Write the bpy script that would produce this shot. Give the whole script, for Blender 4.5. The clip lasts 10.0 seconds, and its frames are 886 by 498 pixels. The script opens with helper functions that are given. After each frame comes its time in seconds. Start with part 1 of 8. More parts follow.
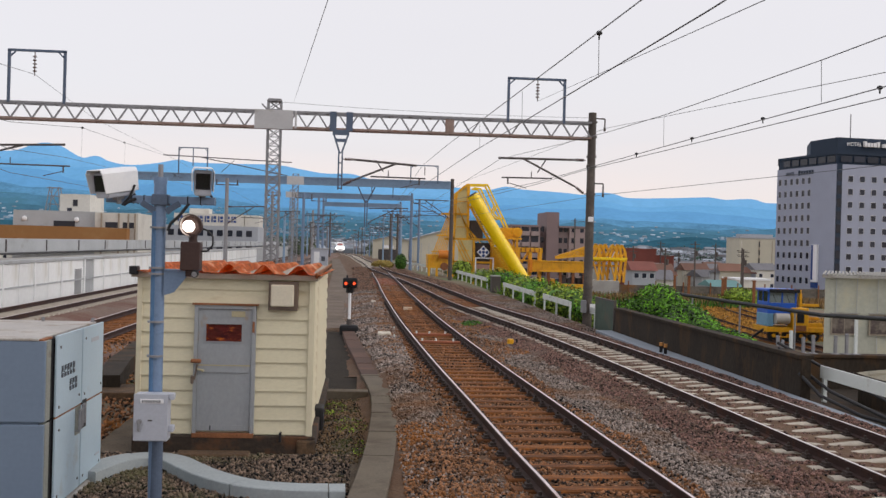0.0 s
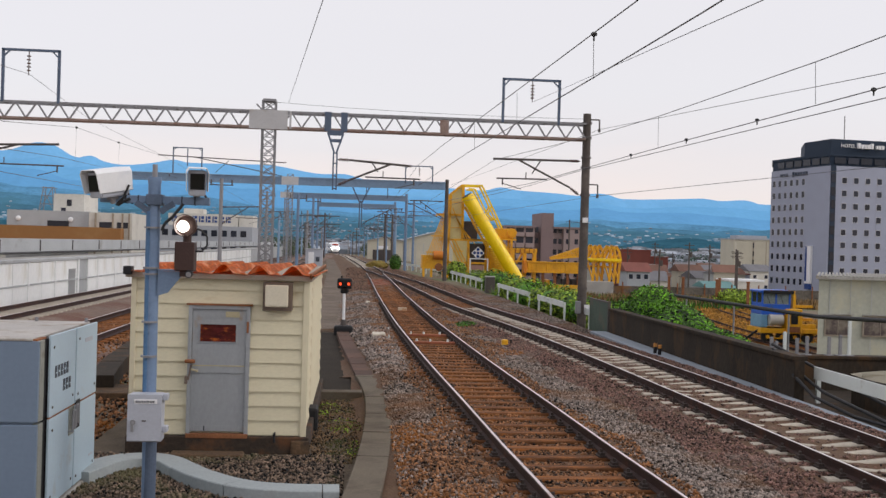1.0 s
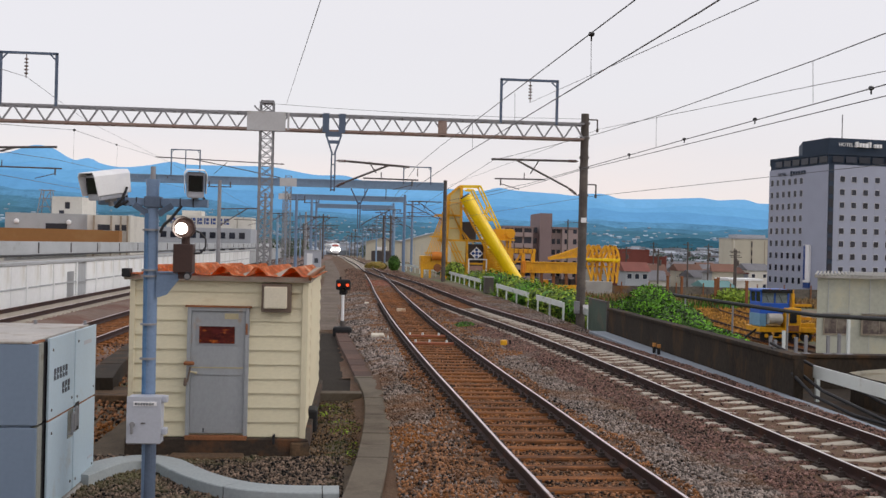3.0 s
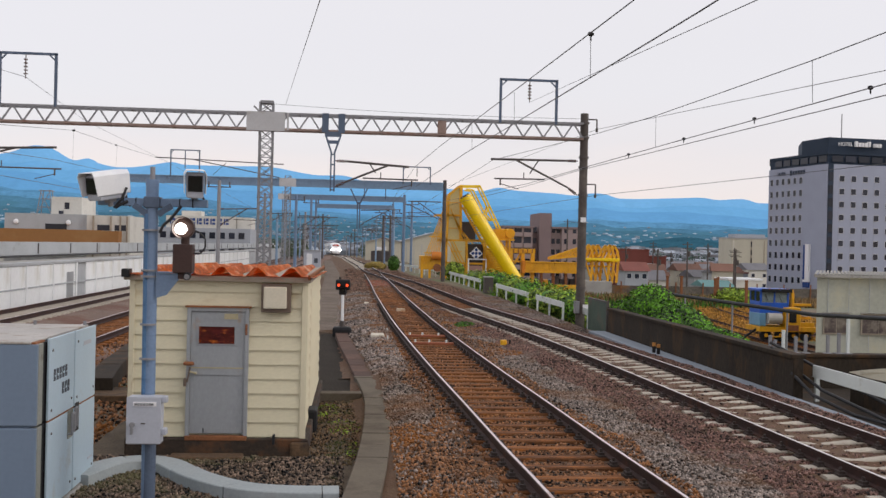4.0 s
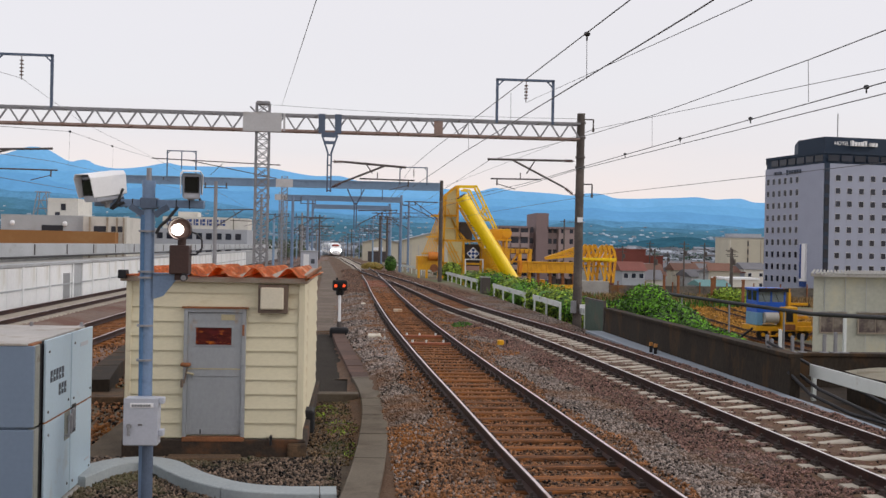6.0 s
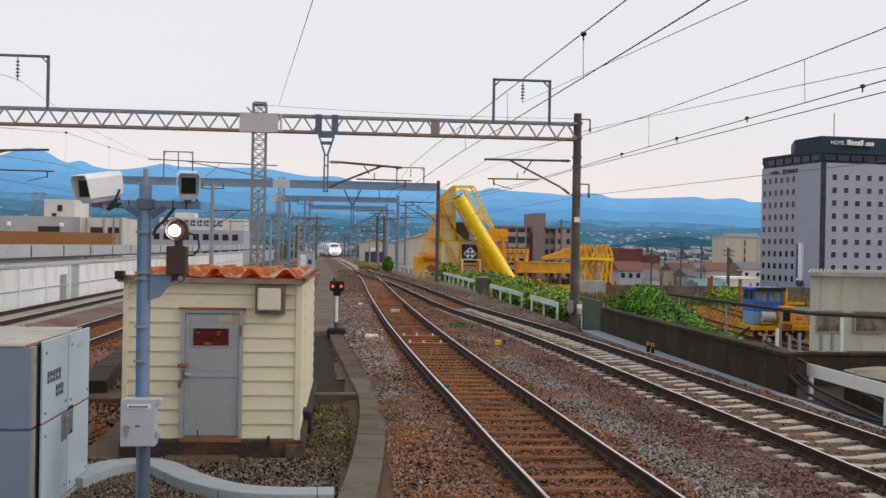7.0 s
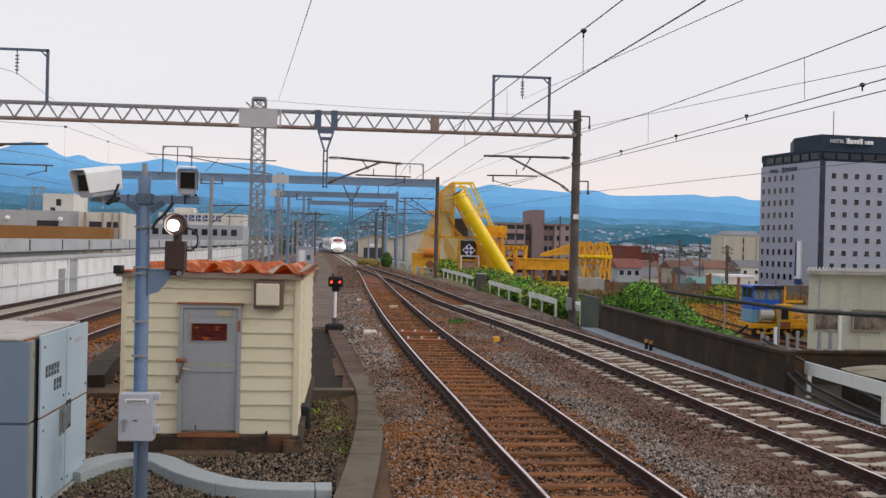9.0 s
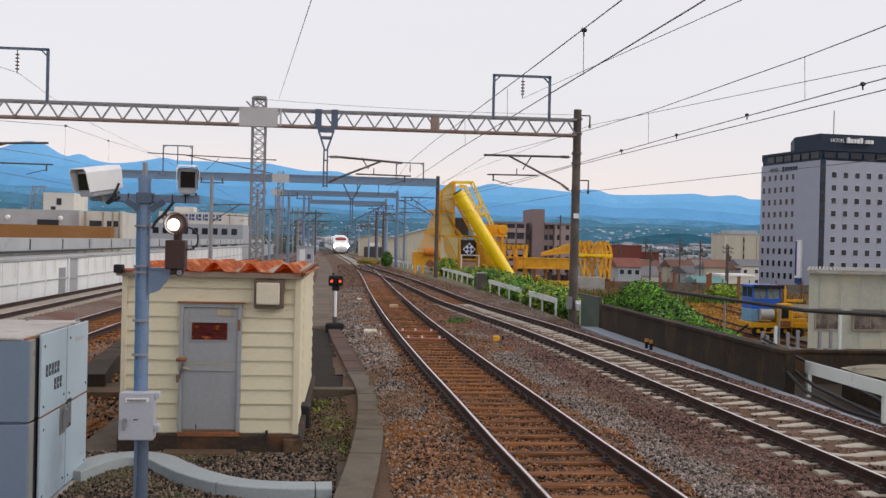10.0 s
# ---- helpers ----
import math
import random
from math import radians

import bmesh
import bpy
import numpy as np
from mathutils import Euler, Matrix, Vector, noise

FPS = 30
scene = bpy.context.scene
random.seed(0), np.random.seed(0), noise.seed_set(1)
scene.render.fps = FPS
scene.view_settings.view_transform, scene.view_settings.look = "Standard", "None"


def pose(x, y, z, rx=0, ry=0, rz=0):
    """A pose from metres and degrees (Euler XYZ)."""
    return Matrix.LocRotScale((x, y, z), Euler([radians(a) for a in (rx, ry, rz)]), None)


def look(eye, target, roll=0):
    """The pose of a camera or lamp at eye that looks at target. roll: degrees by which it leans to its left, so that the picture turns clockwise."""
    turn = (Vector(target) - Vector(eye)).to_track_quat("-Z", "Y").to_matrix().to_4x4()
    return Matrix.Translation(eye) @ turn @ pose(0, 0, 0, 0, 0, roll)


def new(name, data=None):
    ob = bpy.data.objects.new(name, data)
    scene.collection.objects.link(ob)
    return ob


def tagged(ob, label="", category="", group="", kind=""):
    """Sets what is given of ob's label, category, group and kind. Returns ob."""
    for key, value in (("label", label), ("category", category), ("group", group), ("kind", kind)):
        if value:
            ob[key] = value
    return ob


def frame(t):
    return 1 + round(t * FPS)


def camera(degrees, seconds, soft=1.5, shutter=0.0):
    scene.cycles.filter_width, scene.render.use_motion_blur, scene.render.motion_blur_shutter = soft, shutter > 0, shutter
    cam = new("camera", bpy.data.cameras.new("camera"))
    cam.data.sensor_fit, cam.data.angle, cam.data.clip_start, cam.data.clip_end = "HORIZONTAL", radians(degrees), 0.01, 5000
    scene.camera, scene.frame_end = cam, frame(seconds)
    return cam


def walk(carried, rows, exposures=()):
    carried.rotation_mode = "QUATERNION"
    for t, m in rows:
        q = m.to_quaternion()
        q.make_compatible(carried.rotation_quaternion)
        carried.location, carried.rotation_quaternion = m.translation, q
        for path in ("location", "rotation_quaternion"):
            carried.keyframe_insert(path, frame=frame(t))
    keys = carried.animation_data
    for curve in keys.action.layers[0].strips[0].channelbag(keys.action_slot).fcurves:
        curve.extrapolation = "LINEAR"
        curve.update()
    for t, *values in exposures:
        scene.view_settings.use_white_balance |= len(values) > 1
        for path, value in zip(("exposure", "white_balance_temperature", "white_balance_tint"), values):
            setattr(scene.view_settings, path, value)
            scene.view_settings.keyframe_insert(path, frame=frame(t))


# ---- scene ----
cam = camera(46.5, 10.0, soft=1.45)
walk(cam, [
    (0.0, pose(0, 0, 2.7, 89.769, 0, -4.456) @ pose(0, 0, 0, 0, 0, 1.571)),
    (0.5, pose(0, 0, 2.7, 89.786, 0, -4.682) @ pose(0, 0, 0, 0, 0, 1.710)),
    (1.0, pose(0, 0, 2.7, 89.814, 0, -4.757) @ pose(0, 0, 0, 0, 0, 1.683)),
    (1.5, pose(0, 0, 2.7, 89.814, 0, -4.798) @ pose(0, 0, 0, 0, 0, 1.652)),
    (2.0, pose(0, 0, 2.7, 89.802, 0, -4.831) @ pose(0, 0, 0, 0, 0, 1.440)),
    (2.5, pose(0, 0, 2.7, 89.856, 0, -4.828) @ pose(0, 0, 0, 0, 0, 1.410)),
    (4.0, pose(0, 0, 2.7, 89.853, 0, -4.855) @ pose(0, 0, 0, 0, 0, 1.324)),
    (4.5, pose(0, 0, 2.7, 89.871, 0, -4.864) @ pose(0, 0, 0, 0, 0, 1.288)),
    (5.0, pose(0, 0, 2.7, 89.869, 0, -4.893) @ pose(0, 0, 0, 0, 0, 1.245)),
    (5.5, pose(0, 0, 2.7, 89.869, 0, -4.939) @ pose(0, 0, 0, 0, 0, 1.244)),
    (7.0, pose(0, 0, 2.7, 89.886, 0, -5.191) @ pose(0, 0, 0, 0, 0, 1.018)),
    (7.5, pose(0, 0, 2.7, 89.894, 0, -5.229) @ pose(0, 0, 0, 0, 0, 1.103)),
    (8.0, pose(0, 0, 2.7, 89.866, 0, -5.260) @ pose(0, 0, 0, 0, 0, 1.259)),
    (8.5, pose(0, 0, 2.7, 89.751, 0, -5.263) @ pose(0, 0, 0, 0, 0, 1.329)),
    (9.0, pose(0, 0, 2.7, 89.683, 0, -5.261) @ pose(0, 0, 0, 0, 0, 1.330)),
    (9.5, pose(0, 0, 2.7, 89.651, 0, -5.227) @ pose(0, 0, 0, 0, 0, 1.318)),
    (10.0, pose(0, 0, 2.7, 89.637, 0, -5.248) @ pose(0, 0, 0, 0, 0, 1.339)),
], exposures=[(0.0, 0.0, 6600, 11.5), (10.0, 0.0, 6600, 11.5)])

# ---- light: overcast evening sky, a wide weak sun behind the camera ----
world = bpy.data.worlds.new("world")
scene.world = world
world.use_nodes = True
wn, wl = world.node_tree.nodes, world.node_tree.links
wn.clear()
w_out = wn.new("ShaderNodeOutputWorld")
w_sky = wn.new("ShaderNodeTexSky")
w_sky.sky_type = "NISHITA"
w_sky.sun_disc = False
w_sky.sun_elevation, w_sky.sun_rotation = radians(33), radians(110)
w_bg1 = wn.new("ShaderNodeBackground")
w_bg1.inputs[1].default_value = 0.02
wl.new(w_sky.outputs[0], w_bg1.inputs[0])
w_tc = wn.new("ShaderNodeTexCoord")
w_map = wn.new("ShaderNodeMapping")
w_map.inputs["Scale"].default_value = (1.5, 1.5, 6.0)
wl.new(w_tc.outputs["Generated"], w_map.inputs[0])
w_noise = wn.new("ShaderNodeTexNoise")
w_noise.inputs["Scale"].default_value = 2.2
w_noise.inputs["Detail"].default_value = 4
wl.new(w_map.outputs[0], w_noise.inputs["Vector"])
w_sep = wn.new("ShaderNodeSeparateXYZ")
wl.new(w_tc.outputs["Generated"], w_sep.inputs[0])
w_add = wn.new("ShaderNodeMath")
w_add.operation = "MULTIPLY_ADD"
w_add.inputs[1].default_value = 0.10
wl.new(w_noise.outputs[0], w_add.inputs[0])
wl.new(w_sep.outputs[2], w_add.inputs[2])
w_ramp = wn.new("ShaderNodeValToRGB")
cr = w_ramp.color_ramp
cr.elements[0].position, cr.elements[0].color = 0.0, (0.84, 0.72, 0.70, 1)
cr.elements[1].position, cr.elements[1].color = 0.30, (0.80, 0.785, 0.81, 1)
for pos, col in ((0.09, (0.86, 0.75, 0.735)), (0.14, (0.775, 0.74, 0.762)), (0.20, (0.78, 0.765, 0.79))):
    e = cr.elements.new(pos)
    e.color = (*col, 1)
wl.new(w_add.outputs[0], w_ramp.inputs[0])
w_bg2 = wn.new("ShaderNodeBackground")
w_bg2.inputs[1].default_value = 0.97
wl.new(w_ramp.outputs[0], w_bg2.inputs[0])
w_sum = wn.new("ShaderNodeAddShader")
wl.new(w_bg1.outputs[0], w_sum.inputs[0])
wl.new(w_bg2.outputs[0], w_sum.inputs[1])
wl.new(w_sum.outputs[0], w_out.inputs[0])

sun = new("sun", bpy.data.lights.new("sun", "SUN"))
sun.data.energy, sun.data.angle, sun.data.color = 0.9, radians(30), (1.0, 0.95, 0.88)
sun.matrix_world = look((70, -25, 48), (0, 0, 0))

# ---- small tools ----
def mat(name, base, rough=0.7, metal=0.0, var=0.18, scale=2.0, fine=40.0, bump=0.15, stain=None, stain_scale=1.2,
        stain_at=0.58, island=0.0, objvar=0.0, emit=None, power=0.0, coat=0.0, stretch=(1, 1, 1), spec=0.5):
    m = bpy.data.materials.new(name)
    m.use_nodes = True
    n, l = m.node_tree.nodes, m.node_tree.links
    b = n["Principled BSDF"]
    b.inputs["Roughness"].default_value = rough
    b.inputs["Metallic"].default_value = metal
    b.inputs["Coat Weight"].default_value = coat
    b.inputs["Specular IOR Level"].default_value = spec
    tc = n.new("ShaderNodeTexCoord")
    mp = n.new("ShaderNodeMapping")
    mp.inputs["Scale"].default_value = stretch
    l.new(tc.outputs["Object"], mp.inputs[0])
    big = n.new("ShaderNodeTexNoise")
    big.inputs["Scale"].default_value, big.inputs["Detail"].default_value = scale, 5
    sml = n.new("ShaderNodeTexNoise")
    sml.inputs["Scale"].default_value, sml.inputs["Detail"].default_value = fine, 3
    l.new(mp.outputs[0], big.inputs["Vector"])
    l.new(mp.outputs[0], sml.inputs["Vector"])
    both = n.new("ShaderNodeMath")
    both.operation = "ADD"
    l.new(big.outputs[0], both.inputs[0])
    l.new(sml.outputs[0], both.inputs[1])
    last = both.outputs[0]
    for amount, node, socket in ((island, "ShaderNodeNewGeometry", "Random Per Island"), (objvar, "ShaderNodeObjectInfo", "Random")):
        if amount:
            r = n.new(node)
            s = n.new("ShaderNodeMath")
            s.operation = "MULTIPLY_ADD"
            s.inputs[1].default_value = amount
            l.new(r.outputs[socket], s.inputs[0])
            sub = n.new("ShaderNodeMath")
            sub.operation = "SUBTRACT"
            sub.inputs[1].default_value = amount / 2
            l.new(last, s.inputs[2])
            l.new(s.outputs[0], sub.inputs[0])
            last = sub.outputs[0]
    rng = n.new("ShaderNodeMapRange")
    rng.inputs[1].default_value, rng.inputs[2].default_value = 0.6, 1.4
    rng.inputs[3].default_value, rng.inputs[4].default_value = 1 - var, 1 + var
    rng.clamp = False
    l.new(last, rng.inputs[0])
    mul = n.new("ShaderNodeVectorMath")
    mul.operation = "SCALE"
    mul.inputs[0].default_value = base
    l.new(rng.outputs[0], mul.inputs["Scale"])
    col = mul.outputs[0]
    if stain:
        sn = n.new("ShaderNodeTexNoise")
        sn.inputs["Scale"].default_value, sn.inputs["Detail"].default_value, sn.inputs["Roughness"].default_value = stain_scale, 7, 0.65
        l.new(mp.outputs[0], sn.inputs["Vector"])
        rp = n.new("ShaderNodeMapRange")
        rp.inputs[1].default_value, rp.inputs[2].default_value = stain_at - 0.04, stain_at + 0.1
        l.new(sn.outputs[0], rp.inputs[0])
        mx = n.new("ShaderNodeMix")
        mx.data_type = "RGBA"
        mx.inputs[7].default_value = (*stain, 1)
        l.new(rp.outputs[0], mx.inputs[0])
        l.new(col, mx.inputs[6])
        col = mx.outputs[2]
    l.new(col, b.inputs["Base Color"])
    if bump:
        bp = n.new("ShaderNodeBump")
        bp.inputs["Strength"].default_value, bp.inputs["Distance"].default_value = bump, 0.02
        l.new(sml.outputs[0], bp.inputs["Height"])
        l.new(bp.outputs[0], b.inputs["Normal"])
    if emit:
        b.inputs["Emission Color"].default_value = (*emit, 1)
        b.inputs["Emission Strength"].default_value = power
    return m


def thing(name, at, label, category, group="", kind="", turn=0.0):
    ob = new(name)
    ob.empty_display_size = 0.2
    ob.matrix_basis = pose(*at, 0, 0, turn)
    return tagged(ob, label, category, group, kind)


def mesh_of(name, bm, material, smooth=False):
    me = bpy.data.meshes.new(name)
    bmesh.ops.recalc_face_normals(bm, faces=bm.faces)
    bm.to_mesh(me)
    bm.free()
    me.materials.append(material)
    if smooth:
        me.polygons.foreach_set("use_smooth", [True] * len(me.polygons))
    return me


def part(name, bm, material, parent=None, label="", smooth=False, at=None):
    ob = new(name, mesh_of(name, bm, material, smooth))
    ob.parent = parent
    if at:
        ob.location = at
    return tagged(ob, label)


def share(name, me, parent, at, turn=0.0):
    ob = new(name, me)
    ob.parent = parent
    ob.matrix_basis = pose(*at, 0, 0, turn)
    return ob


def B():
    return bmesh.new()


def box(bm, x0, y0, z0, x1, y1, z1, bevel=0.0):
    r = bmesh.ops.create_cube(bm, size=1.0, matrix=Matrix.LocRotScale(((x0 + x1) / 2, (y0 + y1) / 2, (z0 + z1) / 2), None, (abs(x1 - x0), abs(y1 - y0), abs(z1 - z0))))
    if bevel:
        edges = list({e for v in r["verts"] for e in v.link_edges})
        bmesh.ops.bevel(bm, geom=edges, offset=bevel, segments=2, affect="EDGES", profile=0.5)
    return bm


def bar(bm, p0, p1, w, h=None, up=(0, 0, 1)):
    """A straight bar of rectangular section."""
    p0, p1 = Vector(p0), Vector(p1)
    d = p1 - p0
    y = d.normalized()
    u = Vector(up)
    if abs(y.dot(u)) > 0.95:
        u = Vector((0, 1, 0)) if abs(y.y) < 0.9 else Vector((1, 0, 0))
    x = y.cross(u).normalized()
    z = x.cross(y)
    m = Matrix((x, y, z)).transposed().to_4x4()
    m.translation = (p0 + p1) / 2
    bmesh.ops.create_cube(bm, size=1.0, matrix=m @ Matrix.Diagonal((w, d.length, h or w, 1)))
    return bm


def rod(bm, p0, p1, r, seg=8, r2=None):
    p0, p1 = Vector(p0), Vector(p1)
    d = p1 - p0
    m = d.to_track_quat("Z", "Y").to_matrix().to_4x4()
    m.translation = (p0 + p1) / 2
    bmesh.ops.create_cone(bm, cap_ends=True, segments=seg, radius1=r, radius2=r if r2 is None else r2, depth=d.length, matrix=m)
    return bm


def ball(bm, p, r, scale=(1, 1, 1), sub=2):
    bmesh.ops.create_icosphere(bm, subdivisions=sub, radius=r, matrix=Matrix.LocRotScale(p, None, scale))
    return bm


def sweep(bm, pts, profile, closed=True):
    """A section (sideways, up) drawn along a line on the plan; pts are (x, y, z)."""
    pts = [Vector(p) for p in pts]
    rings = []
    for i, p in enumerate(pts):
        d = (pts[min(i + 1, len(pts) - 1)] - pts[max(i - 1, 0)])
        d.z = 0
        d.normalize()
        s = Vector((d.y, -d.x, 0))
        rings.append([bm.verts.new(p + s * u + Vector((0, 0, v))) for u, v in profile])
    k = len(profile)
    for a, b in zip(rings, rings[1:]):
        for j in range(k if closed else k - 1):
            bm.faces.new((a[j], a[(j + 1) % k], b[(j + 1) % k], b[j]))
    if closed:
        bm.faces.new(rings[0])
        bm.faces.new(rings[-1])
    return bm


def curve_x(table, y):
    """Smooth value between (y, x) rows."""
    ys = [a for a, _ in table]
    if y <= ys[0]:
        i = 0
    else:
        i = min(max(k for k in range(len(ys)) if ys[k] <= y), len(ys) - 2)
    def slope(k):
        a, b = max(k - 1, 0), min(k + 1, len(table) - 1)
        return (table[b][1] - table[a][1]) / (table[b][0] - table[a][0])
    h = table[i + 1][0] - table[i][0]
    t = (y - table[i][0]) / h
    t2 = max(min(t, 1), 0)
    if t2 != t:
        k = i if t < 0 else i + 1
        return table[k][1] + slope(k) * (y - table[k][0])
    a, b, m0, m1 = table[i][1], table[i + 1][1], slope(i) * h, slope(i + 1) * h
    return a * (2 * t**3 - 3 * t**2 + 1) + m0 * (t**3 - 2 * t**2 + t) + b * (3 * t**2 - 2 * t**3) + m1 * (t**3 - t**2)


def wire(name, pts, r, material, label, category="overhead wire", sag=0.0):
    c = bpy.data.curves.new(name, "CURVE")
    c.dimensions, c.bevel_depth, c.bevel_resolution = "3D", r * 0.92, 1
    for line in pts:
        full = []
        for p, q in zip(line, line[1:]):
            for k in range(8):
                f = k / 8
                full.append([p[j] + (q[j] - p[j]) * f - (4 * sag * f * (1 - f) if j == 2 else 0) for j in range(3)])
        full.append(line[-1])
        s = c.splines.new("POLY")
        s.points.add(len(full) - 1)
        for sp, p in zip(s.points, full):
            sp.co = (*p, 1)
    c.materials.append(material)
    return tagged(new(name, c), label, category)

# ---- materials ----
M_GROUND = mat("yard_soil", (0.16, 0.12, 0.08), 0.95, var=0.35, scale=0.25, fine=6, stain=(0.10, 0.13, 0.05), stain_scale=0.12, stain_at=0.52)
M_BALLAST = mat("ballast_bed", (0.115, 0.066, 0.037), 0.95, var=0.55, scale=1.2, fine=26, bump=0.9, stain=(0.10, 0.047, 0.02), stain_scale=0.35, stain_at=0.52)
M_STONE = mat("ballast_stone", (0.205, 0.168, 0.147), 0.9, var=0.62, scale=0.5, fine=9, bump=0.2, island=1.3, stain=(0.21, 0.10, 0.045), stain_scale=0.42, stain_at=0.54)
M_STONE_PURPLE = mat("ballast_stone_purple", (0.165, 0.092, 0.074), 0.9, var=0.6, scale=0.5, fine=9, bump=0.2, island=1.2, stain=(0.20, 0.165, 0.145), stain_scale=0.5, stain_at=0.58)
M_CONC = mat("old_concrete", (0.36, 0.35, 0.33), 0.9, var=0.2, scale=1.2, fine=18, stain=(0.22, 0.20, 0.17), stain_scale=0.8, stain_at=0.55)
M_CONC_D = mat("dark_weathered_concrete", (0.034, 0.026, 0.019), 0.9, var=0.5, scale=0.8, fine=14, stain=(0.075, 0.042, 0.020), stain_scale=1.1, stain_at=0.56, stretch=(1, 1, 0.5), spec=0.25)
M_TROUGH = mat("trough_concrete", (0.125, 0.102, 0.074), 0.9, var=0.25, scale=1.6, fine=25, stain=(0.08, 0.06, 0.04), stain_scale=1.2, stain_at=0.54)
M_TROUGH_L = mat("pale_trough_concrete", (0.27, 0.31, 0.36), 0.85, var=0.14, scale=1.6, fine=25, stain=(0.26, 0.27, 0.28), stain_scale=1.6, stain_at=0.6)
M_RAIL = mat("rusty_rail_web", (0.035, 0.014, 0.011), 0.75, 0.2, var=0.35, scale=3, fine=40, stain=(0.085, 0.03, 0.015), stain_scale=2.0, stain_at=0.58)
M_RAILTOP = mat("polished_rail_head", (0.80, 0.76, 0.74), 0.30, 1.0, var=0.1, scale=3, fine=60, bump=0.02)
M_WOOD = mat("rusty_timber_sleeper", (0.150, 0.053, 0.012), 0.9, var=0.45, scale=4, fine=30, bump=0.6, objvar=0.6, stain=(0.40, 0.13, 0.018), stain_scale=3.0, stain_at=0.57, stretch=(0.5, 2.5, 1))
M_RAILDULL = mat("worn_siding_rail_head", (0.78, 0.68, 0.68), 0.34, 0.95, var=0.15, scale=2, fine=50, bump=0.03, stain=(0.42, 0.26, 0.2), stain_scale=0.5, stain_at=0.62)
M_SLEEP = mat("concrete_sleeper", (0.43, 0.385, 0.32), 0.9, var=0.16, scale=3, fine=25, objvar=0.5, stain=(0.30, 0.24, 0.19), stain_scale=2.0, stain_at=0.6)
M_FAST = mat("rail_fastening", (0.06, 0.045, 0.04), 0.8, 0.3, objvar=0.4)
M_STEEL = mat("galvanised_steel", (0.26, 0.26, 0.275), 0.55, 0.3, var=0.2, scale=1.5, fine=20, stain=(0.28, 0.22, 0.18), stain_scale=1.3, stain_at=0.66)
M_STEEL_RUST = mat("rusting_lower_chord", (0.30, 0.22, 0.19), 0.7, 0.3, var=0.25, scale=2, fine=30, stain=(0.24, 0.12, 0.08), stain_scale=1.5, stain_at=0.55)
M_PLATE = mat("pale_steel_plate", (0.50, 0.50, 0.51), 0.6, 0.2, var=0.12, scale=1.2, fine=20, stain=(0.38, 0.35, 0.32), stain_scale=1.0, stain_at=0.6)
M_BLUESTEEL = mat("blue_grey_painted_steel", (0.155, 0.225, 0.34), 0.5, 0.2, var=0.15, scale=2, fine=30, stain=(0.20, 0.21, 0.24), stain_scale=2.0, stain_at=0.64)
M_BLUEDARK = mat("dark_blue_grey_steel", (0.10, 0.135, 0.20), 0.55, 0.3, var=0.2, scale=2, fine=30)
M_POLE = mat("weathered_concrete_pole", (0.09, 0.076, 0.068), 0.9, var=0.25, scale=1.5, fine=20, stain=(0.15, 0.125, 0.11), stain_scale=0.9, stain_at=0.57)
M_POLE_P = mat("camera_mast_paint", (0.165, 0.245, 0.38), 0.42, 0.15, var=0.12, scale=2, fine=30, stain=(0.26, 0.31, 0.41), stain_scale=1.6, stain_at=0.62)
M_POLESHADE = mat("pole_shade_blue", (0.07, 0.16, 0.30), 0.45, 0.1, var=0.15, scale=2, fine=30)
M_DARKMETAL = mat("dark_bracket_steel", (0.11, 0.095, 0.09), 0.6, 0.5, var=0.25)
M_PORC = mat("brown_porcelain", (0.10, 0.055, 0.045), 0.25, 0.0, var=0.2)
M_CABLE = mat("black_cable", (0.022, 0.022, 0.025), 0.6, var=0.2)
M_COPPER = mat("overhead_wire_metal", (0.14, 0.14, 0.15), 0.5, 0.7, var=0.15, bump=0)
M_SIDING = mat("cream_siding", (0.68, 0.62, 0.44), 0.55, var=0.07, scale=1.4, fine=24, bump=0.04, stain=(0.55, 0.46, 0.28), stain_scale=1.1, stain_at=0.60, objvar=0.3, stretch=(0.7, 0.7, 1.6))
M_TRIM = mat("cream_corner_trim", (0.66, 0.60, 0.43), 0.55, var=0.07, scale=1.4, fine=24, bump=0.04, stain=(0.42, 0.25, 0.09), stain_scale=1.6, stain_at=0.60, stretch=(2, 2, 0.35))
M_FASCIA = mat("brown_grey_fascia", (0.33, 0.28, 0.22), 0.7, var=0.25)
# rusted red sheet; the pale streaks are painted highlights
M_ROOF = mat("rusted_roof_pale_highlights", (0.70, 0.15, 0.004), 0.55, 0.0, var=0.75, scale=2.2, fine=14, bump=0.3, stain=(0.92, 0.64, 0.40), stain_scale=2.2, stain_at=0.55, stretch=(2.6, 0.5, 1), spec=0.2)
M_DOORG = mat("grey_steel_door", (0.33, 0.345, 0.36), 0.45, 0.2, var=0.10, scale=1.2, fine=20, bump=0.03, stain=(0.36, 0.22, 0.09), stain_scale=1.6, stain_at=0.63, stretch=(1.3, 1, 0.8))
M_BRASSY = mat("worn_ochre_door_rail", (0.44, 0.38, 0.24), 0.5, 0.2, var=0.2)
M_RUST = mat("rust", (0.26, 0.105, 0.045), 0.85, 0.2, var=0.4, scale=4, fine=40)
M_DKGLASS = mat("red_flecked_glass", (0.075, 0.008, 0.006), 0.12, 0.0, var=0.9, scale=5, fine=9, bump=0, stain=(0.55, 0.13, 0.015), stain_scale=5.0, stain_at=0.60, stretch=(1, 1, 2.6))
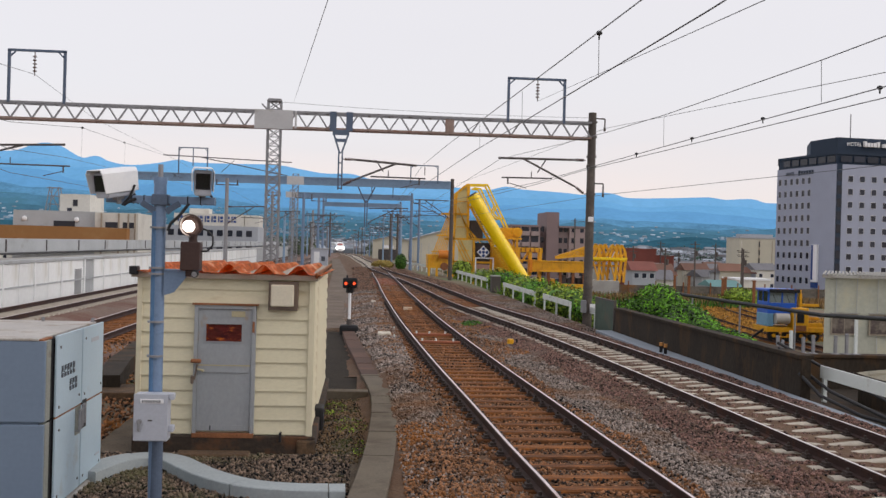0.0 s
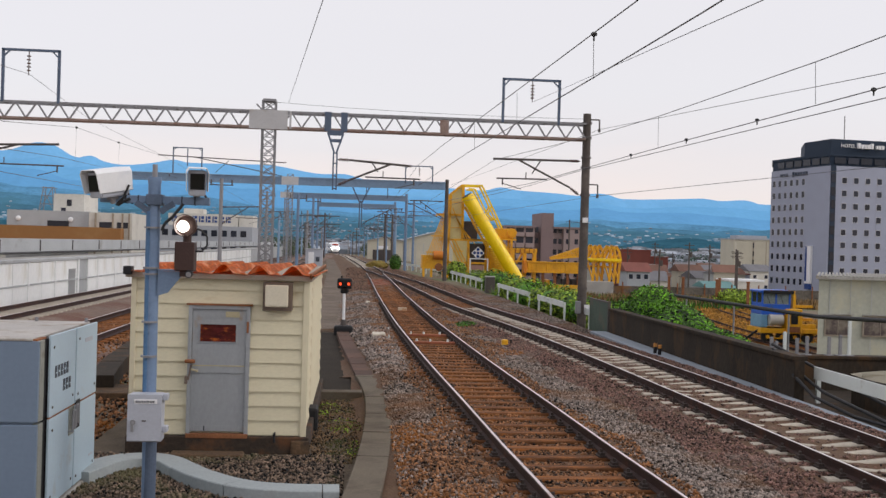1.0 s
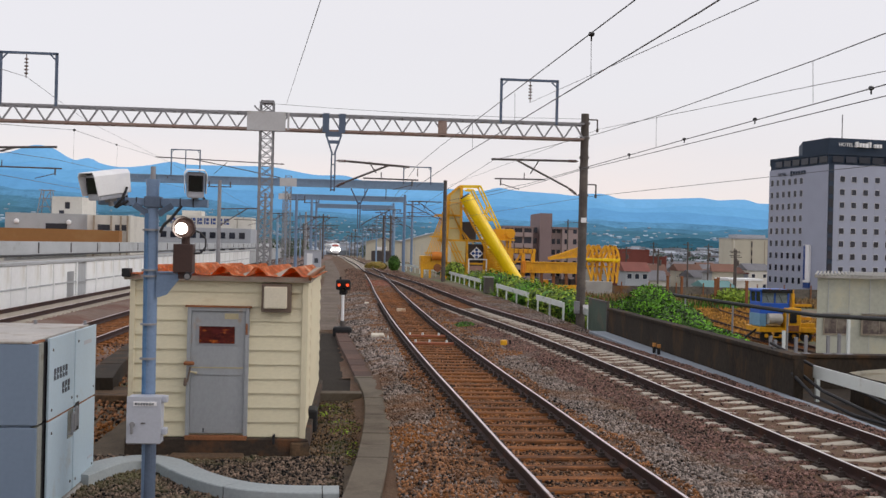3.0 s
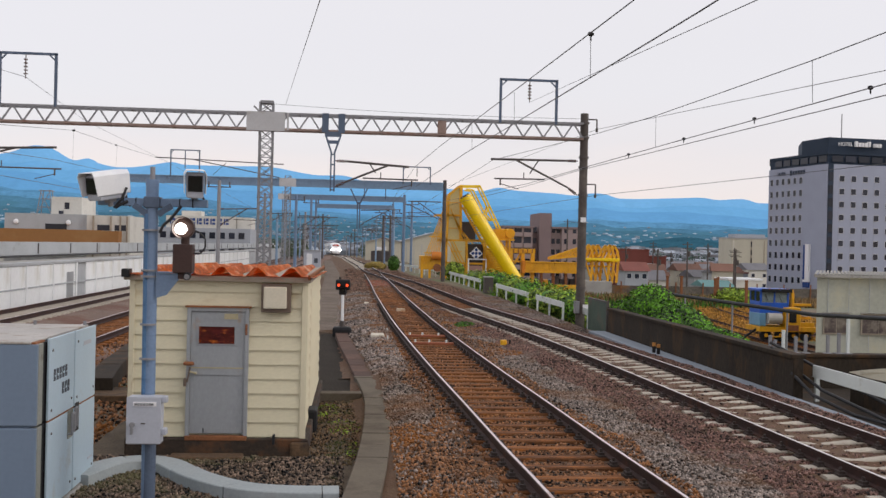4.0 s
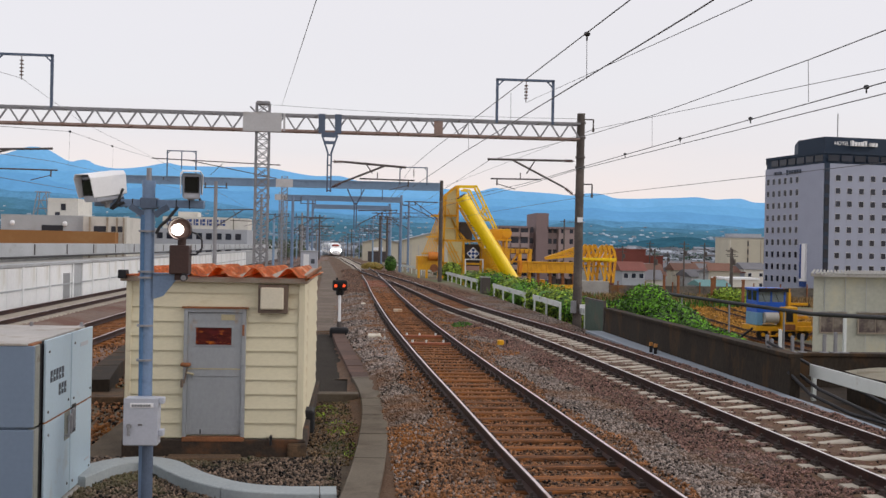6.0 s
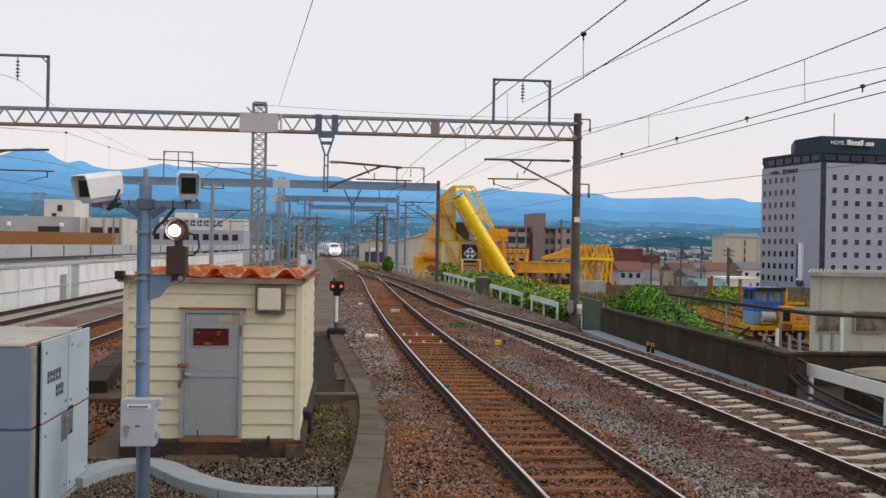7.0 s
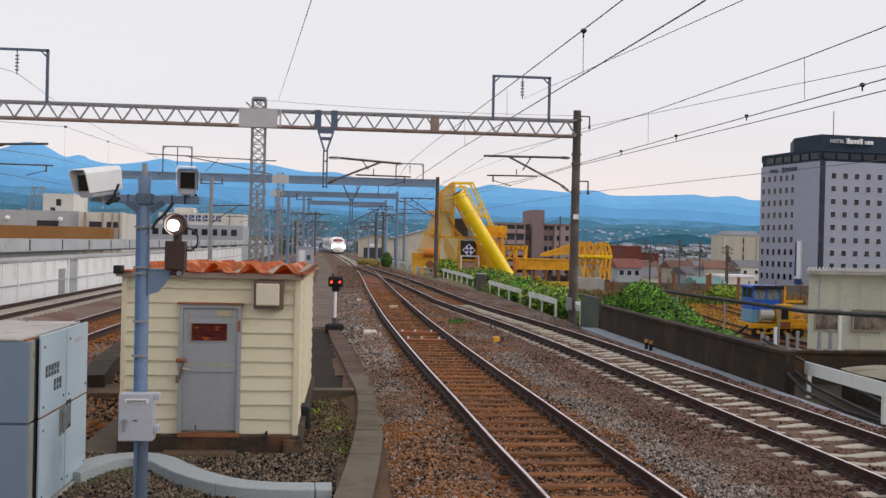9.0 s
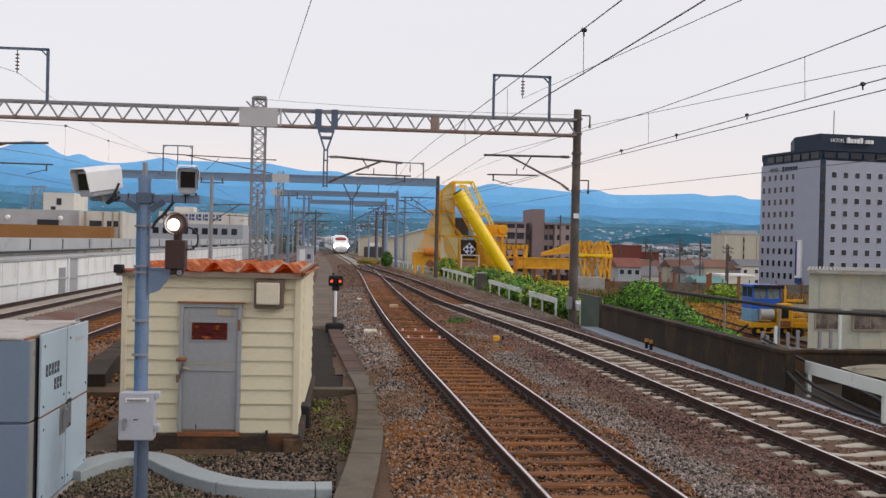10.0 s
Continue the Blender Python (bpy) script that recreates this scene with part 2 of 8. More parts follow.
M_VENT = mat("cream_vent_cover", (0.66, 0.60, 0.47), 0.55, var=0.1, stain=(0.48, 0.40, 0.28), stain_scale=2.0, stain_at=0.6)
M_VENTF = mat("brown_vent_frame", (0.14, 0.10, 0.075), 0.7, var=0.3)
# dark front, pale doors: light from the right is in these two colours
M_CAB = mat("shaded_front_cabinet_blue", (0.17, 0.23, 0.32), 0.42, 0.1, var=0.07, scale=1.0, fine=20, bump=0.02, stain=(0.145, 0.195, 0.27), stain_scale=1.3, stain_at=0.62)
M_CAB_D = mat("side_lit_cabinet_door", (0.46, 0.585, 0.68), 0.42, 0.1, var=0.06, scale=1.0, fine=20, bump=0.02, stain=(0.40, 0.44, 0.46), stain_scale=1.3, stain_at=0.64)
M_CABPOST = mat("grey_green_cabinet_post", (0.29, 0.30, 0.27), 0.55, 0.2, var=0.2, scale=3, stain=(0.13, 0.10, 0.07), stain_scale=3, stain_at=0.62)
M_CABTOP = mat("dirty_cabinet_top", (0.42, 0.395, 0.37), 0.6, 0.1, var=0.2, scale=2, stain=(0.27, 0.21, 0.15), stain_scale=2.2, stain_at=0.58)
M_BOXG = mat("light_grey_enamel_box", (0.44, 0.465, 0.53), 0.4, 0.1, var=0.08, bump=0.02, stain=(0.36, 0.37, 0.41), stain_scale=2.0, stain_at=0.62)
M_WHITE = mat("white_housing_paint", (0.80, 0.81, 0.83), 0.4, var=0.05, bump=0.02, stain=(0.70, 0.72, 0.76), stain_scale=2.5, stain_at=0.58)
M_BLACK = mat("black_plastic", (0.016, 0.016, 0.018), 0.6, var=0.2, spec=0.25)
M_LENS = mat("dark_lens_glass", (0.008, 0.008, 0.010), 0.06, var=0.1, bump=0)
M_INK = mat("dark_lettering", (0.06, 0.07, 0.09), 0.6, var=0.1, bump=0)
M_BROWNBOX = mat("dark_brown_lamp_housing", (0.045, 0.020, 0.016), 0.55, 0.1, var=0.2)
M_LAMP = mat("lit_white_lamp", (1, 0.95, 0.9), 0.3, emit=(1.0, 0.95, 0.86), power=8, bump=0)
M_RED = mat("lit_red_lamp", (0.8, 0.2, 0.05), 0.3, emit=(1.0, 0.07, 0.02), power=1.3, bump=0)
M_HEAD = mat("lit_headlight", (1, 1, 1), 0.3, emit=(1.0, 0.97, 0.93), power=12, bump=0)
M_YELLOW = mat("bright_yellow_paint", (0.93, 0.64, 0.003), 0.36, var=0.12, scale=0.8, fine=12, bump=0.03, stain=(0.70, 0.44, 0.01), stain_scale=0.6, stain_at=0.6, coat=0.15)
M_AMBER = mat("weathered_amber_paint", (0.76, 0.38, 0.008), 0.48, var=0.2, scale=0.8, fine=12, bump=0.05, stain=(0.55, 0.25, 0.01), stain_scale=0.7, stain_at=0.56)
M_PALEY = mat("pale_yellow_panel", (0.62, 0.52, 0.24), 0.6, var=0.15, scale=0.5, fine=8)
M_WALLW = mat("white_wall_panel", (0.80, 0.82, 0.83), 0.7, var=0.08, scale=0.6, fine=10, bump=0.05, objvar=0.3, stain=(0.66, 0.66, 0.62), stain_scale=0.5, stain_at=0.6, stretch=(1, 1, 0.5))
M_COPING = mat("grey_parapet_concrete", (0.40, 0.42, 0.44), 0.85, var=0.15, scale=0.6, fine=10, stain=(0.28, 0.28, 0.27), stain_scale=0.4, stain_at=0.58)
M_GUARD = mat("white_guard_rail", (0.66, 0.70, 0.68), 0.5, var=0.1, stain=(0.45, 0.44, 0.38), stain_scale=1.5, stain_at=0.62)
M_HOTEL = mat("lilac_grey_tile_facade", (0.335, 0.36, 0.455), 0.75, var=0.07, scale=0.3, fine=6, bump=0.05, spec=0.3)
M_HOTELD = mat("dark_blue_grey_cladding", (0.018, 0.033, 0.060), 0.6, var=0.15, scale=0.3, fine=5, bump=0.03, spec=0.25)
M_PANE = mat("window_glass", (0.022, 0.026, 0.04), 0.10, var=0.3, scale=0.6, bump=0, objvar=1.0, spec=0.3)
M_FRAMEW = mat("window_frame", (0.55, 0.55, 0.58), 0.5, var=0.1)
M_SIGNW = mat("white_sign_face", (0.80, 0.80, 0.82), 0.5, var=0.04, bump=0)
M_TRAINW = mat("glossy_white_train_body", (0.93, 0.93, 0.93), 0.22, var=0.03, bump=0, coat=0.4)
M_TRAINB = mat("blue_train_stripe", (0.03, 0.07, 0.24), 0.25, var=0.05, bump=0, coat=0.3)
# the sunset reflection is painted in as red base colour
M_TRAINR = mat("sunset_red_windscreen", (0.30, 0.045, 0.03), 0.1, var=0.2, bump=0)
M_UNDER = mat("dark_underframe", (0.06, 0.05, 0.05), 0.8, var=0.3)

# ---- ground, hills and tracks ----
def grid_mesh(name, xs, ys, h, material, smooth=True):
    vs = [(x, y, h(x, y)) for y in ys for x in xs]
    k = len(xs)
    fs = [(j * k + i, j * k + i + 1, (j + 1) * k + i + 1, (j + 1) * k + i) for j in range(len(ys) - 1) for i in range(k - 1)]
    me = bpy.data.meshes.new(name)
    me.from_pydata(vs, [], fs)
    me.polygons.foreach_set("use_smooth", [smooth] * len(fs))
    me.materials.append(material)
    return me


def land(x, y):
    """Height of the land: the railway bank, the yard below it, then the town falling away."""
    far = max(0.0, min(1.0, (math.hypot(x, y) - 110) / 300))
    right = max(0.0, min(1.0, (x - 9.4 - max(0, y - 150) * 0.02) / 0.5))
    left = max(0.0, min(1.0, (-16.0 - x) / 3.0))
    low = -2.6 - 7.0 * far - 0.012 * max(0.0, x - 45) * (1 - far)
    bank = -0.55 - 0.006 * max(0.0, y - 200)
    side = max(right, left)
    if y > 420:
        side = max(side, min(1.0, (y - 420) / 150))
    n = noise.noise((x * 0.05, y * 0.05, 0)) * 0.25 * side
    roll = 14 * max(0.0, min(1.0, (y - 700) / 900)) * (0.6 + noise.noise((x * 0.002, y * 0.002, 3)))
    return bank * (1 - side) + low * side + n + roll


xs = sorted({*[-4500, -3000, -2000, -1400, -1000, -700, -500, -350, -250, -180, -130, -100, -80, -65, -50, -40, -30, -24, -20, -19, -18, -17, -16, -15, -10, -5, 0, 3, 6, 8, 9, 9.4, 9.6, 9.9, 10.2],
             *[10.5 + i * 2.5 for i in range(24)], *[75 + i * 12 for i in range(14)], *[260 + i * 50 for i in range(12)], 1000, 1300, 1700, 2300, 3200, 4500})
ys = sorted({-120, -60, -20, *[i * 5 for i in range(50)], *[250 + i * 20 for i in range(25)], *[780 + i * 120 for i in range(14)], 2700, 3300, 4000, 4900})
tagged(new("ground", grid_mesh("ground", xs, ys, land, M_GROUND)), "brown yard soil with patches of rough grass", "ground", kind="structure")


NEAR = [(-20, 3.63), (5, 3.10), (11, 2.96), (13.3, 2.85), (18.5, 2.67), (22.5, 2.52), (29.3, 2.32), (38.6, 2.12), (57.8, 1.92), (75, 1.86), (98, 1.66)]
FAR = [(-20, 8.18), (5, 7.41), (12, 7.25), (19, 7.01), (28, 6.64), (35, 6.2), (48, 5.1), (59, 4.66), (76, 3.9), (90, 2.9), (107, 1.75), (137, 1.0), (172, -0.3), (209, -1.4), (245, -2.55), (278, -3.8), (305, -5.05), (358, -7.15), (390, -8.4), (520, -14)]


def rail_z(y):
    return -0.0062 * max(0.0, y - 205)


def line(table, y0, y1, step, off=0.0, dz=0.0):
    n = max(2, int((y1 - y0) / step))
    out = []
    for i in range(n + 1):
        y = y0 + (y1 - y0) * i / n
        s = (curve_x(table, y + 0.5) - curve_x(table, y - 0.5))
        k = 1 / math.hypot(1, s)
        out.append((curve_x(table, y) + off * k, y - off * s * k, rail_z(y) + dz))
    return out


RAIL_WEB = [(-0.07, -0.155), (0.07, -0.155), (0.065, -0.14), (0.012, -0.12), (0.012, -0.045), (0.033, -0.034), (0.033, -0.006), (0.027, -0.002), (-0.027, -0.002), (-0.033, -0.006), (-0.033, -0.034), (-0.012, -0.045), (-0.012, -0.12), (-0.065, -0.14)]
RAIL_TOP = [(-0.019, -0.006), (0.019, -0.006), (0.019, -0.001), (0.015, 0.001), (-0.015, 0.001), (-0.019, -0.001)]


def track(name, table, y0, y1, label, head=None):
    t = thing(name, (0, 0, 0), label, "railway track", "railway tracks", "structure")
    for off in (-0.7525, 0.7525):
        r = part("rail", sweep(B(), line(table, y0, y1, 2.0, off), RAIL_WEB), M_RAIL, t, "rust-brown steel rail")
        part("rail_head", sweep(B(), line(table, y0, y1, 2.0, off), RAIL_TOP), head or M_RAILTOP, r, "polished steel running surface")
    return t


near_track = track("railway_track", NEAR, 4, 96, "curved siding track on rusty timber sleepers", M_RAILDULL)
far_track = track("railway_track", FAR, 4, 420, "curved main track on pale concrete sleepers")
LEFT_A = [(-20, -7.72), (200, -7.9), (300, -9)]
LEFT_B = [(-20, -12.1), (200, -12.3), (300, -13.4)]
left_track_a = track("railway_track", LEFT_A, 16, 240, "straight track on reddish ballast behind the shed", M_RAILDULL)
left_track_b = track("railway_track", LEFT_B, 20, 240, "straight track beside the white wall", M_RAILDULL)


# The ballast bed, with shoulders
def bed(x, y):
    n0, f0 = curve_x(NEAR, min(y, 98)), curve_x(FAR, y)
    z = -0.21
    l = n0 - 1.7 if y < 98 else f0 - 1.9
    if x < l:
        z -= min(0.25, (l - x) * 0.22)
    if y < 98 and n0 + 1.4 < x < f0 - 1.5:
        z -= 0.06 * math.sin(math.pi * (x - n0 - 1.4) / max(0.3, f0 - n0 - 2.9))
    if abs(x - f0) < 1.3:
        z += 0.015
    r = f0 + 1.75
    if x > r:
        z -= min(0.16, (x - r) * 0.4)
    return z + rail_z(y) + 0.035 * noise.noise((x * 1.7, y * 1.7, 0)) + 0.02 * noise.noise((x * 5, y * 5, 4))


bed_ys = [6 + 0.35 * i for i in range(100)] + [41 + 1.0 * i for i in range(60)] + [101 + 8 * i for i in range(38)]
vs, fs = [], []
NB = 46
for y in bed_ys:
    x0 = (-0.05 if y < 24 else -0.62 if y < 36.8 else -3.2) if y < 100 else curve_x(FAR, y) - 4.9
    x1 = min(9.0, curve_x(FAR, y) + 4.2)
    for i in range(NB):
        x = x0 + (x1 - x0) * i / (NB - 1)
        vs.append((x, y, bed(x, y)))
for j in range(len(bed_ys) - 1):
    for i in range(NB - 1):
        fs.append((j * NB + i, j * NB + i + 1, (j + 1) * NB + i + 1, (j + 1) * NB + i))
me = bpy.data.meshes.new("ballast")
me.from_pydata(vs, [], fs)
me.polygons.foreach_set("use_smooth", [True] * len(fs))
me.materials.append(M_BALLAST)
tagged(new("ballast", me), "brown and grey crushed stone ballast bed", "ballast", kind="stuff")

bm = B()
sweep(bm, [(0, y, 0.012 * noise.noise((y, 0, 0))) for y in range(10, 250, 4)], [(-13.7, -0.5), (-13.7, -0.3), (-10.4, -0.2), (-9.6, -0.35), (-6.2, -0.22), (-5.3, -0.5)])
part("ballast", bm, mat("reddish_ballast", (0.17, 0.115, 0.09), 0.95, var=0.5, scale=0.8, fine=14, bump=0.8, stain=(0.13, 0.06, 0.04), stain_scale=0.3, stain_at=0.5))
tagged(bpy.data.objects["ballast.001"], "reddish-brown ballast under the straight tracks", "ballast", kind="stuff")

# white panel wall behind the straight tracks
wall = thing("wall_west", (-14.2, 0, -0.5), "long white panelled trackside wall with a grey concrete parapet", "wall", kind="structure")
part("wall_core", box(B(), -0.3, 14, -3, -0.04, 200, 1.95), M_COPING, wall)
panel = mesh_of("panel", box(B(), -0.04, 0.02, 0.0, 0.03, 1.96, 1.93, 0.01), M_WALLW)
for i in range(60):
    y = 20 + i * 2.0
    if abs(y - 53.0) > 1.1:
        share("panel", panel, wall, (0, y, 0))
part("door", box(B(), -0.03, 52.4, 0.12, 0.02, 53.6, 1.5, 0.01), M_DOORG, wall, "grey steel door in the wall")
part("door_frame", box(B(), -0.04, 51.95, 0.0, 0.0, 53.95, 1.93), M_WALLW, wall)
rib = mesh_of("pilaster", box(B(), 0.03, -0.09, 0.0, 0.09, 0.09, 1.95, 0.008), M_WALLW)
for i in range(30):
    share("pilaster", rib, wall, (0, 21.99 + i * 4.0, 0))
part("mid_rail", box(B(), 0.03, 14, 0.93, 0.06, 200, 1.0), M_COPING, wall)
for i in range(24):
    part("parapet_joint", box(B(), -1.9, 30 + i * 6.0, 2.35, -1.87, 30.14 + i * 6.0, 2.9), M_UNDER, wall)
part("parapet_cable", rod(B(), (-1.82, 14, 2.25), (-1.82, 220, 2.25), 0.05, 8), M_CABLE, wall)
part("rail_cap", box(B(), -0.35, 14, 1.95, 0.08, 200, 2.08, 0.01), M_COPING, wall)
part("parapet", box(B(), -2.2, 14, 2.3, -1.9, 220, 2.95, 0.01), M_COPING, wall, "grey concrete parapet")
part("ledge", box(B(), -2.0, 14, 1.9, -0.25, 220, 2.05), M_CONC, wall)

# right-hand parapet, cable trough
wall = thing("wall_east", (9.25, 0, -0.5), "low dark weathered concrete parapet beside the track", "wall", kind="structure")
part("wall_core", box(B(), 0, 21.0, -2.4, 0.22, 37.0, 1.0, 0.015), M_CONC_D, wall)
part("coping", box(B(), -0.05, 21.0, 1.0, 0.28, 37.0, 1.09, 0.012), M_CONC_D, wall)
part("cable_trough", box(B(), -0.62, 14.0, 0.05, -0.02, 37.4, 0.22, 0.015), M_TROUGH_L, wall, "pale concrete cable trough lid")

M_PLINTH = mat("rust_stained_plinth", (0.040, 0.028, 0.020), 0.95, var=0.5, scale=1.6, fine=18, bump=0.4, stain=(0.13, 0.055, 0.022), stain_scale=1.5, stain_at=0.56)
M_STEP = mat("soil_stained_concrete", (0.115, 0.068, 0.036), 0.95, var=0.5, scale=2.5, fine=22, bump=0.5, stain=(0.05, 0.036, 0.024), stain_scale=2.2, stain_at=0.52)

# ---- shed ----
def shed():
    s = thing("shed", (-1.97, 15.3, -0.16), "small cream-sided trackside hut with a rusty red roof", "shed")
    w, d, h = 1.28, 6.6, 2.335
    part("plinth", box(B(), -w - 0.02, -0.06, -0.42, w + 0.06, d + 0.05, -0.02, 0.02), M_PLINTH, s, "stained concrete plinth")
    part("inner_wall", box(B(), -w + 0.04, 0.05, -0.02, w - 0.04, d - 0.04, h - 0.05), M_TRIM, s)
    n, step = 11, 0.2118
    def plank(length):
        bm = B()
        prof = [(0, 0), (-0.036, 0.0), (-0.008, step), (0, step)]
        a = [bm.verts.new((0, u, v)) for u, v in prof]
        b = [bm.verts.new((length, u, v)) for u, v in prof]
        for j in range(4):
            bm.faces.new((a[j], a[(j + 1) % 4], b[(j + 1) % 4], b[j]))
        bm.faces.new(a)
        bm.faces.new(b)
        return mesh_of("siding_board", bm, M_SIDING)
    dl, dr, dt = -0.445, 0.445, 1.89
    full, left, right, side = plank(2 * w - 0.12), plank(dl + w - 0.06), plank(w - dr - 0.06), plank(d - 0.1)
    for i in range(n):
        z = i * step
        if z < dt - 0.05:
            share("siding_board", left, s, (-w + 0.06, 0.05, z))
            share("siding_board", right, s, (dr, 0.05, z))
        else:
            share("siding_board", full, s, (-w + 0.06, 0.05, z))
        share("siding_board", side, s, (w - 0.05, 0.05, z), 90)
        share("siding_board", side, s, (-w + 0.05, d - 0.05, z), -90)
    for x in (-w, w - 0.075):
        part("corner_trim", box(B(), x, -0.005, -0.02, x + 0.075, 0.09, h - 0.02, 0.006), M_TRIM, s)
    part("corner_trim", box(B(), w - 0.03, -0.004, -0.02, w + 0.012, 0.10, h - 0.02, 0.004), M_TRIM, s)
    # door
    door = part("door", box(B(), dl + 0.055, -0.012, 0.045, dr - 0.055, 0.04, dt - 0.06, 0.006), M_DOORG, s, "grey steel door with rust at its edges")
    bm = B()
    box(bm, dl, -0.045, 0.0, dl + 0.055, 0.05, dt, 0.004)
    box(bm, dr - 0.055, -0.045, 0.0, dr, 0.05, dt, 0.004)
    box(bm, dl + 0.055, -0.045, dt - 0.055, dr - 0.055, 0.05, dt, 0.004)
    part("door_frame", bm, M_DOORG, s)
    part("drip_cap", box(B(), dl - 0.03, -0.07, dt, dr + 0.03, 0.02, dt + 0.025), M_RUST, s, "rusty drip cap over the door")
    part("threshold", box(B(), dl + 0.0, -0.07, -0.045, dr - 0.0, 0.04, 0.02, 0.005), M_RUST, s, "rusty door sill")
    part("door_rail", box(B(), dl + 0.06, -0.026, 0.90, dr - 0.06, -0.012, 1.01, 0.004), M_DOORG, door, "grey cross rail with a rusty upper edge")
    part("rail_edge", box(B(), dl + 0.07, -0.030, 1.0, dr - 0.07, -0.0262, 1.018), M_BRASSY, door, "worn ochre rail edge")
    for x0, x1 in ((dr - 0.125, dr - 0.06), (dl + 0.06, dl + 0.115)):
        part("door_edge", box(B(), x0, -0.020, 0.06, x1, -0.012, dt - 0.08), M_DOORG, door)
    part("door_edge", box(B(), dl + 0.117, -0.018, dt - 0.18, dr - 0.127, -0.011, dt - 0.082), M_DOORG, door)
    part("kick_edge", box(B(), dl + 0.117, -0.018, 0.055, dr - 0.127, -0.011, 0.13), M_DOORG, door)
    part("rust_patch", box(B(), dl + 0.53, -0.022, dt - 0.17, dl + 0.73, -0.0185, dt - 0.085), M_BRASSY, door, "ochre rust patch")
    part("window_frame", box(B(), dl + 0.150, -0.024, 1.340, dl + 0.705, -0.011, 1.635, 0.004), M_DOORG, door)
    part("pane", box(B(), dl + 0.172, -0.029, 1.362, dl + 0.684, -0.0245, 1.612), M_DKGLASS, door, "dark red glass pane")
    bm = B()
    rod(bm, (dl + 0.14, -0.012, 0.93), (dl + 0.14, -0.08, 0.93), 0.018)
    rod(bm, (dl + 0.06, -0.075, 0.955), (dl + 0.15, -0.078, 0.935), 0.014)
    part("door_handle", bm, M_BRASSY, door, "worn brass lever")
    part("lock_box", box(B(), dl - 0.035, -0.10, 1.045, dl + 0.115, -0.03, 1.10, 0.02), M_RUST, s, "rusty lock cover")
    part("hasp", box(B(), dl - 0.03, -0.085, 0.74, dl + 0.012, -0.045, 0.86, 0.012), M_VENTF, s)
    part("hasp_strap", bar(B(), (dl + 0.02, -0.06, 0.80), (dl + 0.06, -0.06, 1.02), 0.022, 0.012), M_VENTF, s)
    part("hinge", box(B(), dr - 0.05, -0.058, 1.50, dr - 0.02, -0.0455, 1.66), M_RUST, s)
    part("drain_slot", box(B(), dl + 0.25, -0.023, 0.06, dl + 0.268, -0.0185, 0.125), M_BLACK, door)
    part("step", box(B(), -0.62, -0.42, -0.36, 0.42, -0.09, -0.215, 0.03), M_STEP, s, "soil-stained concrete doorstep")
    part("plinth_crack", box(B(), 1.08, -0.11, -0.40, 1.36, -0.065, -0.06, 0.03), M_STEP, s, "broken rusty plinth corner")
    # vent hood
    part("vent_frame", box(B(), 0.62, -0.12, 1.838, 1.048, 0.05, 2.254, 0.008), M_VENTF, s, "brown vent frame")
    part("vent_cover", box(B(), 0.655, -0.17, 1.893, 0.99, -0.115, 2.215, 0.02), M_VENT, s, "cream square vent cover")
    bm = B()
    rod(bm, (0.84, 0.0, 0.03), (0.84, -0.09, 0.03), 0.018)
    rod(bm, (0.84, -0.09, 0.04), (0.84, -0.10, -0.09), 0.02)
    part("drain_spout", bm, M_BLACK, s)
    # eaves and corrugated roof, falling towards the back
    part("fascia", box(B(), -w - 0.07, -0.10, h - 0.06, w + 0.05, d + 0.05, h + 0.02, 0.006), M_FASCIA, s)
    def roof_z(y):
        return h + 0.115 - 0.012 * y
    part("gutter_end", box(B(), -w - 0.085, -0.2, h - 0.02, -w + 0.03, 0.0, h + 0.10, 0.01), M_BLACK, s)
    pitch = 0.50
    bm = B()
    xs2, prof = [], []
    x = -w - 0.02
    while x < w + 0.1:
        for dx, dz in ((0, 0.0), (0.19, -0.015), (0.31, 0.115), (0.36, 0.125), (0.39, 0.11)):
            if x + dx < w + 0.14:
                prof.append((x + dx, dz))
        x += pitch
    rows = []
    for j in range(13):
        y = -0.2 + (d + 0.4) * j / 12
        rows.append([bm.verts.new((u, y, roof_z(y) - 0.08 + v + 0.006 * noise.noise((u * 3, y * 2, 1)))) for u, v in prof])
    for a, b in zip(rows, rows[1:]):
        for i in range(len(prof) - 1):
            bm.faces.new((a[i], a[i + 1], b[i + 1], b[i]))
    geom = bm.faces[:]
    r = bmesh.ops.solidify(bm, geom=geom, thickness=0.012)
    part("roof_sheet", bm, M_ROOF, s, "rusted corrugated red roof sheets with painted pale highlights")
    part("side_fascia", box(B(), w + 0.015, -0.16, h - 0.02, w + 0.05, d + 0.15, h + 0.06, 0.008), M_RUST, s)
    return s


shed()


# ---- relay cabinet ----
def bars(bm, x, z, n, w, h, gap, y=0.0):
    """A row of unreadable characters as plain bars, in the x-z plane."""
    for i in range(n):
        x0 = x + i * (w + gap)
        box(bm, x0, y, z, x0 + w * 0.28, y + 0.004, z + h)
        box(bm, x0 + w * 0.42, y, z + h * 0.55, x0 + w, y + 0.004, z + h)
        box(bm, x0 + w * 0.42, y, z, x0 + w, y + 0.004, z + h * 0.35)
    return bm


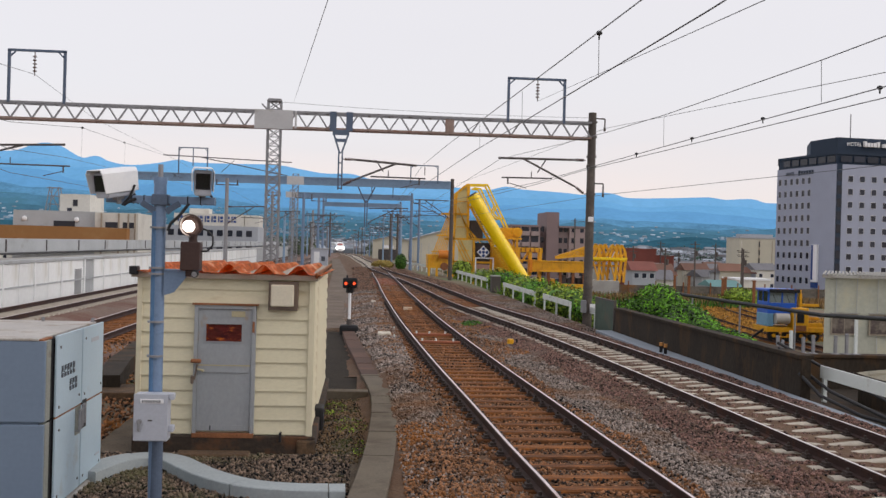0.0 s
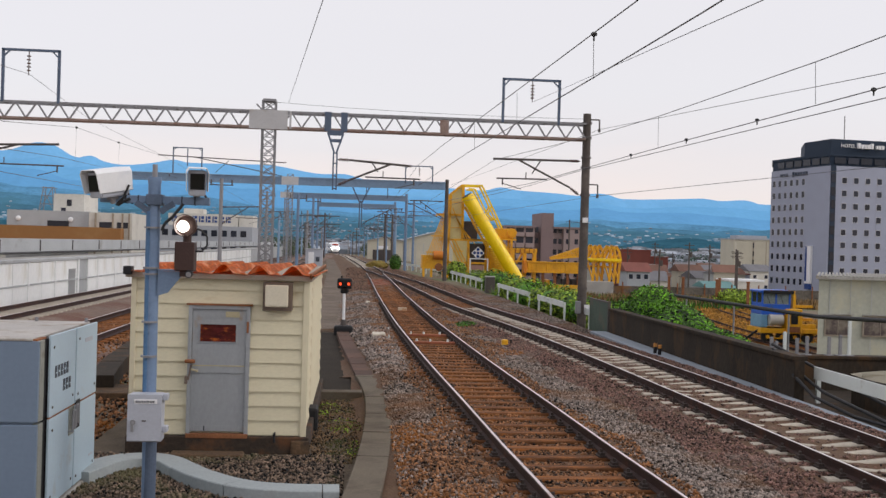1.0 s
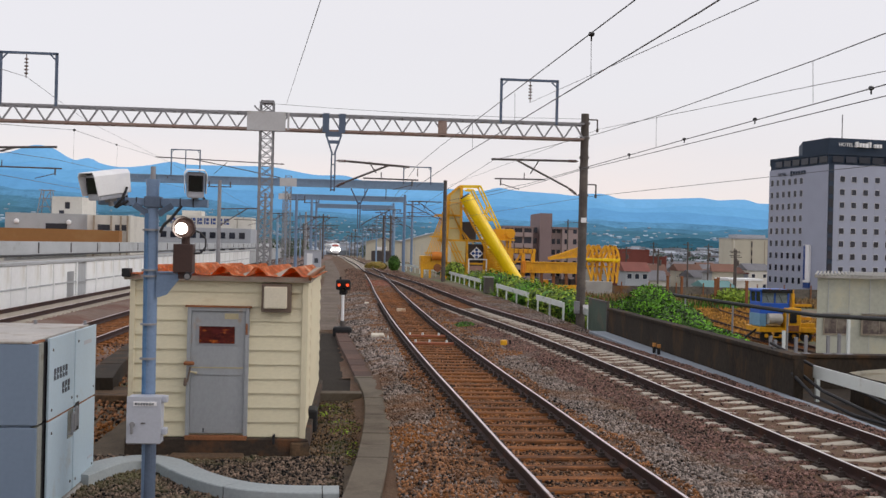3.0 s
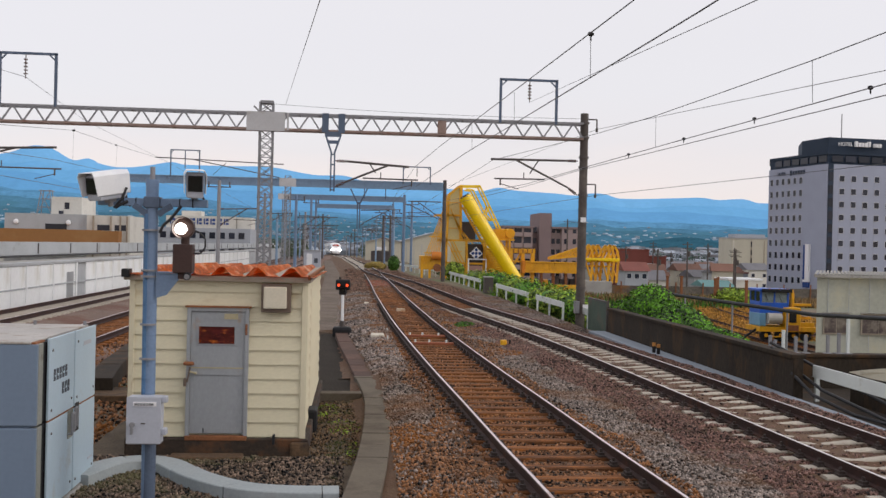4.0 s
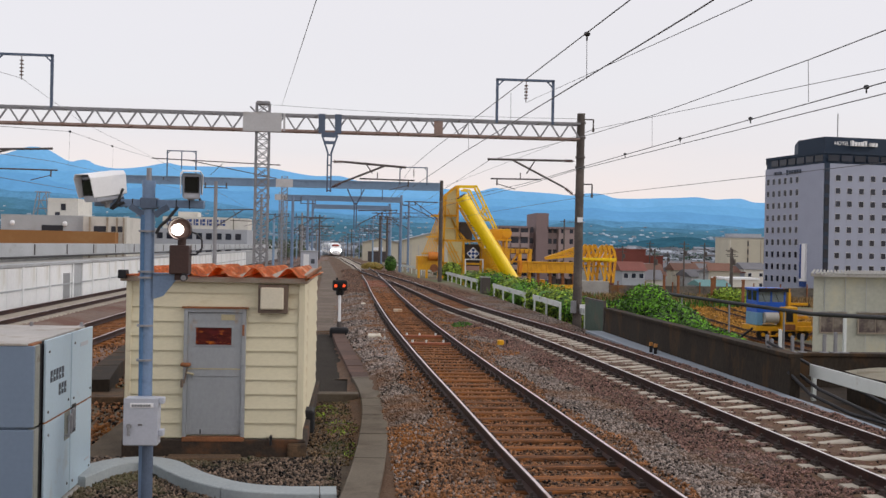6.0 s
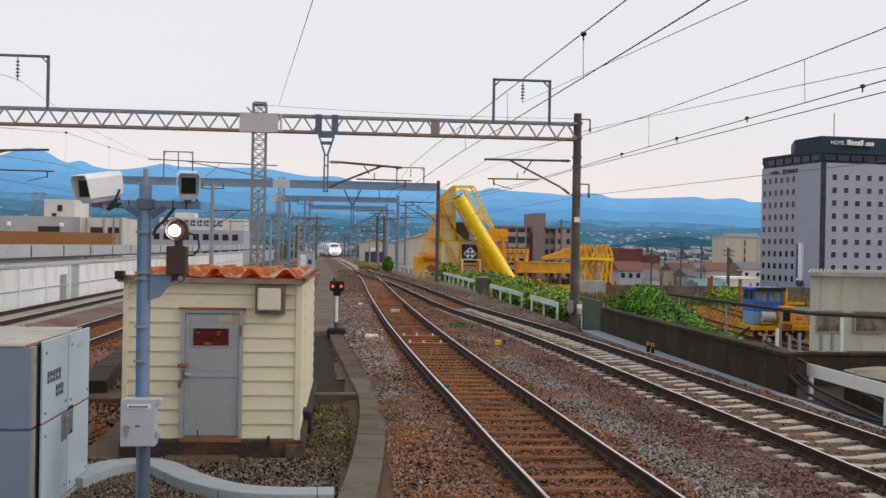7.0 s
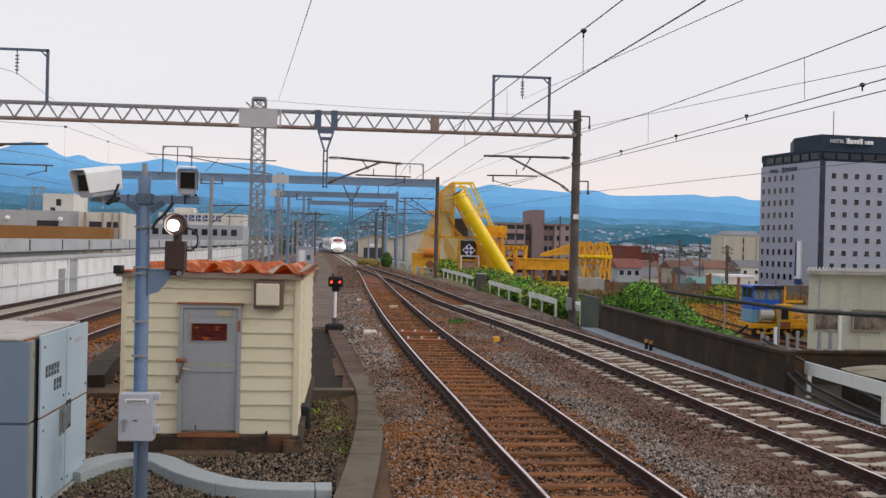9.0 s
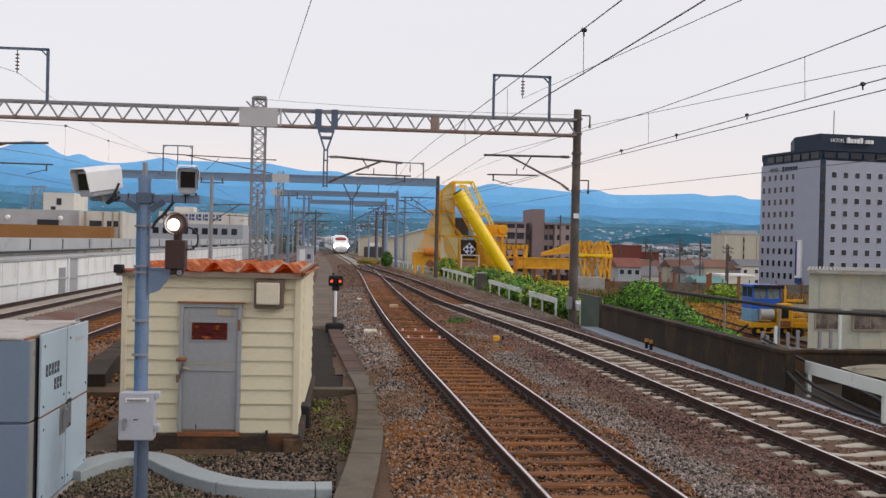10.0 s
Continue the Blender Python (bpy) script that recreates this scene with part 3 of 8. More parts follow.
def cabinet():
    c = thing("relay_cabinet", (-3.37, 11.48, -0.53), "pale blue-grey steel double relay cabinet with weathered top", "cabinet")
    part("base", box(B(), -1.62, 0.03, -0.02, 0.03, 2.5, 0.15, 0.02), M_CONC, c, "stained concrete base")
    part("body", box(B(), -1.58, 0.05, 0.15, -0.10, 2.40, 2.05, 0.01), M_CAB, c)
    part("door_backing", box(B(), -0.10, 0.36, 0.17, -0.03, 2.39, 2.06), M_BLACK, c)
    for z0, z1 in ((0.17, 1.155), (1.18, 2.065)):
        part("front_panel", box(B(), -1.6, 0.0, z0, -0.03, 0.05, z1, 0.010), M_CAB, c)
        part("corner_post", box(B(), -0.10, 0.05, z0, -0.026, 0.205, z1, 0.006), M_CABPOST, c, "grey-green corner post")
        # black block holds the shade of the gap
        part("shadow_gap", box(B(), -0.12, 0.205, z0, -0.045, 0.36, z1), M_BLACK, c)
        for y0, y1 in ((0.345, 1.375), (1.415, 2.40)):
            top = z1 + (0.03 if z1 > 2 else 0)
            d = part("door", box(B(), -0.028, y0, z0, 0.0, y1, top, 0.006), M_CAB_D, c, "grey-blue cabinet door, coloured paler for the side light")
            for yy, zz in ((y0 + 0.10, z0 + 0.10), (y0 + 0.12, top - 0.14), (y1 - 0.10, z0 + 0.12)):
                part("bolt", rod(B(), (-0.004, yy, zz), (0.008, yy, zz), 0.016, 10), M_DARKMETAL, d)
            if z1 < 2 and y0 > 1:
                part("stencil", box(B(), -0.002, y1 - 0.30, z0 + 0.22, 0.003, y1 - 0.10, z0 + 0.245), M_BOXG, d)
            if z1 > 2 and y0 > 1:
                part("stencil", box(B(), -0.002, y0 + 0.38, top - 0.21, 0.003, y0 + 0.74, top - 0.16), M_BOXG, d, "faded painted line")
    part("door_seam", box(B(), -0.029, 0.36, 1.156, -0.012, 2.40, 1.179), M_RUST, c, "rusty seam between the doors")
    part("top", box(B(), -1.62, -0.01, 2.065, -0.10, 2.42, 2.095, 0.010), M_CABTOP, c, "dirty sun-bleached cabinet top")
    part("top_lip", box(B(), -0.16, 0.02, 2.04, -0.055, 0.36, 2.085, 0.008), M_RUST, c, "rusty top edge")
    for y in (0.12, 2.25):
        part("lifting_eye", rod(B(), (-0.12 if y > 1 else -0.75, 2.3, 2.09), (-0.12 if y > 1 else -0.75, 2.3, 2.15), 0.022, 8), M_STEEL, c)
    # paired bar handles on a backing plate beside the dark lock recess
    part("handle_recess", box(B(), -0.02, 1.43, 0.86, 0.006, 1.62, 1.21, 0.008), M_BLACK, c, "black handle recess")
    part("handle_plate", box(B(), 0.0, 1.12, 0.83, 0.010, 1.34, 1.17, 0.006), M_CABPOST, c, "grey-green handle plate")
    for y, z in ((1.13, 0.88), (1.26, 0.93)):
        bm = B()
        rod(bm, (0.055, y, z), (0.055, y, z + 0.25), 0.014, 8)
        rod(bm, (0.055, y + 0.09, z + 0.02), (0.055, y + 0.09, z + 0.25), 0.014, 8)
        rod(bm, (0.055, y, z + 0.25), (0.055, y + 0.09, z + 0.25), 0.014, 8)
        rod(bm, (0.0, y, z + 0.01), (0.06, y, z + 0.01), 0.011, 8)
        part("handle", bm, M_STEEL, c, "chrome loop handle")
    for y, z, n in ((0.52, 1.60, 5), (0.86, 1.41, 3)):
        for k in range(n):
            bm = bars(B(), 0, 0, 1, 0.078, 0.135, 0.0)
            box(bm, 0.0, 0.0, 0.060 + 0.02 * (k % 2), 0.078, 0.004, 0.080 + 0.02 * (k % 2))
            bmesh.ops.rotate(bm, verts=bm.verts, cent=(0, 0, 0), matrix=Matrix.Rotation(radians(90), 3, "Z"))
            bmesh.ops.translate(bm, verts=bm.verts, vec=(0.004, y + k * 0.115, z))
            part("lettering", bm, M_INK, c, "dark painted character")
    return c


cabinet()


# ---- camera mast ----
def housing(name, at, turn, tilt, label):
    c = thing(name, at, label, "security camera", "security cameras")
    c.matrix_basis = pose(*at, tilt, 0, turn)
    bm = B()
    a = [bm.verts.new(v) for v in ((-0.095, 0, -0.16), (0.095, 0, -0.16), (0.105, 0, 0.13), (-0.105, 0, 0.13))]
    b = [bm.verts.new(v) for v in ((-0.095, 0.45, -0.16), (0.095, 0.45, -0.16), (0.105, 0.45, 0.13), (-0.105, 0.45, 0.13))]
    for j in range(4):
        bm.faces.new((a[j], a[(j + 1) % 4], b[(j + 1) % 4], b[j]))
    bm.faces.new(a)
    bm.faces.new(b)
    bmesh.ops.bevel(bm, geom=bm.edges[:], offset=0.012, segments=2, affect="EDGES")
    part("body", bm, M_BOXG, c)
    bm = B()
    prof = [(-0.122, -0.10), (-0.128, 0.12), (-0.10, 0.165), (0.10, 0.165), (0.128, 0.12), (0.122, -0.10)]
    inner = [(u * 0.94, v - 0.008) for u, v in prof]
    ra = [bm.verts.new((u, -0.05 - (0.04 if v > 0 else 0), v)) for u, v in prof]
    rb = [bm.verts.new((u, 0.47, v)) for u, v in prof]
    ia = [bm.verts.new((u, -0.05 - (0.04 if v > 0 else 0), v)) for u, v in inner]
    ib = [bm.verts.new((u, 0.47, v)) for u, v in inner]
    for j in range(5):
        bm.faces.new((ra[j], ra[j + 1], rb[j + 1], rb[j]))
        bm.faces.new((ia[j], ia[j + 1], ib[j + 1], ib[j]))
        bm.faces.new((ra[j], ra[j + 1], ia[j + 1], ia[j]))
        bm.faces.new((rb[j], rb[j + 1], ib[j + 1], ib[j]))
    for q in (0, 5):
        bm.faces.new((ra[q], ia[q], ib[q], rb[q]))
    part("sunshield", bm, M_WHITE, c, "white sheet-metal sunshield")
    part("bezel", box(B(), -0.082, -0.012, -0.085, 0.082, 0.0, 0.10, 0.004), M_BLACK, c)
    part("window", box(B(), -0.068, -0.016, -0.068, 0.068, -0.011, 0.085), M_LENS, c, "dark glass window")
    bm = B()
    box(bm, -0.04, 0.2, -0.20, 0.04, 0.34, -0.155, 0.006)
    rod(bm, (0, 0.26, -0.25), (0, 0.26, -0.18), 0.03, 10)
    part("bracket", bm, M_STEEL, c)
    bm = B()
    rod(bm, (0.07, 0.43, -0.12), (0.16, 0.40, -0.26), 0.014, 8)
    part("cable", bm, M_CABLE, c)
    return c


def mast():
    m = thing("camera_mast", (-2.36, 12.3, -0.6), "blue-grey steel mast with a crossarm and bolted brackets", "camera mast")
    part("pole", rod(B(), (0, 0, 0), (-0.02, 0, 3.93), 0.072, 28), M_POLE_P, m)
    # blue rod added to give the pole a darker, shaded left side
    part("conduit", rod(B(), (-0.055, -0.045, 1.3), (-0.07, -0.045, 3.6), 0.03, 12), M_POLESHADE, m, "blue rod added for the shaded left side of the pole")
    part("cap", rod(B(), (-0.02, 0, 3.93), (-0.02, 0, 4.0), 0.078, 28), M_POLE_P, m)
    part("finial", rod(B(), (-0.02, 0, 4.0), (-0.02, 0, 4.15), 0.03, 12), M_STEEL, m)
    part("sleeve", rod(B(), (0.01, 0, 0), (0.01, 0, 1.35), 0.078, 20), M_BLUEDARK, m)
    bm = B()
    box(bm, -0.63, -0.05, 3.69, 0.62, 0.05, 3.78, 0.006)
    part("crossarm", bm, M_BLUESTEEL, m)
    bm = B()
    for s in (-1, 1):
        bar(bm, (s * 0.08, -0.06, 3.58), (s * 0.20, -0.06, 3.69), 0.012, 0.04)
    box(bm, -0.10, -0.10, 3.67, 0.085, 0.10, 3.80, 0.01)
    part("clamp", bm, M_BLUEDARK, m)
    for z in (1.9, 2.30, 2.86, 2.93, 3.4):
        part("strap", rod(B(), (-0.03, -0.02, z), (-0.03, -0.02, z + 0.022), 0.092, 24), M_STEEL, m)
    bm = B()
    pts = [(-0.42, -0.07, 3.66), (-0.36, -0.075, 3.70), (-0.28, -0.07, 3.74)]
    for a, b in zip(pts, pts[1:]):
        rod(bm, a, b, 0.017, 8)
    part("cable", bm, M_CABLE, m, "black cable")
    bm = B()
    pts = [(0.33, -0.08, 3.70), (0.27, -0.085, 3.62), (0.21, -0.09, 3.54), (0.13, -0.09, 3.47), (0.09, -0.085, 3.38)]
    for a, b in zip(pts, pts[1:]):
        rod(bm, a, b, 0.018, 8)
    part("cable", bm, M_CABLE, m, "thick black cable")
    part("cable", rod(rod(B(), (-0.30, -0.06, 3.90), (-0.36, -0.065, 3.74), 0.014, 8), (-0.36, -0.065, 3.75), (-0.44, -0.06, 3.66), 0.014, 8), M_CABLE, m)
    for x in (-0.34, -0.2, 0.3, 0.45):
        part("cable_tie", box(B(), x, -0.056, 3.685, x + 0.012, 0.056, 3.785), M_BLACK, m)
    for s in (-1, 1):
        part("gusset", bar(B(), (s * 0.06, -0.055, 3.60), (s * 0.22, -0.055, 3.70), 0.012, 0.07), M_BLUEDARK, m)
    # bracket for the lamp
    bm = B()
    outline = ((0.06, 2.91), (0.36, 2.91), (0.34, 2.87), (0.18, 2.66), (0.06, 2.62))
    fa, fb = [[bm.verts.new((u, y, v)) for u, v in outline] for y in (-0.07, -0.055)]
    bm.faces.new(fa)
    bm.faces.new(fb)
    for j in range(5):
        bm.faces.new((fa[j], fa[(j + 1) % 5], fb[(j + 1) % 5], fb[j]))
    box(bm, 0.06, -0.09, 2.912, 0.46, 0.09, 2.928)
    part("lamp_bracket", bm, M_BLUESTEEL, m)
    jb = part("junction_box", box(B(), -0.23, -0.30, 0.92, 0.145, -0.085, 1.46, 0.012), M_BOXG, m, "light grey junction box")
    jb.location = (0.04, 0.0, 0.04)
    part("lid", box(B(), -0.235, -0.315, 0.93, 0.15, -0.298, 1.465, 0.006), M_BOXG, jb)
    part("name_plate", box(B(), -0.16, -0.322, 1.36, 0.10, -0.314, 1.41), M_SIGNW, jb, "white name plate")
    part("lettering", bars(B(), -0.14, 1.37, 7, 0.022, 0.025, 0.009, -0.327), M_INK, jb)
    part("latch", box(rod(B(), (-0.165, -0.315, 1.15), (-0.165, -0.345, 1.15), 0.03, 12), -0.185, -0.35, 1.04, -0.155, -0.33, 1.15, 0.005), M_STEEL, jb, "steel turn latch")
    part("keyhole_cover", box(B(), -0.07, -0.322, 1.155, -0.02, -0.314, 1.17), M_DARKMETAL, jb)
    for z in (1.02, 1.39):
        part("hinge", box(B(), 0.145, -0.26, z, 0.205, -0.14, z + 0.075, 0.012), M_BOXG, jb)
    return m


mast()
housing("security_camera", (-2.985, 11.98, 3.28), -31, 9, "white weatherproof camera housing angled outward")
housing("security_camera", (-1.85, 12.05, 3.345), 10, 5, "white weatherproof camera housing facing the platform")


def beacon():
    b = thing("signal_lamp", (-2.0, 12.25, 2.42), "lit white signal lamp on a dark brown box", "signal lamp")
    part("housing", box(B(), -0.105, -0.11, -0.10, 0.118, 0.11, 0.235, 0.012), M_BROWNBOX, b)
    part("foot", box(B(), -0.05, -0.05, -0.17, 0.06, 0.05, -0.098), M_BROWNBOX, b)
    part("neck", rod(B(), (0.02, 0, 0.23), (0.02, 0, 0.32), 0.05, 12), M_BROWNBOX, b)
    bm = B()
    for k in range(24):
        a0, a1 = 2 * math.pi * k / 24, 2 * math.pi * (k + 1) / 24
        q = []
        for r, y in ((0.125, 0.05), (0.132, -0.10)):
            for a in (a0, a1):
                q.append(bm.verts.new((0.0 + r * math.cos(a), y, 0.425 + r * math.sin(a))))
        bm.faces.new((q[0], q[1], q[3], q[2]))
    bmesh.ops.remove_doubles(bm, verts=bm.verts, dist=0.001)
    bmesh.ops.solidify(bm, geom=bm.faces[:], thickness=0.01)
    part("hood", bm, M_BROWNBOX, b, "brown round hood")
    part("reflector", rod(B(), (0, 0.04, 0.425), (0, 0.06, 0.425), 0.125, 24), M_BROWNBOX, b)
    part("lens", rod(B(), (-0.035, -0.015, 0.415), (-0.035, 0.03, 0.415), 0.066, 28), M_LAMP, b, "glowing white lens")
    part("small_lens", rod(B(), (0.07, -0.1, -0.13), (0.07, -0.16, -0.14), 0.032, 14), M_STEEL, b)
    part("lens_ring", rod(B(), (0.07, -0.09, -0.128), (0.07, -0.155, -0.138), 0.044, 14), M_BLACK, b)
    bm = B()
    pts = [(0.10, 0, 0.13), (0.19, 0, 0.13), (0.25, 0, 0.20), (0.25, 0, 0.30), (0.19, 0, 0.37), (0.13, 0, 0.39)]
    for p, q in zip(pts, pts[1:]):
        rod(bm, p, q, 0.011, 8)
    part("cable", bm, M_CABLE, b)
    return b


beacon()


# ---- troughs, slabs and gravel beside the hut ----
def band(name, pts, w, top, thick, material, label):
    bm = B()
    sweep(bm, [(x, y, top) for x, y in pts], [(-w / 2, -thick), (w / 2, -thick), (w / 2, -0.01), (w / 2 - 0.01, 0), (-w / 2 + 0.01, 0), (-w / 2, -0.01)])
    ob = new(name, mesh_of(name, bm, material))
    return tagged(ob, label, "cable trough", kind="structure")


def smooth_line(pts, n=6):
    out = []
    for i in range(len(pts) - 1):
        p0, p1, p2, p3 = pts[max(i - 1, 0)], pts[i], pts[i + 1], pts[min(i + 2, len(pts) - 1)]
        for k in range(n):
            t = k / n
            out.append(tuple(0.5 * (2 * p1[j] + (p2[j] - p0[j]) * t + (2 * p0[j] - 5 * p1[j] + 4 * p2[j] - p3[j]) * t * t + (3 * p1[j] - p0[j] - 3 * p2[j] + p3[j]) * t**3) for j in (0, 1)))
    return out + [pts[-1][:2]]


def slabs(name, pts, w, top, thick, material, label, step, gap=0.012):
    """A trough with separate lids along a line."""
    t = thing(name, (0, 0, 0), label, "cable trough", kind="structure")
    ln = smooth_line(pts, 10)
    run, start = 0.0, 0
    for i in range(1, len(ln)):
        run += math.dist(ln[i], ln[i - 1])
        if run >= step or i == len(ln) - 1:
            piece = ln[start:i + 1]
            a, b = Vector(piece[-2]), Vector(piece[-1])
            piece[-1] = tuple(b - (b - a).normalized() * gap)
            z = top + random.uniform(-0.008, 0.008)
            bm = sweep(B(), [(x, y, z) for x, y in piece], [(-w / 2, -thick), (w / 2, -thick), (w / 2, -0.012), (w / 2 - 0.012, 0), (-w / 2 + 0.012, 0), (-w / 2, -0.012)])
            part("slab", bm, material, t)
            run, start = 0.0, i
    return t


slabs("trough_lid", [(-0.02, 10.5), (0.13, 12.2), (0.30, 14.5), (0.41, 16.8), (0.46, 19), (0.44, 20.6), (0.34, 22.6), (0.25, 23.4)], 0.45, -0.28, 0.28, M_TROUGH, "curved brown-grey concrete cable trough", 0.9)
slabs("pale_trough", [(-3.45, 13.3), (-3.2, 14.05), (-2.85, 14.35), (-2.45, 14.15), (-1.95, 13.35), (-1.35, 12.75), (-0.75, 12.55), (-0.12, 12.55)], 0.38, -0.275, 0.25, mat("light_grey_trough", (0.32, 0.355, 0.365), 0.85, var=0.14, scale=1.6, fine=25, stain=(0.28, 0.29, 0.28), stain_scale=1.6, stain_at=0.6), "pale grey concrete trough bending past the hut", 1.1)
slabs("trough_lid", [(0.28, 23.2), (0.05, 27), (-0.2, 31), (-0.42, 35.3)], 0.42, -0.30, 0.2, mat("reddish_trough_lid", (0.080, 0.040, 0.027), 0.9, var=0.35, objvar=0.5, scale=2), "reddish-brown concrete trough lids", 1.0)
tagged(new("kerb", mesh_of("kerb", box(B(), -0.72, 20.6, -0.55, 0.18, 20.95, -0.27, 0.015), M_TROUGH)), "short concrete sill across the walkway", "kerb", kind="structure")
bm = sweep(B(), [(-0.42, 21, -0.44), (-0.55, 27, -0.43), (-0.78, 36, -0.42)], [(-0.36, -0.1), (0.66, -0.1), (0.66, 0), (-0.36, 0)])
tagged(new("pavement", mesh_of("pavement", bm, mat("dark_walkway", (0.027, 0.021, 0.015), 0.95, var=0.4, scale=1.2, fine=16, bump=0.4, spec=0.2))), "dark walkway beside the hut", "walkway", kind="structure")
bm = sweep(B(), [(-1.05, 36.5, -0.40), (-1.3, 60, -0.4), (-2.4, 110, -0.38), (-5.0, 190, -0.36)], [(-0.7, -0.1), (0.75, -0.1), (0.75, 0), (-0.7, 0)])
tagged(new("pavement", mesh_of("pavement", bm, mat("pale_walkway", (0.14, 0.105, 0.08), 0.95, var=0.55, scale=0.8, fine=14, bump=0.9, stain=(0.10, 0.075, 0.05), stain_scale=0.5, stain_at=0.52))), "narrow grey-brown trackside path", "walkway", kind="structure")

tagged(new("slab_path", mesh_of("slab_path", box(B(), -6.3, 20.7, -0.52, -3.35, 21.95, -0.38, 0.02), M_STEP)), "brown concrete slabs crossing to the tracks", "path", kind="structure")
slabs("dark_trough", [(-5.1, 21.4), (-5.5, 24.2), (-5.75, 27.0), (-6.0, 31.0)], 0.5, -0.14, 0.36, M_CONC_D, "dark concrete trough along the straight track", 1.2)
gr = thing("drain_grating", (-0.22, 16.2, -0.46), "rusty steel mesh grating let into the soil", "grating")
bm = B()
for i in range(9):
    bar(bm, (-0.36 + i * 0.085, -1.3, 0), (-0.36 + i * 0.085, 1.3, 0), 0.012)
for i in range(21):
    bar(bm, (-0.38, -1.3 + i * 0.13, 0), (0.36, -1.3 + i * 0.13, 0), 0.01)
part("mesh", bm, M_DARKMETAL, gr)

dr = thing("rubber_buffer", (-0.66, 17.3, -0.2), "dark rubber block against the hut wall", "buffer")
part("block", box(B(), -0.08, -0.25, -0.22, 0.09, 0.25, 0.16, 0.04), M_BLACK, dr)


# ---- dwarf signal ----
def dwarf_signal():
    s = thing("dwarf_signal", (-0.39, 35.1, -0.52), "black dwarf signal with two lit red lamps on a white post", "railway signal")
    part("foot", box(B(), -0.32, -0.25, 0, 0.32, 0.25, 0.42, 0.08), M_BLACK, s)
    part("post", rod(B(), (0, 0, 0.2), (0, 0, 1.6), 0.05, 14), M_WHITE, s, "white post")
    part("collar", rod(B(), (0, 0, 0.28), (0, 0, 0.62), 0.085, 14), M_DARKMETAL, s)
    bm = B()
    box(bm, -0.25, -0.10, 1.66, 0.25, 0.12, 2.02, 0.06)
    box(bm, -0.13, -0.09, 1.50, 0.13, 0.10, 1.75, 0.05)
    rod(bm, (-0.1, 0, 2.0), (-0.1, 0, 2.10), 0.03)
    part("head", bm, M_BLACK, s, "black signal head")
    for x, z in ((-0.14, 1.83), (0.14, 1.83), (0.0, 1.66)):
        bm = B()
        for k in range(12):
            a0, a1 = math.pi * k / 12 - 0.3, math.pi * (k + 1) / 12 - 0.3
            q = [bm.verts.new((x + 0.095 * math.cos(a), y, z + 0.095 * math.sin(a))) for y in (-0.1, -0.24) for a in (a0, a1)]
            bm.faces.new((q[0], q[1], q[3], q[2]))
        bmesh.ops.solidify(bm, geom=bm.faces[:], thickness=0.008)
        part("visor", bm, M_BLACK, s)
        part("lamp", rod(B(), (x, -0.10, z), (x, -0.13, z), 0.05, 16), M_RED if z > 1.7 else M_LENS, s, "glowing red lamp" if z > 1.7 else "")
    return s


dwarf_signal()

# ---- overhead structures ----
def truss(bm_top, bm_low, x0, x1, z0, z1, dep, chord, bays, d=0.05):
    for y in (0, dep):
        bar(bm_top, (x0, y, z1), (x1, y, z1), chord, chord)
        bar(bm_low, (x0, y, z0), (x1, y, z0), chord, chord)
        for i in range(bays if y == 0 else 0):
            a, b = x0 + (x1 - x0) * i / bays, x0 + (x1 - x0) * (i + 1) / bays
            m = (a + b) / 2
            bar(bm_top, (a, y, z0), (m, y, z1), d, d)
            bar(bm_top, (m, y, z1), (b, y, z0), d, d)
    for i in range(bays + 1):
        a = x0 + (x1 - x0) * i / bays
        bar(bm_top, (a, 0, z1), (a, dep, z1), d, d)
        bar(bm_low, (a, 0, z0), (a, dep, z0), d, d)
        if i < bays:
            b = x0 + (x1 - x0) * (i + 1) / bays
            bar(bm_low, (a, 0, z0), (b, dep, z0), d * 0.8, d * 0.8)


def lattice(bm, x, y, z0, z1, w, panels, c=0.06, d=0.03):
    h = w / 2
    for sx in (-h, h):
        for sy in (-h, h):
            bar(bm, (x + sx, y + sy, z0), (x + sx, y + sy, z1), c, c)
    for i in range(panels):
        a, b = z0 + (z1 - z0) * i / panels, z0 + (z1 - z0) * (i + 1) / panels
        for s in (-h, h):
            bar(bm, (x - h, y + s, a), (x + h, y + s, b), d, d)
            bar(bm, (x + h, y + s, a), (x - h, y + s, b), d, d)
            bar(bm, (x + s, y - h, a), (x + s, y + h, b), d, d)
        bar(bm, (x - h, y - h, b), (x + h, y - h, b), d, d)


# distance haze put into the steel colour of far girders and poles
M_HAZE = mat("haze_blue_girder_steel", (0.22, 0.32, 0.45), 0.6, 0.1, var=0.15, scale=0.6, fine=5)


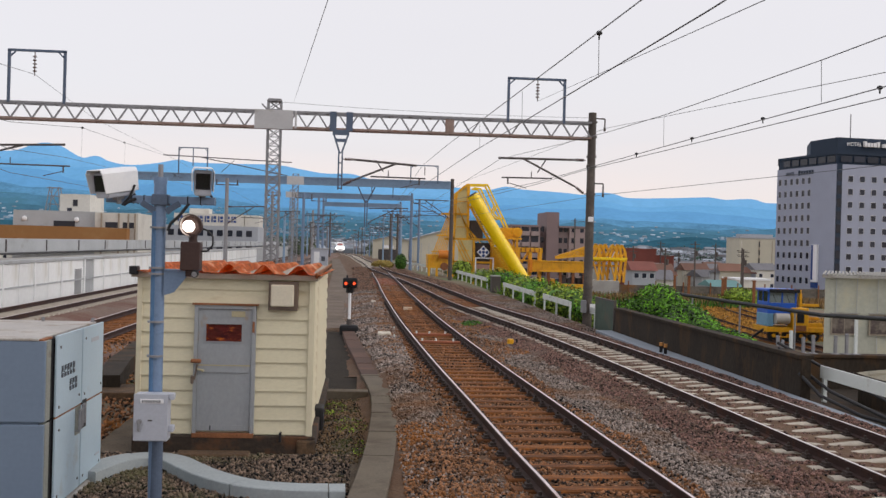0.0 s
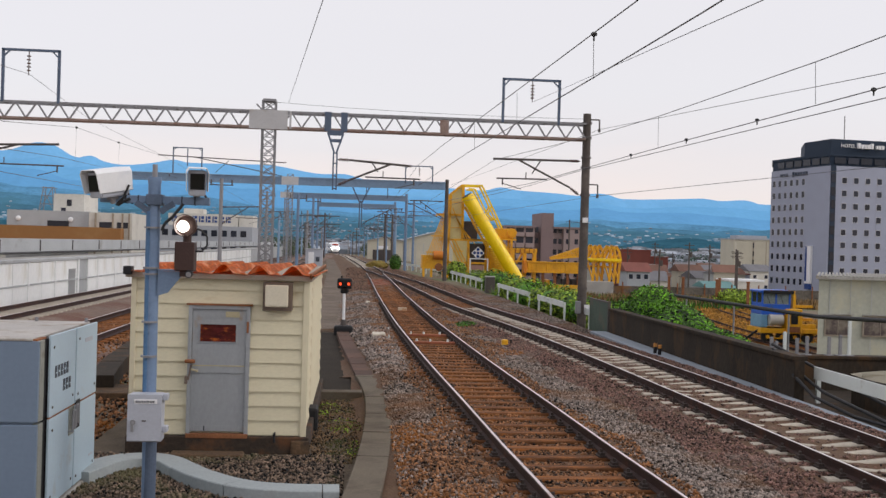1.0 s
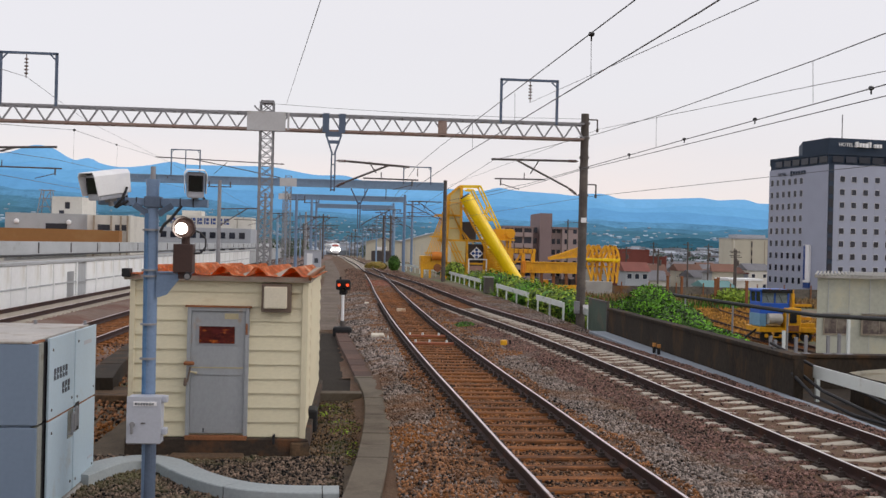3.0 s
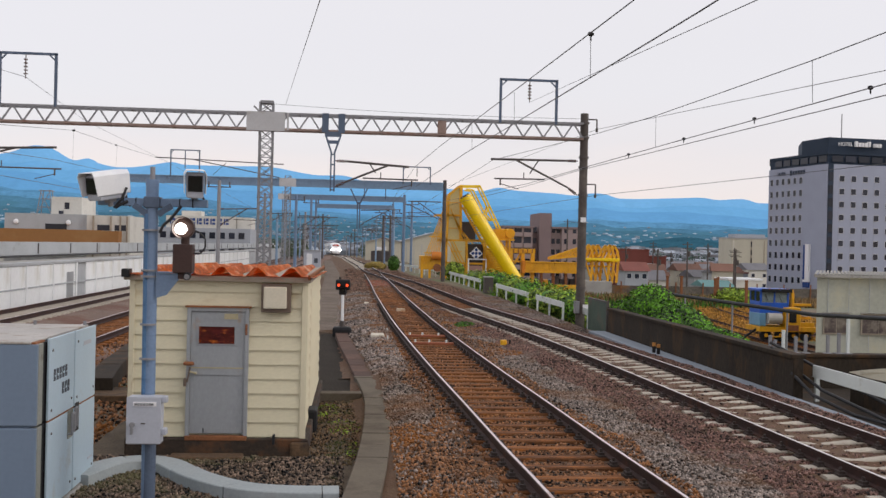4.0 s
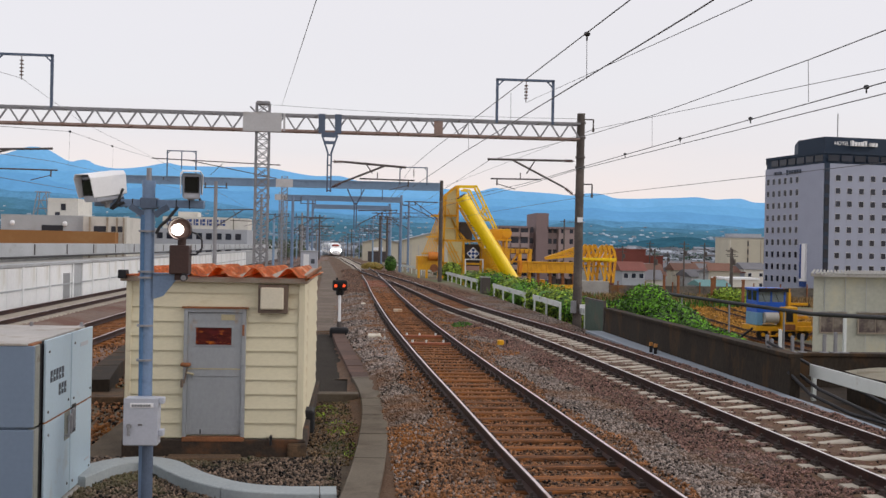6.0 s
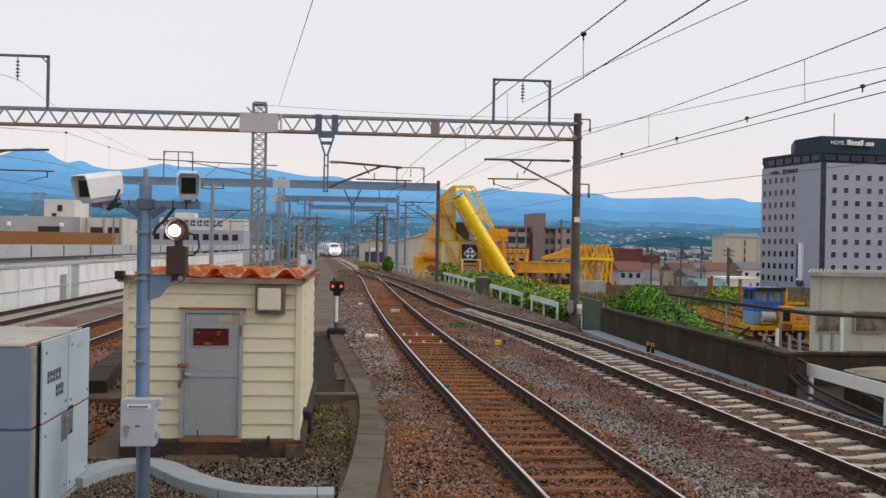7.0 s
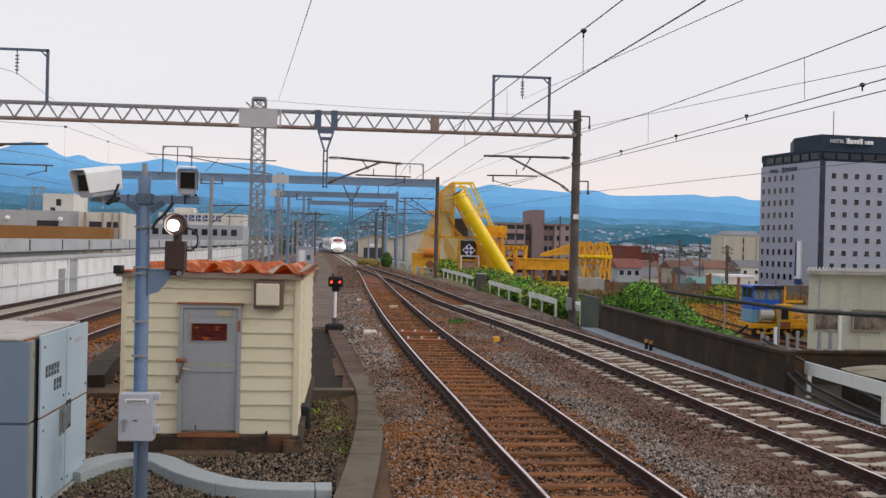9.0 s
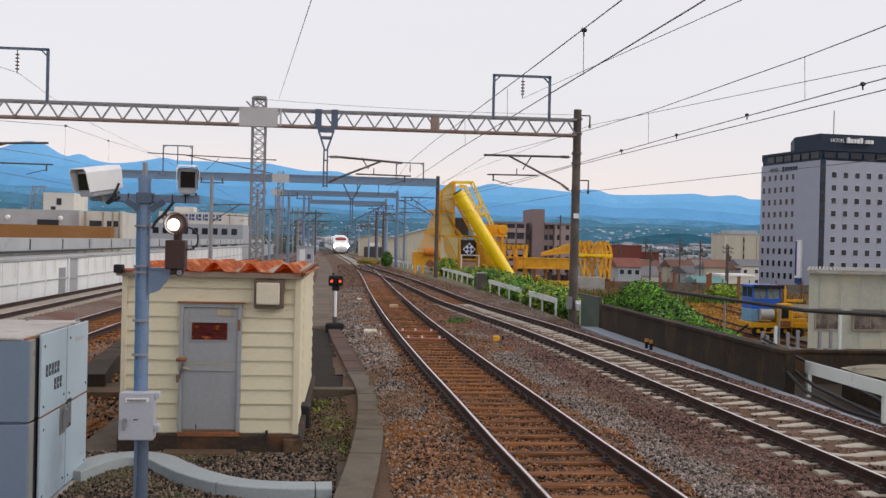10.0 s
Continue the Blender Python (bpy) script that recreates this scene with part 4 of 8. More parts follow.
def gantry(name, y, xl, xr, z0, z1, bays, mast_x, pole_x, pole_top, label):
    g = thing(name, (0, y, -0.5), label, "railway gantry", "overhead line gantries")
    up, low = B(), B()
    truss(up, low, xl, xr, z0 + 0.5, z1 + 0.5, 0.6, 0.08, bays, 0.06)
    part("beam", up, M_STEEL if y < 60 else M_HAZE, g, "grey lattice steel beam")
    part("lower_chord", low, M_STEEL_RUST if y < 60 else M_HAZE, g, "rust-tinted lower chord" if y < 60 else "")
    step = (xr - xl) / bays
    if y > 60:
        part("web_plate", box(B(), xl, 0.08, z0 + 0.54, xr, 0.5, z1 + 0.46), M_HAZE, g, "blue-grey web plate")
    for mx in mast_x:
        bm = B()
        lattice(bm, mx, 0.3, 0, pole_top + 0.5, 0.5, 24)
        part("lattice_mast", bm, M_STEEL, g)
        part("joint_plate", box(B(), mx - 0.75, -0.06, z0 + 0.42, mx + 0.75, -0.03, z1 + 0.55), M_PLATE, g, "pale steel joint plate")
    bm = rod(B(), (pole_x, 0.3, 0), (pole_x, 0.3, pole_top + 0.5), 0.19, 16, 0.16)
    # beyond 100 m the pole colour is bluer, for haze
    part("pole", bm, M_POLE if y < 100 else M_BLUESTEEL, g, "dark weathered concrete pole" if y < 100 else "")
    return g



G1 = gantry("gantry", 41, -21, 9.05, 7.16, 7.78, 37, (-3.62,), 9.16, 8.22, "grey lattice beam gantry spanning all tracks")
G2 = gantry("gantry", 93, -20, 7.8, 7.80, 8.42, 30, (-6.15,), 7.96, 8.7, "distant grey lattice beam gantry")
G3 = gantry("gantry", 122, -8, 5.6, 7.85, 8.40, 26, (-8.4,), 5.67, 8.7, "blue-grey farther gantry over the tracks")
G4 = gantry("gantry", 160, -6.2, 5.7, 8.22, 8.80, 22, (), 5.7, 9.2, "distant steel gantry in blue haze")
part("pole", rod(B(), (-6.2, 0.3, 0), (-6.2, 0.3, 9.9), 0.17, 12), M_BLUESTEEL, G4)


def insulator(bm, p0, p1, r=0.07, n=5):
    p0, p1 = Vector(p0), Vector(p1)
    rod(bm, p0, p1, 0.02, 6)
    for i in range(n):
        c = p0 + (p1 - p0) * (0.2 + 0.6 * i / (n - 1))
        d = (p1 - p0).normalized() * 0.02
        rod(bm, c - d, c + d, r, 12)
    return bm


def hoop(g, x0, x1, z0, z1, y=0.0, xi=None, zi=None):
    f = part("hoop", B(), M_BLUEDARK, g)
    bm = B()
    for x in (x0, x1):
        bar(bm, (x, y, z0), (x, y, z1), 0.10, 0.10)
        s = 1 if x == x0 else -1
        bar(bm, (x, y, z1 - 0.28), (x + s * 0.28, y, z1), 0.05, 0.05)
    bar(bm, (x0 - 0.05, y, z1), (x1 + 0.05, y, z1), 0.10, 0.09)
    old = f.data
    f.data = mesh_of("hoop", bm, M_BLUEDARK)
    bpy.data.meshes.remove(old)
    if xi is not None:
        part("insulator", insulator(B(), (xi, y, z1 - 0.05), (xi, y, zi), 0.075), M_PORC, f, "brown disc insulators")


def arm(g, root_x, root_top, root_low, tip_x, tip_z, reg_x, reg_z, y=0.0):
    """A hinged cantilever: top tube, strut, register arm and insulators."""
    s = 1 if tip_x > root_x else -1
    bm = B()
    rod(bm, (root_x + s * 0.45, y, root_top), (tip_x, y, tip_z), 0.045, 10)
    f = 0.72
    join = (root_x + (tip_x - root_x) * f, y, root_top + (tip_z - root_top) * f)
    rod(bm, (root_x + s * 0.4, y, root_low + (join[2] - root_low) * 0.22), join, 0.04, 10)
    rod(bm, (root_x + (tip_x - root_x) * 0.38, y, reg_z), (reg_x, y, reg_z - 0.02), 0.03, 8)
    mid = 0.45
    rod(bm, (root_x + (tip_x - root_x) * mid, y, root_top), (root_x + (tip_x - root_x) * (mid + 0.1), y, reg_z + 0.22), 0.025, 8)
    rod(bm, (root_x + (tip_x - root_x) * 0.62, y, reg_z), (root_x + (tip_x - root_x) * 0.62, y, reg_z + 0.25), 0.02, 8)
    rod(bm, (reg_x - s * 0.25, y, reg_z), (reg_x - s * 0.25, y, reg_z - 0.28), 0.03, 8)
    rod(bm, (reg_x - s * 0.25, y, reg_z - 0.22), (reg_x - s * 1.0, y, reg_z - 0.42), 0.016, 6)
    a = part("cantilever", bm, M_DARKMETAL, g, "brown tubular cantilever arm")
    part("insulator", insulator(B(), (root_x, y, root_top), (root_x + s * 0.5, y, root_top), 0.06, 6), M_PORC, a)
    part("insulator", insulator(B(), (root_x, y, root_low), (root_x + s * 0.42, y, root_low + (join[2] - root_low) * 0.23), 0.06, 6), M_PORC, a)


# fittings of the near gantry (heights above its foot)
hoop(G1, 5.66, 7.93, 8.2, 9.95, 0.0, 6.83, 9.06)
hoop(G1, -13.78, -11.68, 8.25, 10.27, 0.0, -12.82, 9.3)
db = part("drop_bracket", box(B(), -1.30, -0.09, 7.42, -0.66, -0.04, 7.62), M_BLUEDARK, G1, "blue-grey hanging drop bracket")
for x in (-1.42, -0.78):
    part("hanger_plate", box(B(), x, -0.10, 7.58, x + 0.26, -0.03, 8.34), M_BLUEDARK, db)
part("tie_plate", box(B(), -1.20, -0.09, 7.15, -0.74, -0.04, 7.28), M_BLUEDARK, db)
for s_ in (-1, 1):
    part("raking_bar", bar(B(), (-0.97 + s_ * 0.30, -0.07, 7.5), (-0.97 + s_ * 0.05, -0.07, 6.75), 0.07), M_BLUEDARK, db)
    part("drop_bar", bar(B(), (-0.97 + s_ * 0.07, -0.07, 6.75), (-0.97 + s_ * 0.07, -0.07, 5.27), 0.06), M_BLUEDARK, db)
for z in (5.3, 5.8, 6.3, 6.7):
    part("rung", box(B(), -1.06, -0.09, z, -0.88, -0.05, z + 0.05), M_BLUEDARK, db)
arm(G1, -0.88, 6.48, 5.45, 2.05, 6.32, 2.42, 5.83)
arm(G1, 8.9, 6.78, 5.4, 5.35, 6.76, 5.5, 6.0, 0.2)
arm(G1, -17.0, 6.5, 5.4, -11.6, 6.68, -11.4, 5.87)
for z0, z1 in ((8.48, 8.12), (5.85, 5.45)):
    bm = B()
    bar(bm, (9.05, 0.2, z0), (9.65, 0.2, z0), 0.05)
    bar(bm, (9.65, 0.2, z0), (9.65, 0.2, z1), 0.05)
    rod(bm, (9.65, 0.2, z1), (9.65, 0.2, z1 - 0.14), 0.05, 8)
    part("pole_bracket", bm, M_DARKMETAL, G1)
for z in (1.2, 1.6, 5.38, 6.5, 6.9, 7.7, 8.3):
    part("pole_band", rod(B(), (9.16, 0.3, z), (9.16, 0.3, z + 0.08), 0.205, 16), M_DARKMETAL, G1)
part("cabinet", box(B(), 8.86, -0.1, 0.62, 9.04, 0.2, 1.12, 0.01), M_STEEL, G1, "small grey switch box")
part("notice", box(B(), 9.2, 0.0, 0.75, 9.75, 0.03, 0.98), M_SIGNW, G1, "white notice plate")
part("number_plate", box(B(), 9.05, 0.09, 4.3, 9.27, 0.115, 4.5), M_SIGNW, G1, "small white plate")
bm = B()
bar(bm, (-4.1, 0.0, 8.55), (-3.75, 0.0, 8.2), 0.06)
box(bm, -3.85, 0.0, 8.68, -3.35, 0.6, 8.78)
part("mast_head", bm, M_STEEL, G1)
part("beam_plate", box(B(), -2.8, -0.045, 7.62, -2.72, -0.035, 8.32), M_PLATE, G1)
part("rusty_plate", box(B(), 3.15, -0.05, 7.70, 3.5, -0.04, 8.2), M_STEEL_RUST, G1)

# fittings of the farther gantries
hoop(G2, 4.15, 6.6, 8.75, 10.3, 0, 5.4, 9.4)
hoop(G2, -16.45, -13.95, 8.9, 11.2, 0)
part("hoop_post", bar(B(), (-15.2, 0, 9.6), (-15.2, 0, 11.2), 0.08), M_BLUEDARK, G2)
arm(G2, 7.7, 7.2, 5.6, 4.6, 7.2, 4.5, 6.2)
arm(G2, -6.5, 10.2, 8.6, -17.8, 10.5, -17.0, 8.9)
db = part("drop_bracket", box(B(), 0.02, -0.09, 6.8, 0.38, -0.01, 7.0), M_BLUEDARK, G2, "blue-grey hanging drop bracket")
for s_ in (-1, 1):
    part("raking_bar", bar(B(), (0.2 + s_ * 0.75, -0.05, 8.2), (0.2 + s_ * 0.12, -0.05, 6.9), 0.12), M_BLUEDARK, db)
    part("drop_bar", bar(B(), (0.2 + s_ * 0.1, -0.05, 6.9), (0.2 + s_ * 0.1, -0.05, 4.6), 0.1), M_BLUEDARK, db)
arm(G2, 0.4, 6.3, 4.9, 4.0, 6.4, 4.2, 5.6)
arm(G3, 5.5, 7.0, 5.5, 2.2, 7.0, 2.0, 6.1)
arm(G3, 5.9, 8.0, 6.6, 10.2, 6.2, 9.5, 6.9)
hoop(G3, 0.9, 3.4, 8.6, 10.0)

# line of farther poles with cantilevers
def line_pole(x, y, z, h, r, material, sgn):
    p = thing("line_pole", (x, y, z), "slim trackside overhead line pole", "pole", "far line poles")
    part("shaft", rod(B(), (0, 0, 0), (0, 0, h), r, 10, r * 0.8), material, p)
    arm(p, 0, h - 2.2, h - 3.6, sgn * 3.0, h - 2.1, sgn * 3.2, h - 3.0)
    bm = B()
    bar(bm, (-0.9, 0, h - 0.5), (0.9, 0, h - 0.5), 0.08)
    for s in (-0.8, 0.8):
        rod(bm, (s, 0, h - 0.5), (s, 0, h - 0.1), 0.06, 6)
    part("crossarm", bm, M_DARKMETAL, p)


random.seed(5)
for i in range(11):
    y = 150 + i * 24
    for off, sgn in ((5.0 + 0.3 * (i % 2), -1), (-5.2, 1), (-9.5, 1)):
        if off < 0 and y < 175:
            continue
        # some far poles take the haze-coloured steel
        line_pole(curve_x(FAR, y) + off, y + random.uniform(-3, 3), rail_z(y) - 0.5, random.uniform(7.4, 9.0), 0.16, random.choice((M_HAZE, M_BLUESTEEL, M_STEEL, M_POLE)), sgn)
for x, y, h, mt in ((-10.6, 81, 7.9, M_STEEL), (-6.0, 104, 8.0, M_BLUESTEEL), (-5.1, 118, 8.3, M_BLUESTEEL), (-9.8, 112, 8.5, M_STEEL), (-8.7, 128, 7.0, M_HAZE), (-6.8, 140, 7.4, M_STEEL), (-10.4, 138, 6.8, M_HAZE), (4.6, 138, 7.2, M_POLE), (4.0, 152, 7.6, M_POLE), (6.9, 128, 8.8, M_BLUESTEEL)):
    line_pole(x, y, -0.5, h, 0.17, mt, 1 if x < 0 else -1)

# small grey equipment hut by the line
eq = thing("equipment_box", (-4.6, 112, -0.5), "pale grey trackside equipment box", "equipment box")
part("body", box(B(), -0.9, -0.5, 0.2, 0.9, 0.6, 2.4, 0.03), M_BOXG, eq)
part("roof", box(B(), -1.0, -0.6, 2.4, 1.0, 0.7, 2.5, 0.02), M_COPING, eq)
part("door", box(B(), -0.6, -0.53, 0.4, 0.0, -0.5, 2.1, 0.01), M_WHITE, eq)
part("notice", box(B(), 0.2, -0.53, 1.1, 0.6, -0.5, 1.6), M_INK, eq)

# ---- wires ----
def along(table, y0, y1, z0, z1, off=0.0, step=12.0, sag=0.0):
    n = max(2, int((y1 - y0) / step))
    return [(curve_x(table, y0 + (y1 - y0) * i / n) + off, y0 + (y1 - y0) * i / n, z0 + (z1 - z0) * i / n) for i in range(n + 1)]


wire("contact_wire", [along(NEAR, -6, 41, 5.0, 5.05, 0.25), along(NEAR, 41, 93, 5.05, 5.1, 0.1)], 0.009, M_COPPER, "overhead contact wire above the siding")
wire("messenger_wire", [[(1.61, 6.00, 4.19), (3.09, 11.50, 5.55), (2.87, 26.00, 5.85), (2.74, 34.00, 6.04), (2.3, 41, 5.85), (2.2, 66, 5.5), (2.2, 93, 6.6)]], 0.009, M_COPPER, "messenger wire above the siding")
wire("anchor_wire", [[(4.73, 12.00, 5.74), (6.83, 41, 8.56)], [(4.73, 12.00, 5.74), (3.0, -12, 3.6)]], 0.007, M_COPPER, "slanting anchor wire to the gantry hoop")
wire("contact_wire", [[(8.1, 2, 5.0), (7.48, 14.10, 5.00), (7.51, 20.40, 5.13), (6.41, 29.80, 5.00), (6.26, 38.00, 5.01), (5.75, 50.00, 5.07), (4.5, 76, 5.05), (3.6, 93, 5.1)]], 0.009, M_COPPER, "overhead contact wire above the main track")
wire("auxiliary_wire", [[(8.1, 2, 5.2), (7.47, 14.10, 5.16), (7.41, 23.00, 5.27), (6.57, 29.80, 5.09), (6.37, 38.00, 5.12), (5.0, 60, 5.3), (3.7, 93, 5.4)]], 0.010, M_COPPER, "auxiliary wire above the main track")
wire("messenger_wire", [[(6.00, 9.00, 5.29), (6.98, 13.20, 5.69), (7.19, 15.90, 5.80), (7.04, 24.00, 5.92), (6.86, 29.00, 6.04), (6.69, 37.00, 6.37), (5.4, 41, 6.2), (4.6, 66, 5.6), (3.7, 93, 6.7)]], 0.009, M_COPPER, "messenger wire above the main track")
wire("feeder_wire", [[(10.69, 16.00, 6.27), (10.59, 20.00, 6.46), (9.65, 41, 7.58), (8.3, 93, 8.2)]], 0.009, M_COPPER, "feeder wire on the pole bracket")
wire("feeder_wire", [[(14.5, 12, 4.9), (13.83, 26.00, 5.14), (9.65, 41, 4.9), (8.4, 93, 5.2)]], 0.010, M_COPPER, "low feeder wire on the pole bracket")
wire("earth_wire", [[(-0.47, 12.00, 5.52), (-2.86, 41, 8.15)], [(-0.47, 12.00, 5.52), (1.0, -8, 3.4)]], 0.006, M_COPPER, "thin earth wire to the lattice mast")
wire("earth_wire", [[(-3.4, 41, 8.15), (9.0, 41.2, 8.0)]], 0.008, M_COPPER, "thin wire along the gantry", sag=0.1)
wire("messenger_wire", [[(-12.07, 33.00, 6.40), (-12.05, 36.00, 6.47), (-14.71, 55.00, 8.28), (-17.11, 75.00, 9.36), (-17.29, 93.00, 9.88), (-12.6, 140, 6.6)]], 0.012, M_COPPER, "messenger wire above the straight track")
wire("messenger_wire", [[(-11.00, 30.00, 7.65), (-12.8, 41, 8.85), (-16.98, 66.00, 10.02), (-17.29, 93.00, 9.88)]], 0.010, M_COPPER, "anchor wire from the hoop over the straight track")
wire("contact_wire", [[(-12.42, 34.00, 5.79), (-12.70, 38.00, 5.71), (-15.54, 55.00, 6.71), (-17.66, 75.00, 7.46), (-19.38, 120.00, 8.63)], [(-13.86, 38.00, 5.28), (-13.69, 41.00, 5.04), (-21.15, 90.00, 6.49)]], 0.013, M_COPPER, "contact wires above the straight tracks")
drops = [((3.14, 13.90, 5.64), (3.15, 13.90, 5.04)), ((3.03, 20.00, 5.74), (3.04, 20.00, 5.11)), ((2.87, 26.00, 5.85), (2.89, 26.00, 5.15)), ((7.19, 15.90, 5.80), (7.21, 15.90, 5.13)), ((7.04, 24.00, 5.92), (7.05, 24.00, 5.17)),
         ((-14.71, 55.00, 8.28), (-14.73, 55.00, 6.52)), ((-17.03, 75.00, 9.37), (-17.08, 75.00, 7.68))]
for d_ in drops:
    tagged(wire("dropper_wire", [d_], 0.005, M_COPPER, "thin vertical dropper wire between overhead wires"), group="dropper wires")
for p in ((3.12, 13.80, 5.63), (7.50, 14.60, 5.18), (7.68, 19.50, 5.32), (7.41, 23.00, 5.28), (7.07, 26.50, 5.22), (-14.71, 55.00, 8.28), (-17.11, 75.00, 9.36)):
    tagged(new("wire_clamp", mesh_of("wire_clamp", ball(rod(B(), Vector(p) - Vector((0, 0, 0.09)), p, 0.012, 6), p, 0.035 if p[1] < 30 else 0.06, (1.3, 1, 1)), M_BLACK)), "dark clamp on an overhead wire", "wire clamp", "wire clamps")

# ---- leaves ----
def leaf_mesh(name, clumps, count, size, material, seed=1):
    """Many small folded leaves spread through ellipsoid clumps (x, y, z, rx, ry, rz)."""
    rng = np.random.default_rng(seed)
    vol = np.array([c[3] * c[4] * c[5] for c in clumps]) ** 0.67
    pick = rng.choice(len(clumps), count, p=vol / vol.sum())
    c = np.array(clumps)[pick]
    d = rng.normal(size=(count, 3))
    d /= np.linalg.norm(d, axis=1)[:, None]
    rad = rng.uniform(0.55, 1.12, count) ** 0.6
    pos = c[:, :3] + d * c[:, 3:] * rad[:, None]
    nrm = d + rng.normal(size=(count, 3)) * 0.55 + np.array((0, 0, 0.4))
    nrm /= np.linalg.norm(nrm, axis=1)[:, None]
    a = np.cross(nrm, rng.normal(size=(count, 3)))
    a /= np.linalg.norm(a, axis=1)[:, None]
    b = np.cross(nrm, a)
    s = size * rng.uniform(0.6, 1.4, count)[:, None]
    tip, base = pos + a * s, pos - a * s * 0.8
    l, r = pos + b * s * 0.5 - nrm * s * 0.15, pos - b * s * 0.5 - nrm * s * 0.15
    vs = np.stack((base, l, tip, r), 1).reshape(-1, 3)
    fs = [(4 * i, 4 * i + 1, 4 * i + 2, 4 * i + 3) for i in range(count)]
    me = bpy.data.meshes.new(name)
    me.from_pydata(vs.tolist(), [], fs)
    me.materials.append(material)
    return me


# near-black green patches stand for deep shade among the leaves
M_LEAF = mat("bright_leaves_shade_patches", (0.075, 0.205, 0.005), 0.75, var=0.85, scale=0.9, fine=5, bump=0, island=1.5, stain=(0.022, 0.065, 0.004), stain_scale=1.0, stain_at=0.53)
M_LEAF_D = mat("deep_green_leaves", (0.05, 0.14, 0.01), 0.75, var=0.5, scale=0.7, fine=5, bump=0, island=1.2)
M_LEAF_O = mat("olive_weeds", (0.19, 0.275, 0.025), 0.8, var=0.6, scale=0.8, fine=5, bump=0, island=1.4)
M_STEM = mat("brown_stems", (0.08, 0.055, 0.03), 0.9)
M_DRY = mat("dry_yellow_grass", (0.42, 0.215, 0.04), 0.9, var=0.5, scale=0.5, fine=4, island=1.0)


def bush(name, clumps, count, size, material, label, category="bush", seed=1):
    at = (clumps[0][0], clumps[0][1], land(clumps[0][0], clumps[0][1]))
    b = thing(name, at, label, category, "bushes by the bank")
    local = [(c[0] - at[0], c[1] - at[1], c[2] - at[2], *c[3:]) for c in clumps]
    ob = new("leaves", leaf_mesh("leaves", local, count, size, material, seed))
    ob.parent = b
    bm = B()
    rs = random.Random(seed)
    for c in local:
        for k in range(3):
            top = (c[0] + rs.uniform(-0.5, 0.5) * c[3], c[1] + rs.uniform(-0.5, 0.5) * c[4], c[2] + 0.3 * c[5])
            rod(bm, (c[0], c[1], min(0, c[2] - c[5])), top, 0.03, 6, 0.012)
    part("stems", bm, M_STEM, b)
    if category == "weeds":
        return b
    # dark green core added to give the bush its inner shade
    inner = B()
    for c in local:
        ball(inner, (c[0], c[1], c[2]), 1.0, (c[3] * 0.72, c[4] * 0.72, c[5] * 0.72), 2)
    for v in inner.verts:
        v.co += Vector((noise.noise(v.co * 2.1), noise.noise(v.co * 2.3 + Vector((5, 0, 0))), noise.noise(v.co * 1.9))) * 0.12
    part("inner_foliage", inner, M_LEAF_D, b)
    return b


bush("creeper_bush", [(10.9, 37.2, 0.45, 0.9, 1.9, 1.0), (10.7, 39.8, 0.0, 0.8, 1.5, 0.75), (10.8, 34.2, 0.25, 0.9, 1.7, 0.75), (10.5, 31.6, 0.2, 0.65, 1.6, 0.5), (10.4, 29.2, 0.2, 0.5, 1.4, 0.36), (10.2, 27.2, 0.3, 0.35, 1.1, 0.22), (11.6, 36, -0.5, 1.2, 2.4, 1.2), (11.6, 32, -0.8, 1.0, 3.0, 1.0), (10.1, 33, 0.45, 0.35, 1.6, 0.25)], 32000, 0.068, M_LEAF, "bright green leafy creeper heaped over the parapet", seed=3)
random.seed(11)
for i, (y, h, w) in enumerate(((43, 0.75, 0.8), (46.5, 0.9, 1.0), (50, 1.0, 1.1), (54, 1.15, 1.2), (58.5, 1.2, 1.2), (63, 1.1, 1.2), (68, 1.1, 1.2), (74, 1.3, 1.3), (81, 1.2, 1.4), (88, 1.0, 1.3))):
    cl = [(10.35 + random.uniform(-0.3, 0.6), y + random.uniform(-1.6, 1.6), -0.35 + h * random.uniform(0.1, 0.45), w * random.uniform(0.6, 1), 1.5 * random.uniform(0.7, 1.1), h * random.uniform(0.5, 0.85)) for k in range(5)]
    cl.append((11.8, y, -1.3, 1.4, 2.4, 1.2))
    bush("bush", cl, 3200, 0.10, M_LEAF if i % 3 == 1 else M_LEAF_O, "overgrown green shrubs and weeds behind the guard fence", seed=20 + i)
bush("bush", [(9.45, 98.00, 0.45) + (0.95, 1.1, 0.75), (9.7, 99, -0.6, 0.9, 1.2, 0.8)], 3000, 0.14, M_LEAF_O, "dark green shrub at the foot of the conveyor", seed=40)
bush("bush", [(4.70, 126.00, 0.45) + (0.7, 1.0, 0.95)], 1200, 0.14, M_LEAF_D, "small dark shrub beside the warehouse", seed=41)
bush("bush", [(2.46, 126.00, 0.10) + (1.3, 1.6, 0.5)], 1800, 0.14, mat("yellowing_leaves", (0.30, 0.22, 0.05), 0.8, island=1.0, bump=0), "yellowing low shrubs by the line", seed=42)
bush("bush", [(37.79, 100.00, -1.79) + (2.2, 2.0, 1.0)], 2000, 0.16, M_LEAF_O, "olive shrub on the edge of the yard", seed=43)
bush("weeds", [(4.2, 38.3, -0.2, 0.35, 0.5, 0.12), (3.95, 37.9, -0.2, 0.25, 0.3, 0.1)], 350, 0.05, M_LEAF_D, "low weeds growing in the ballast", "weeds", seed=44)
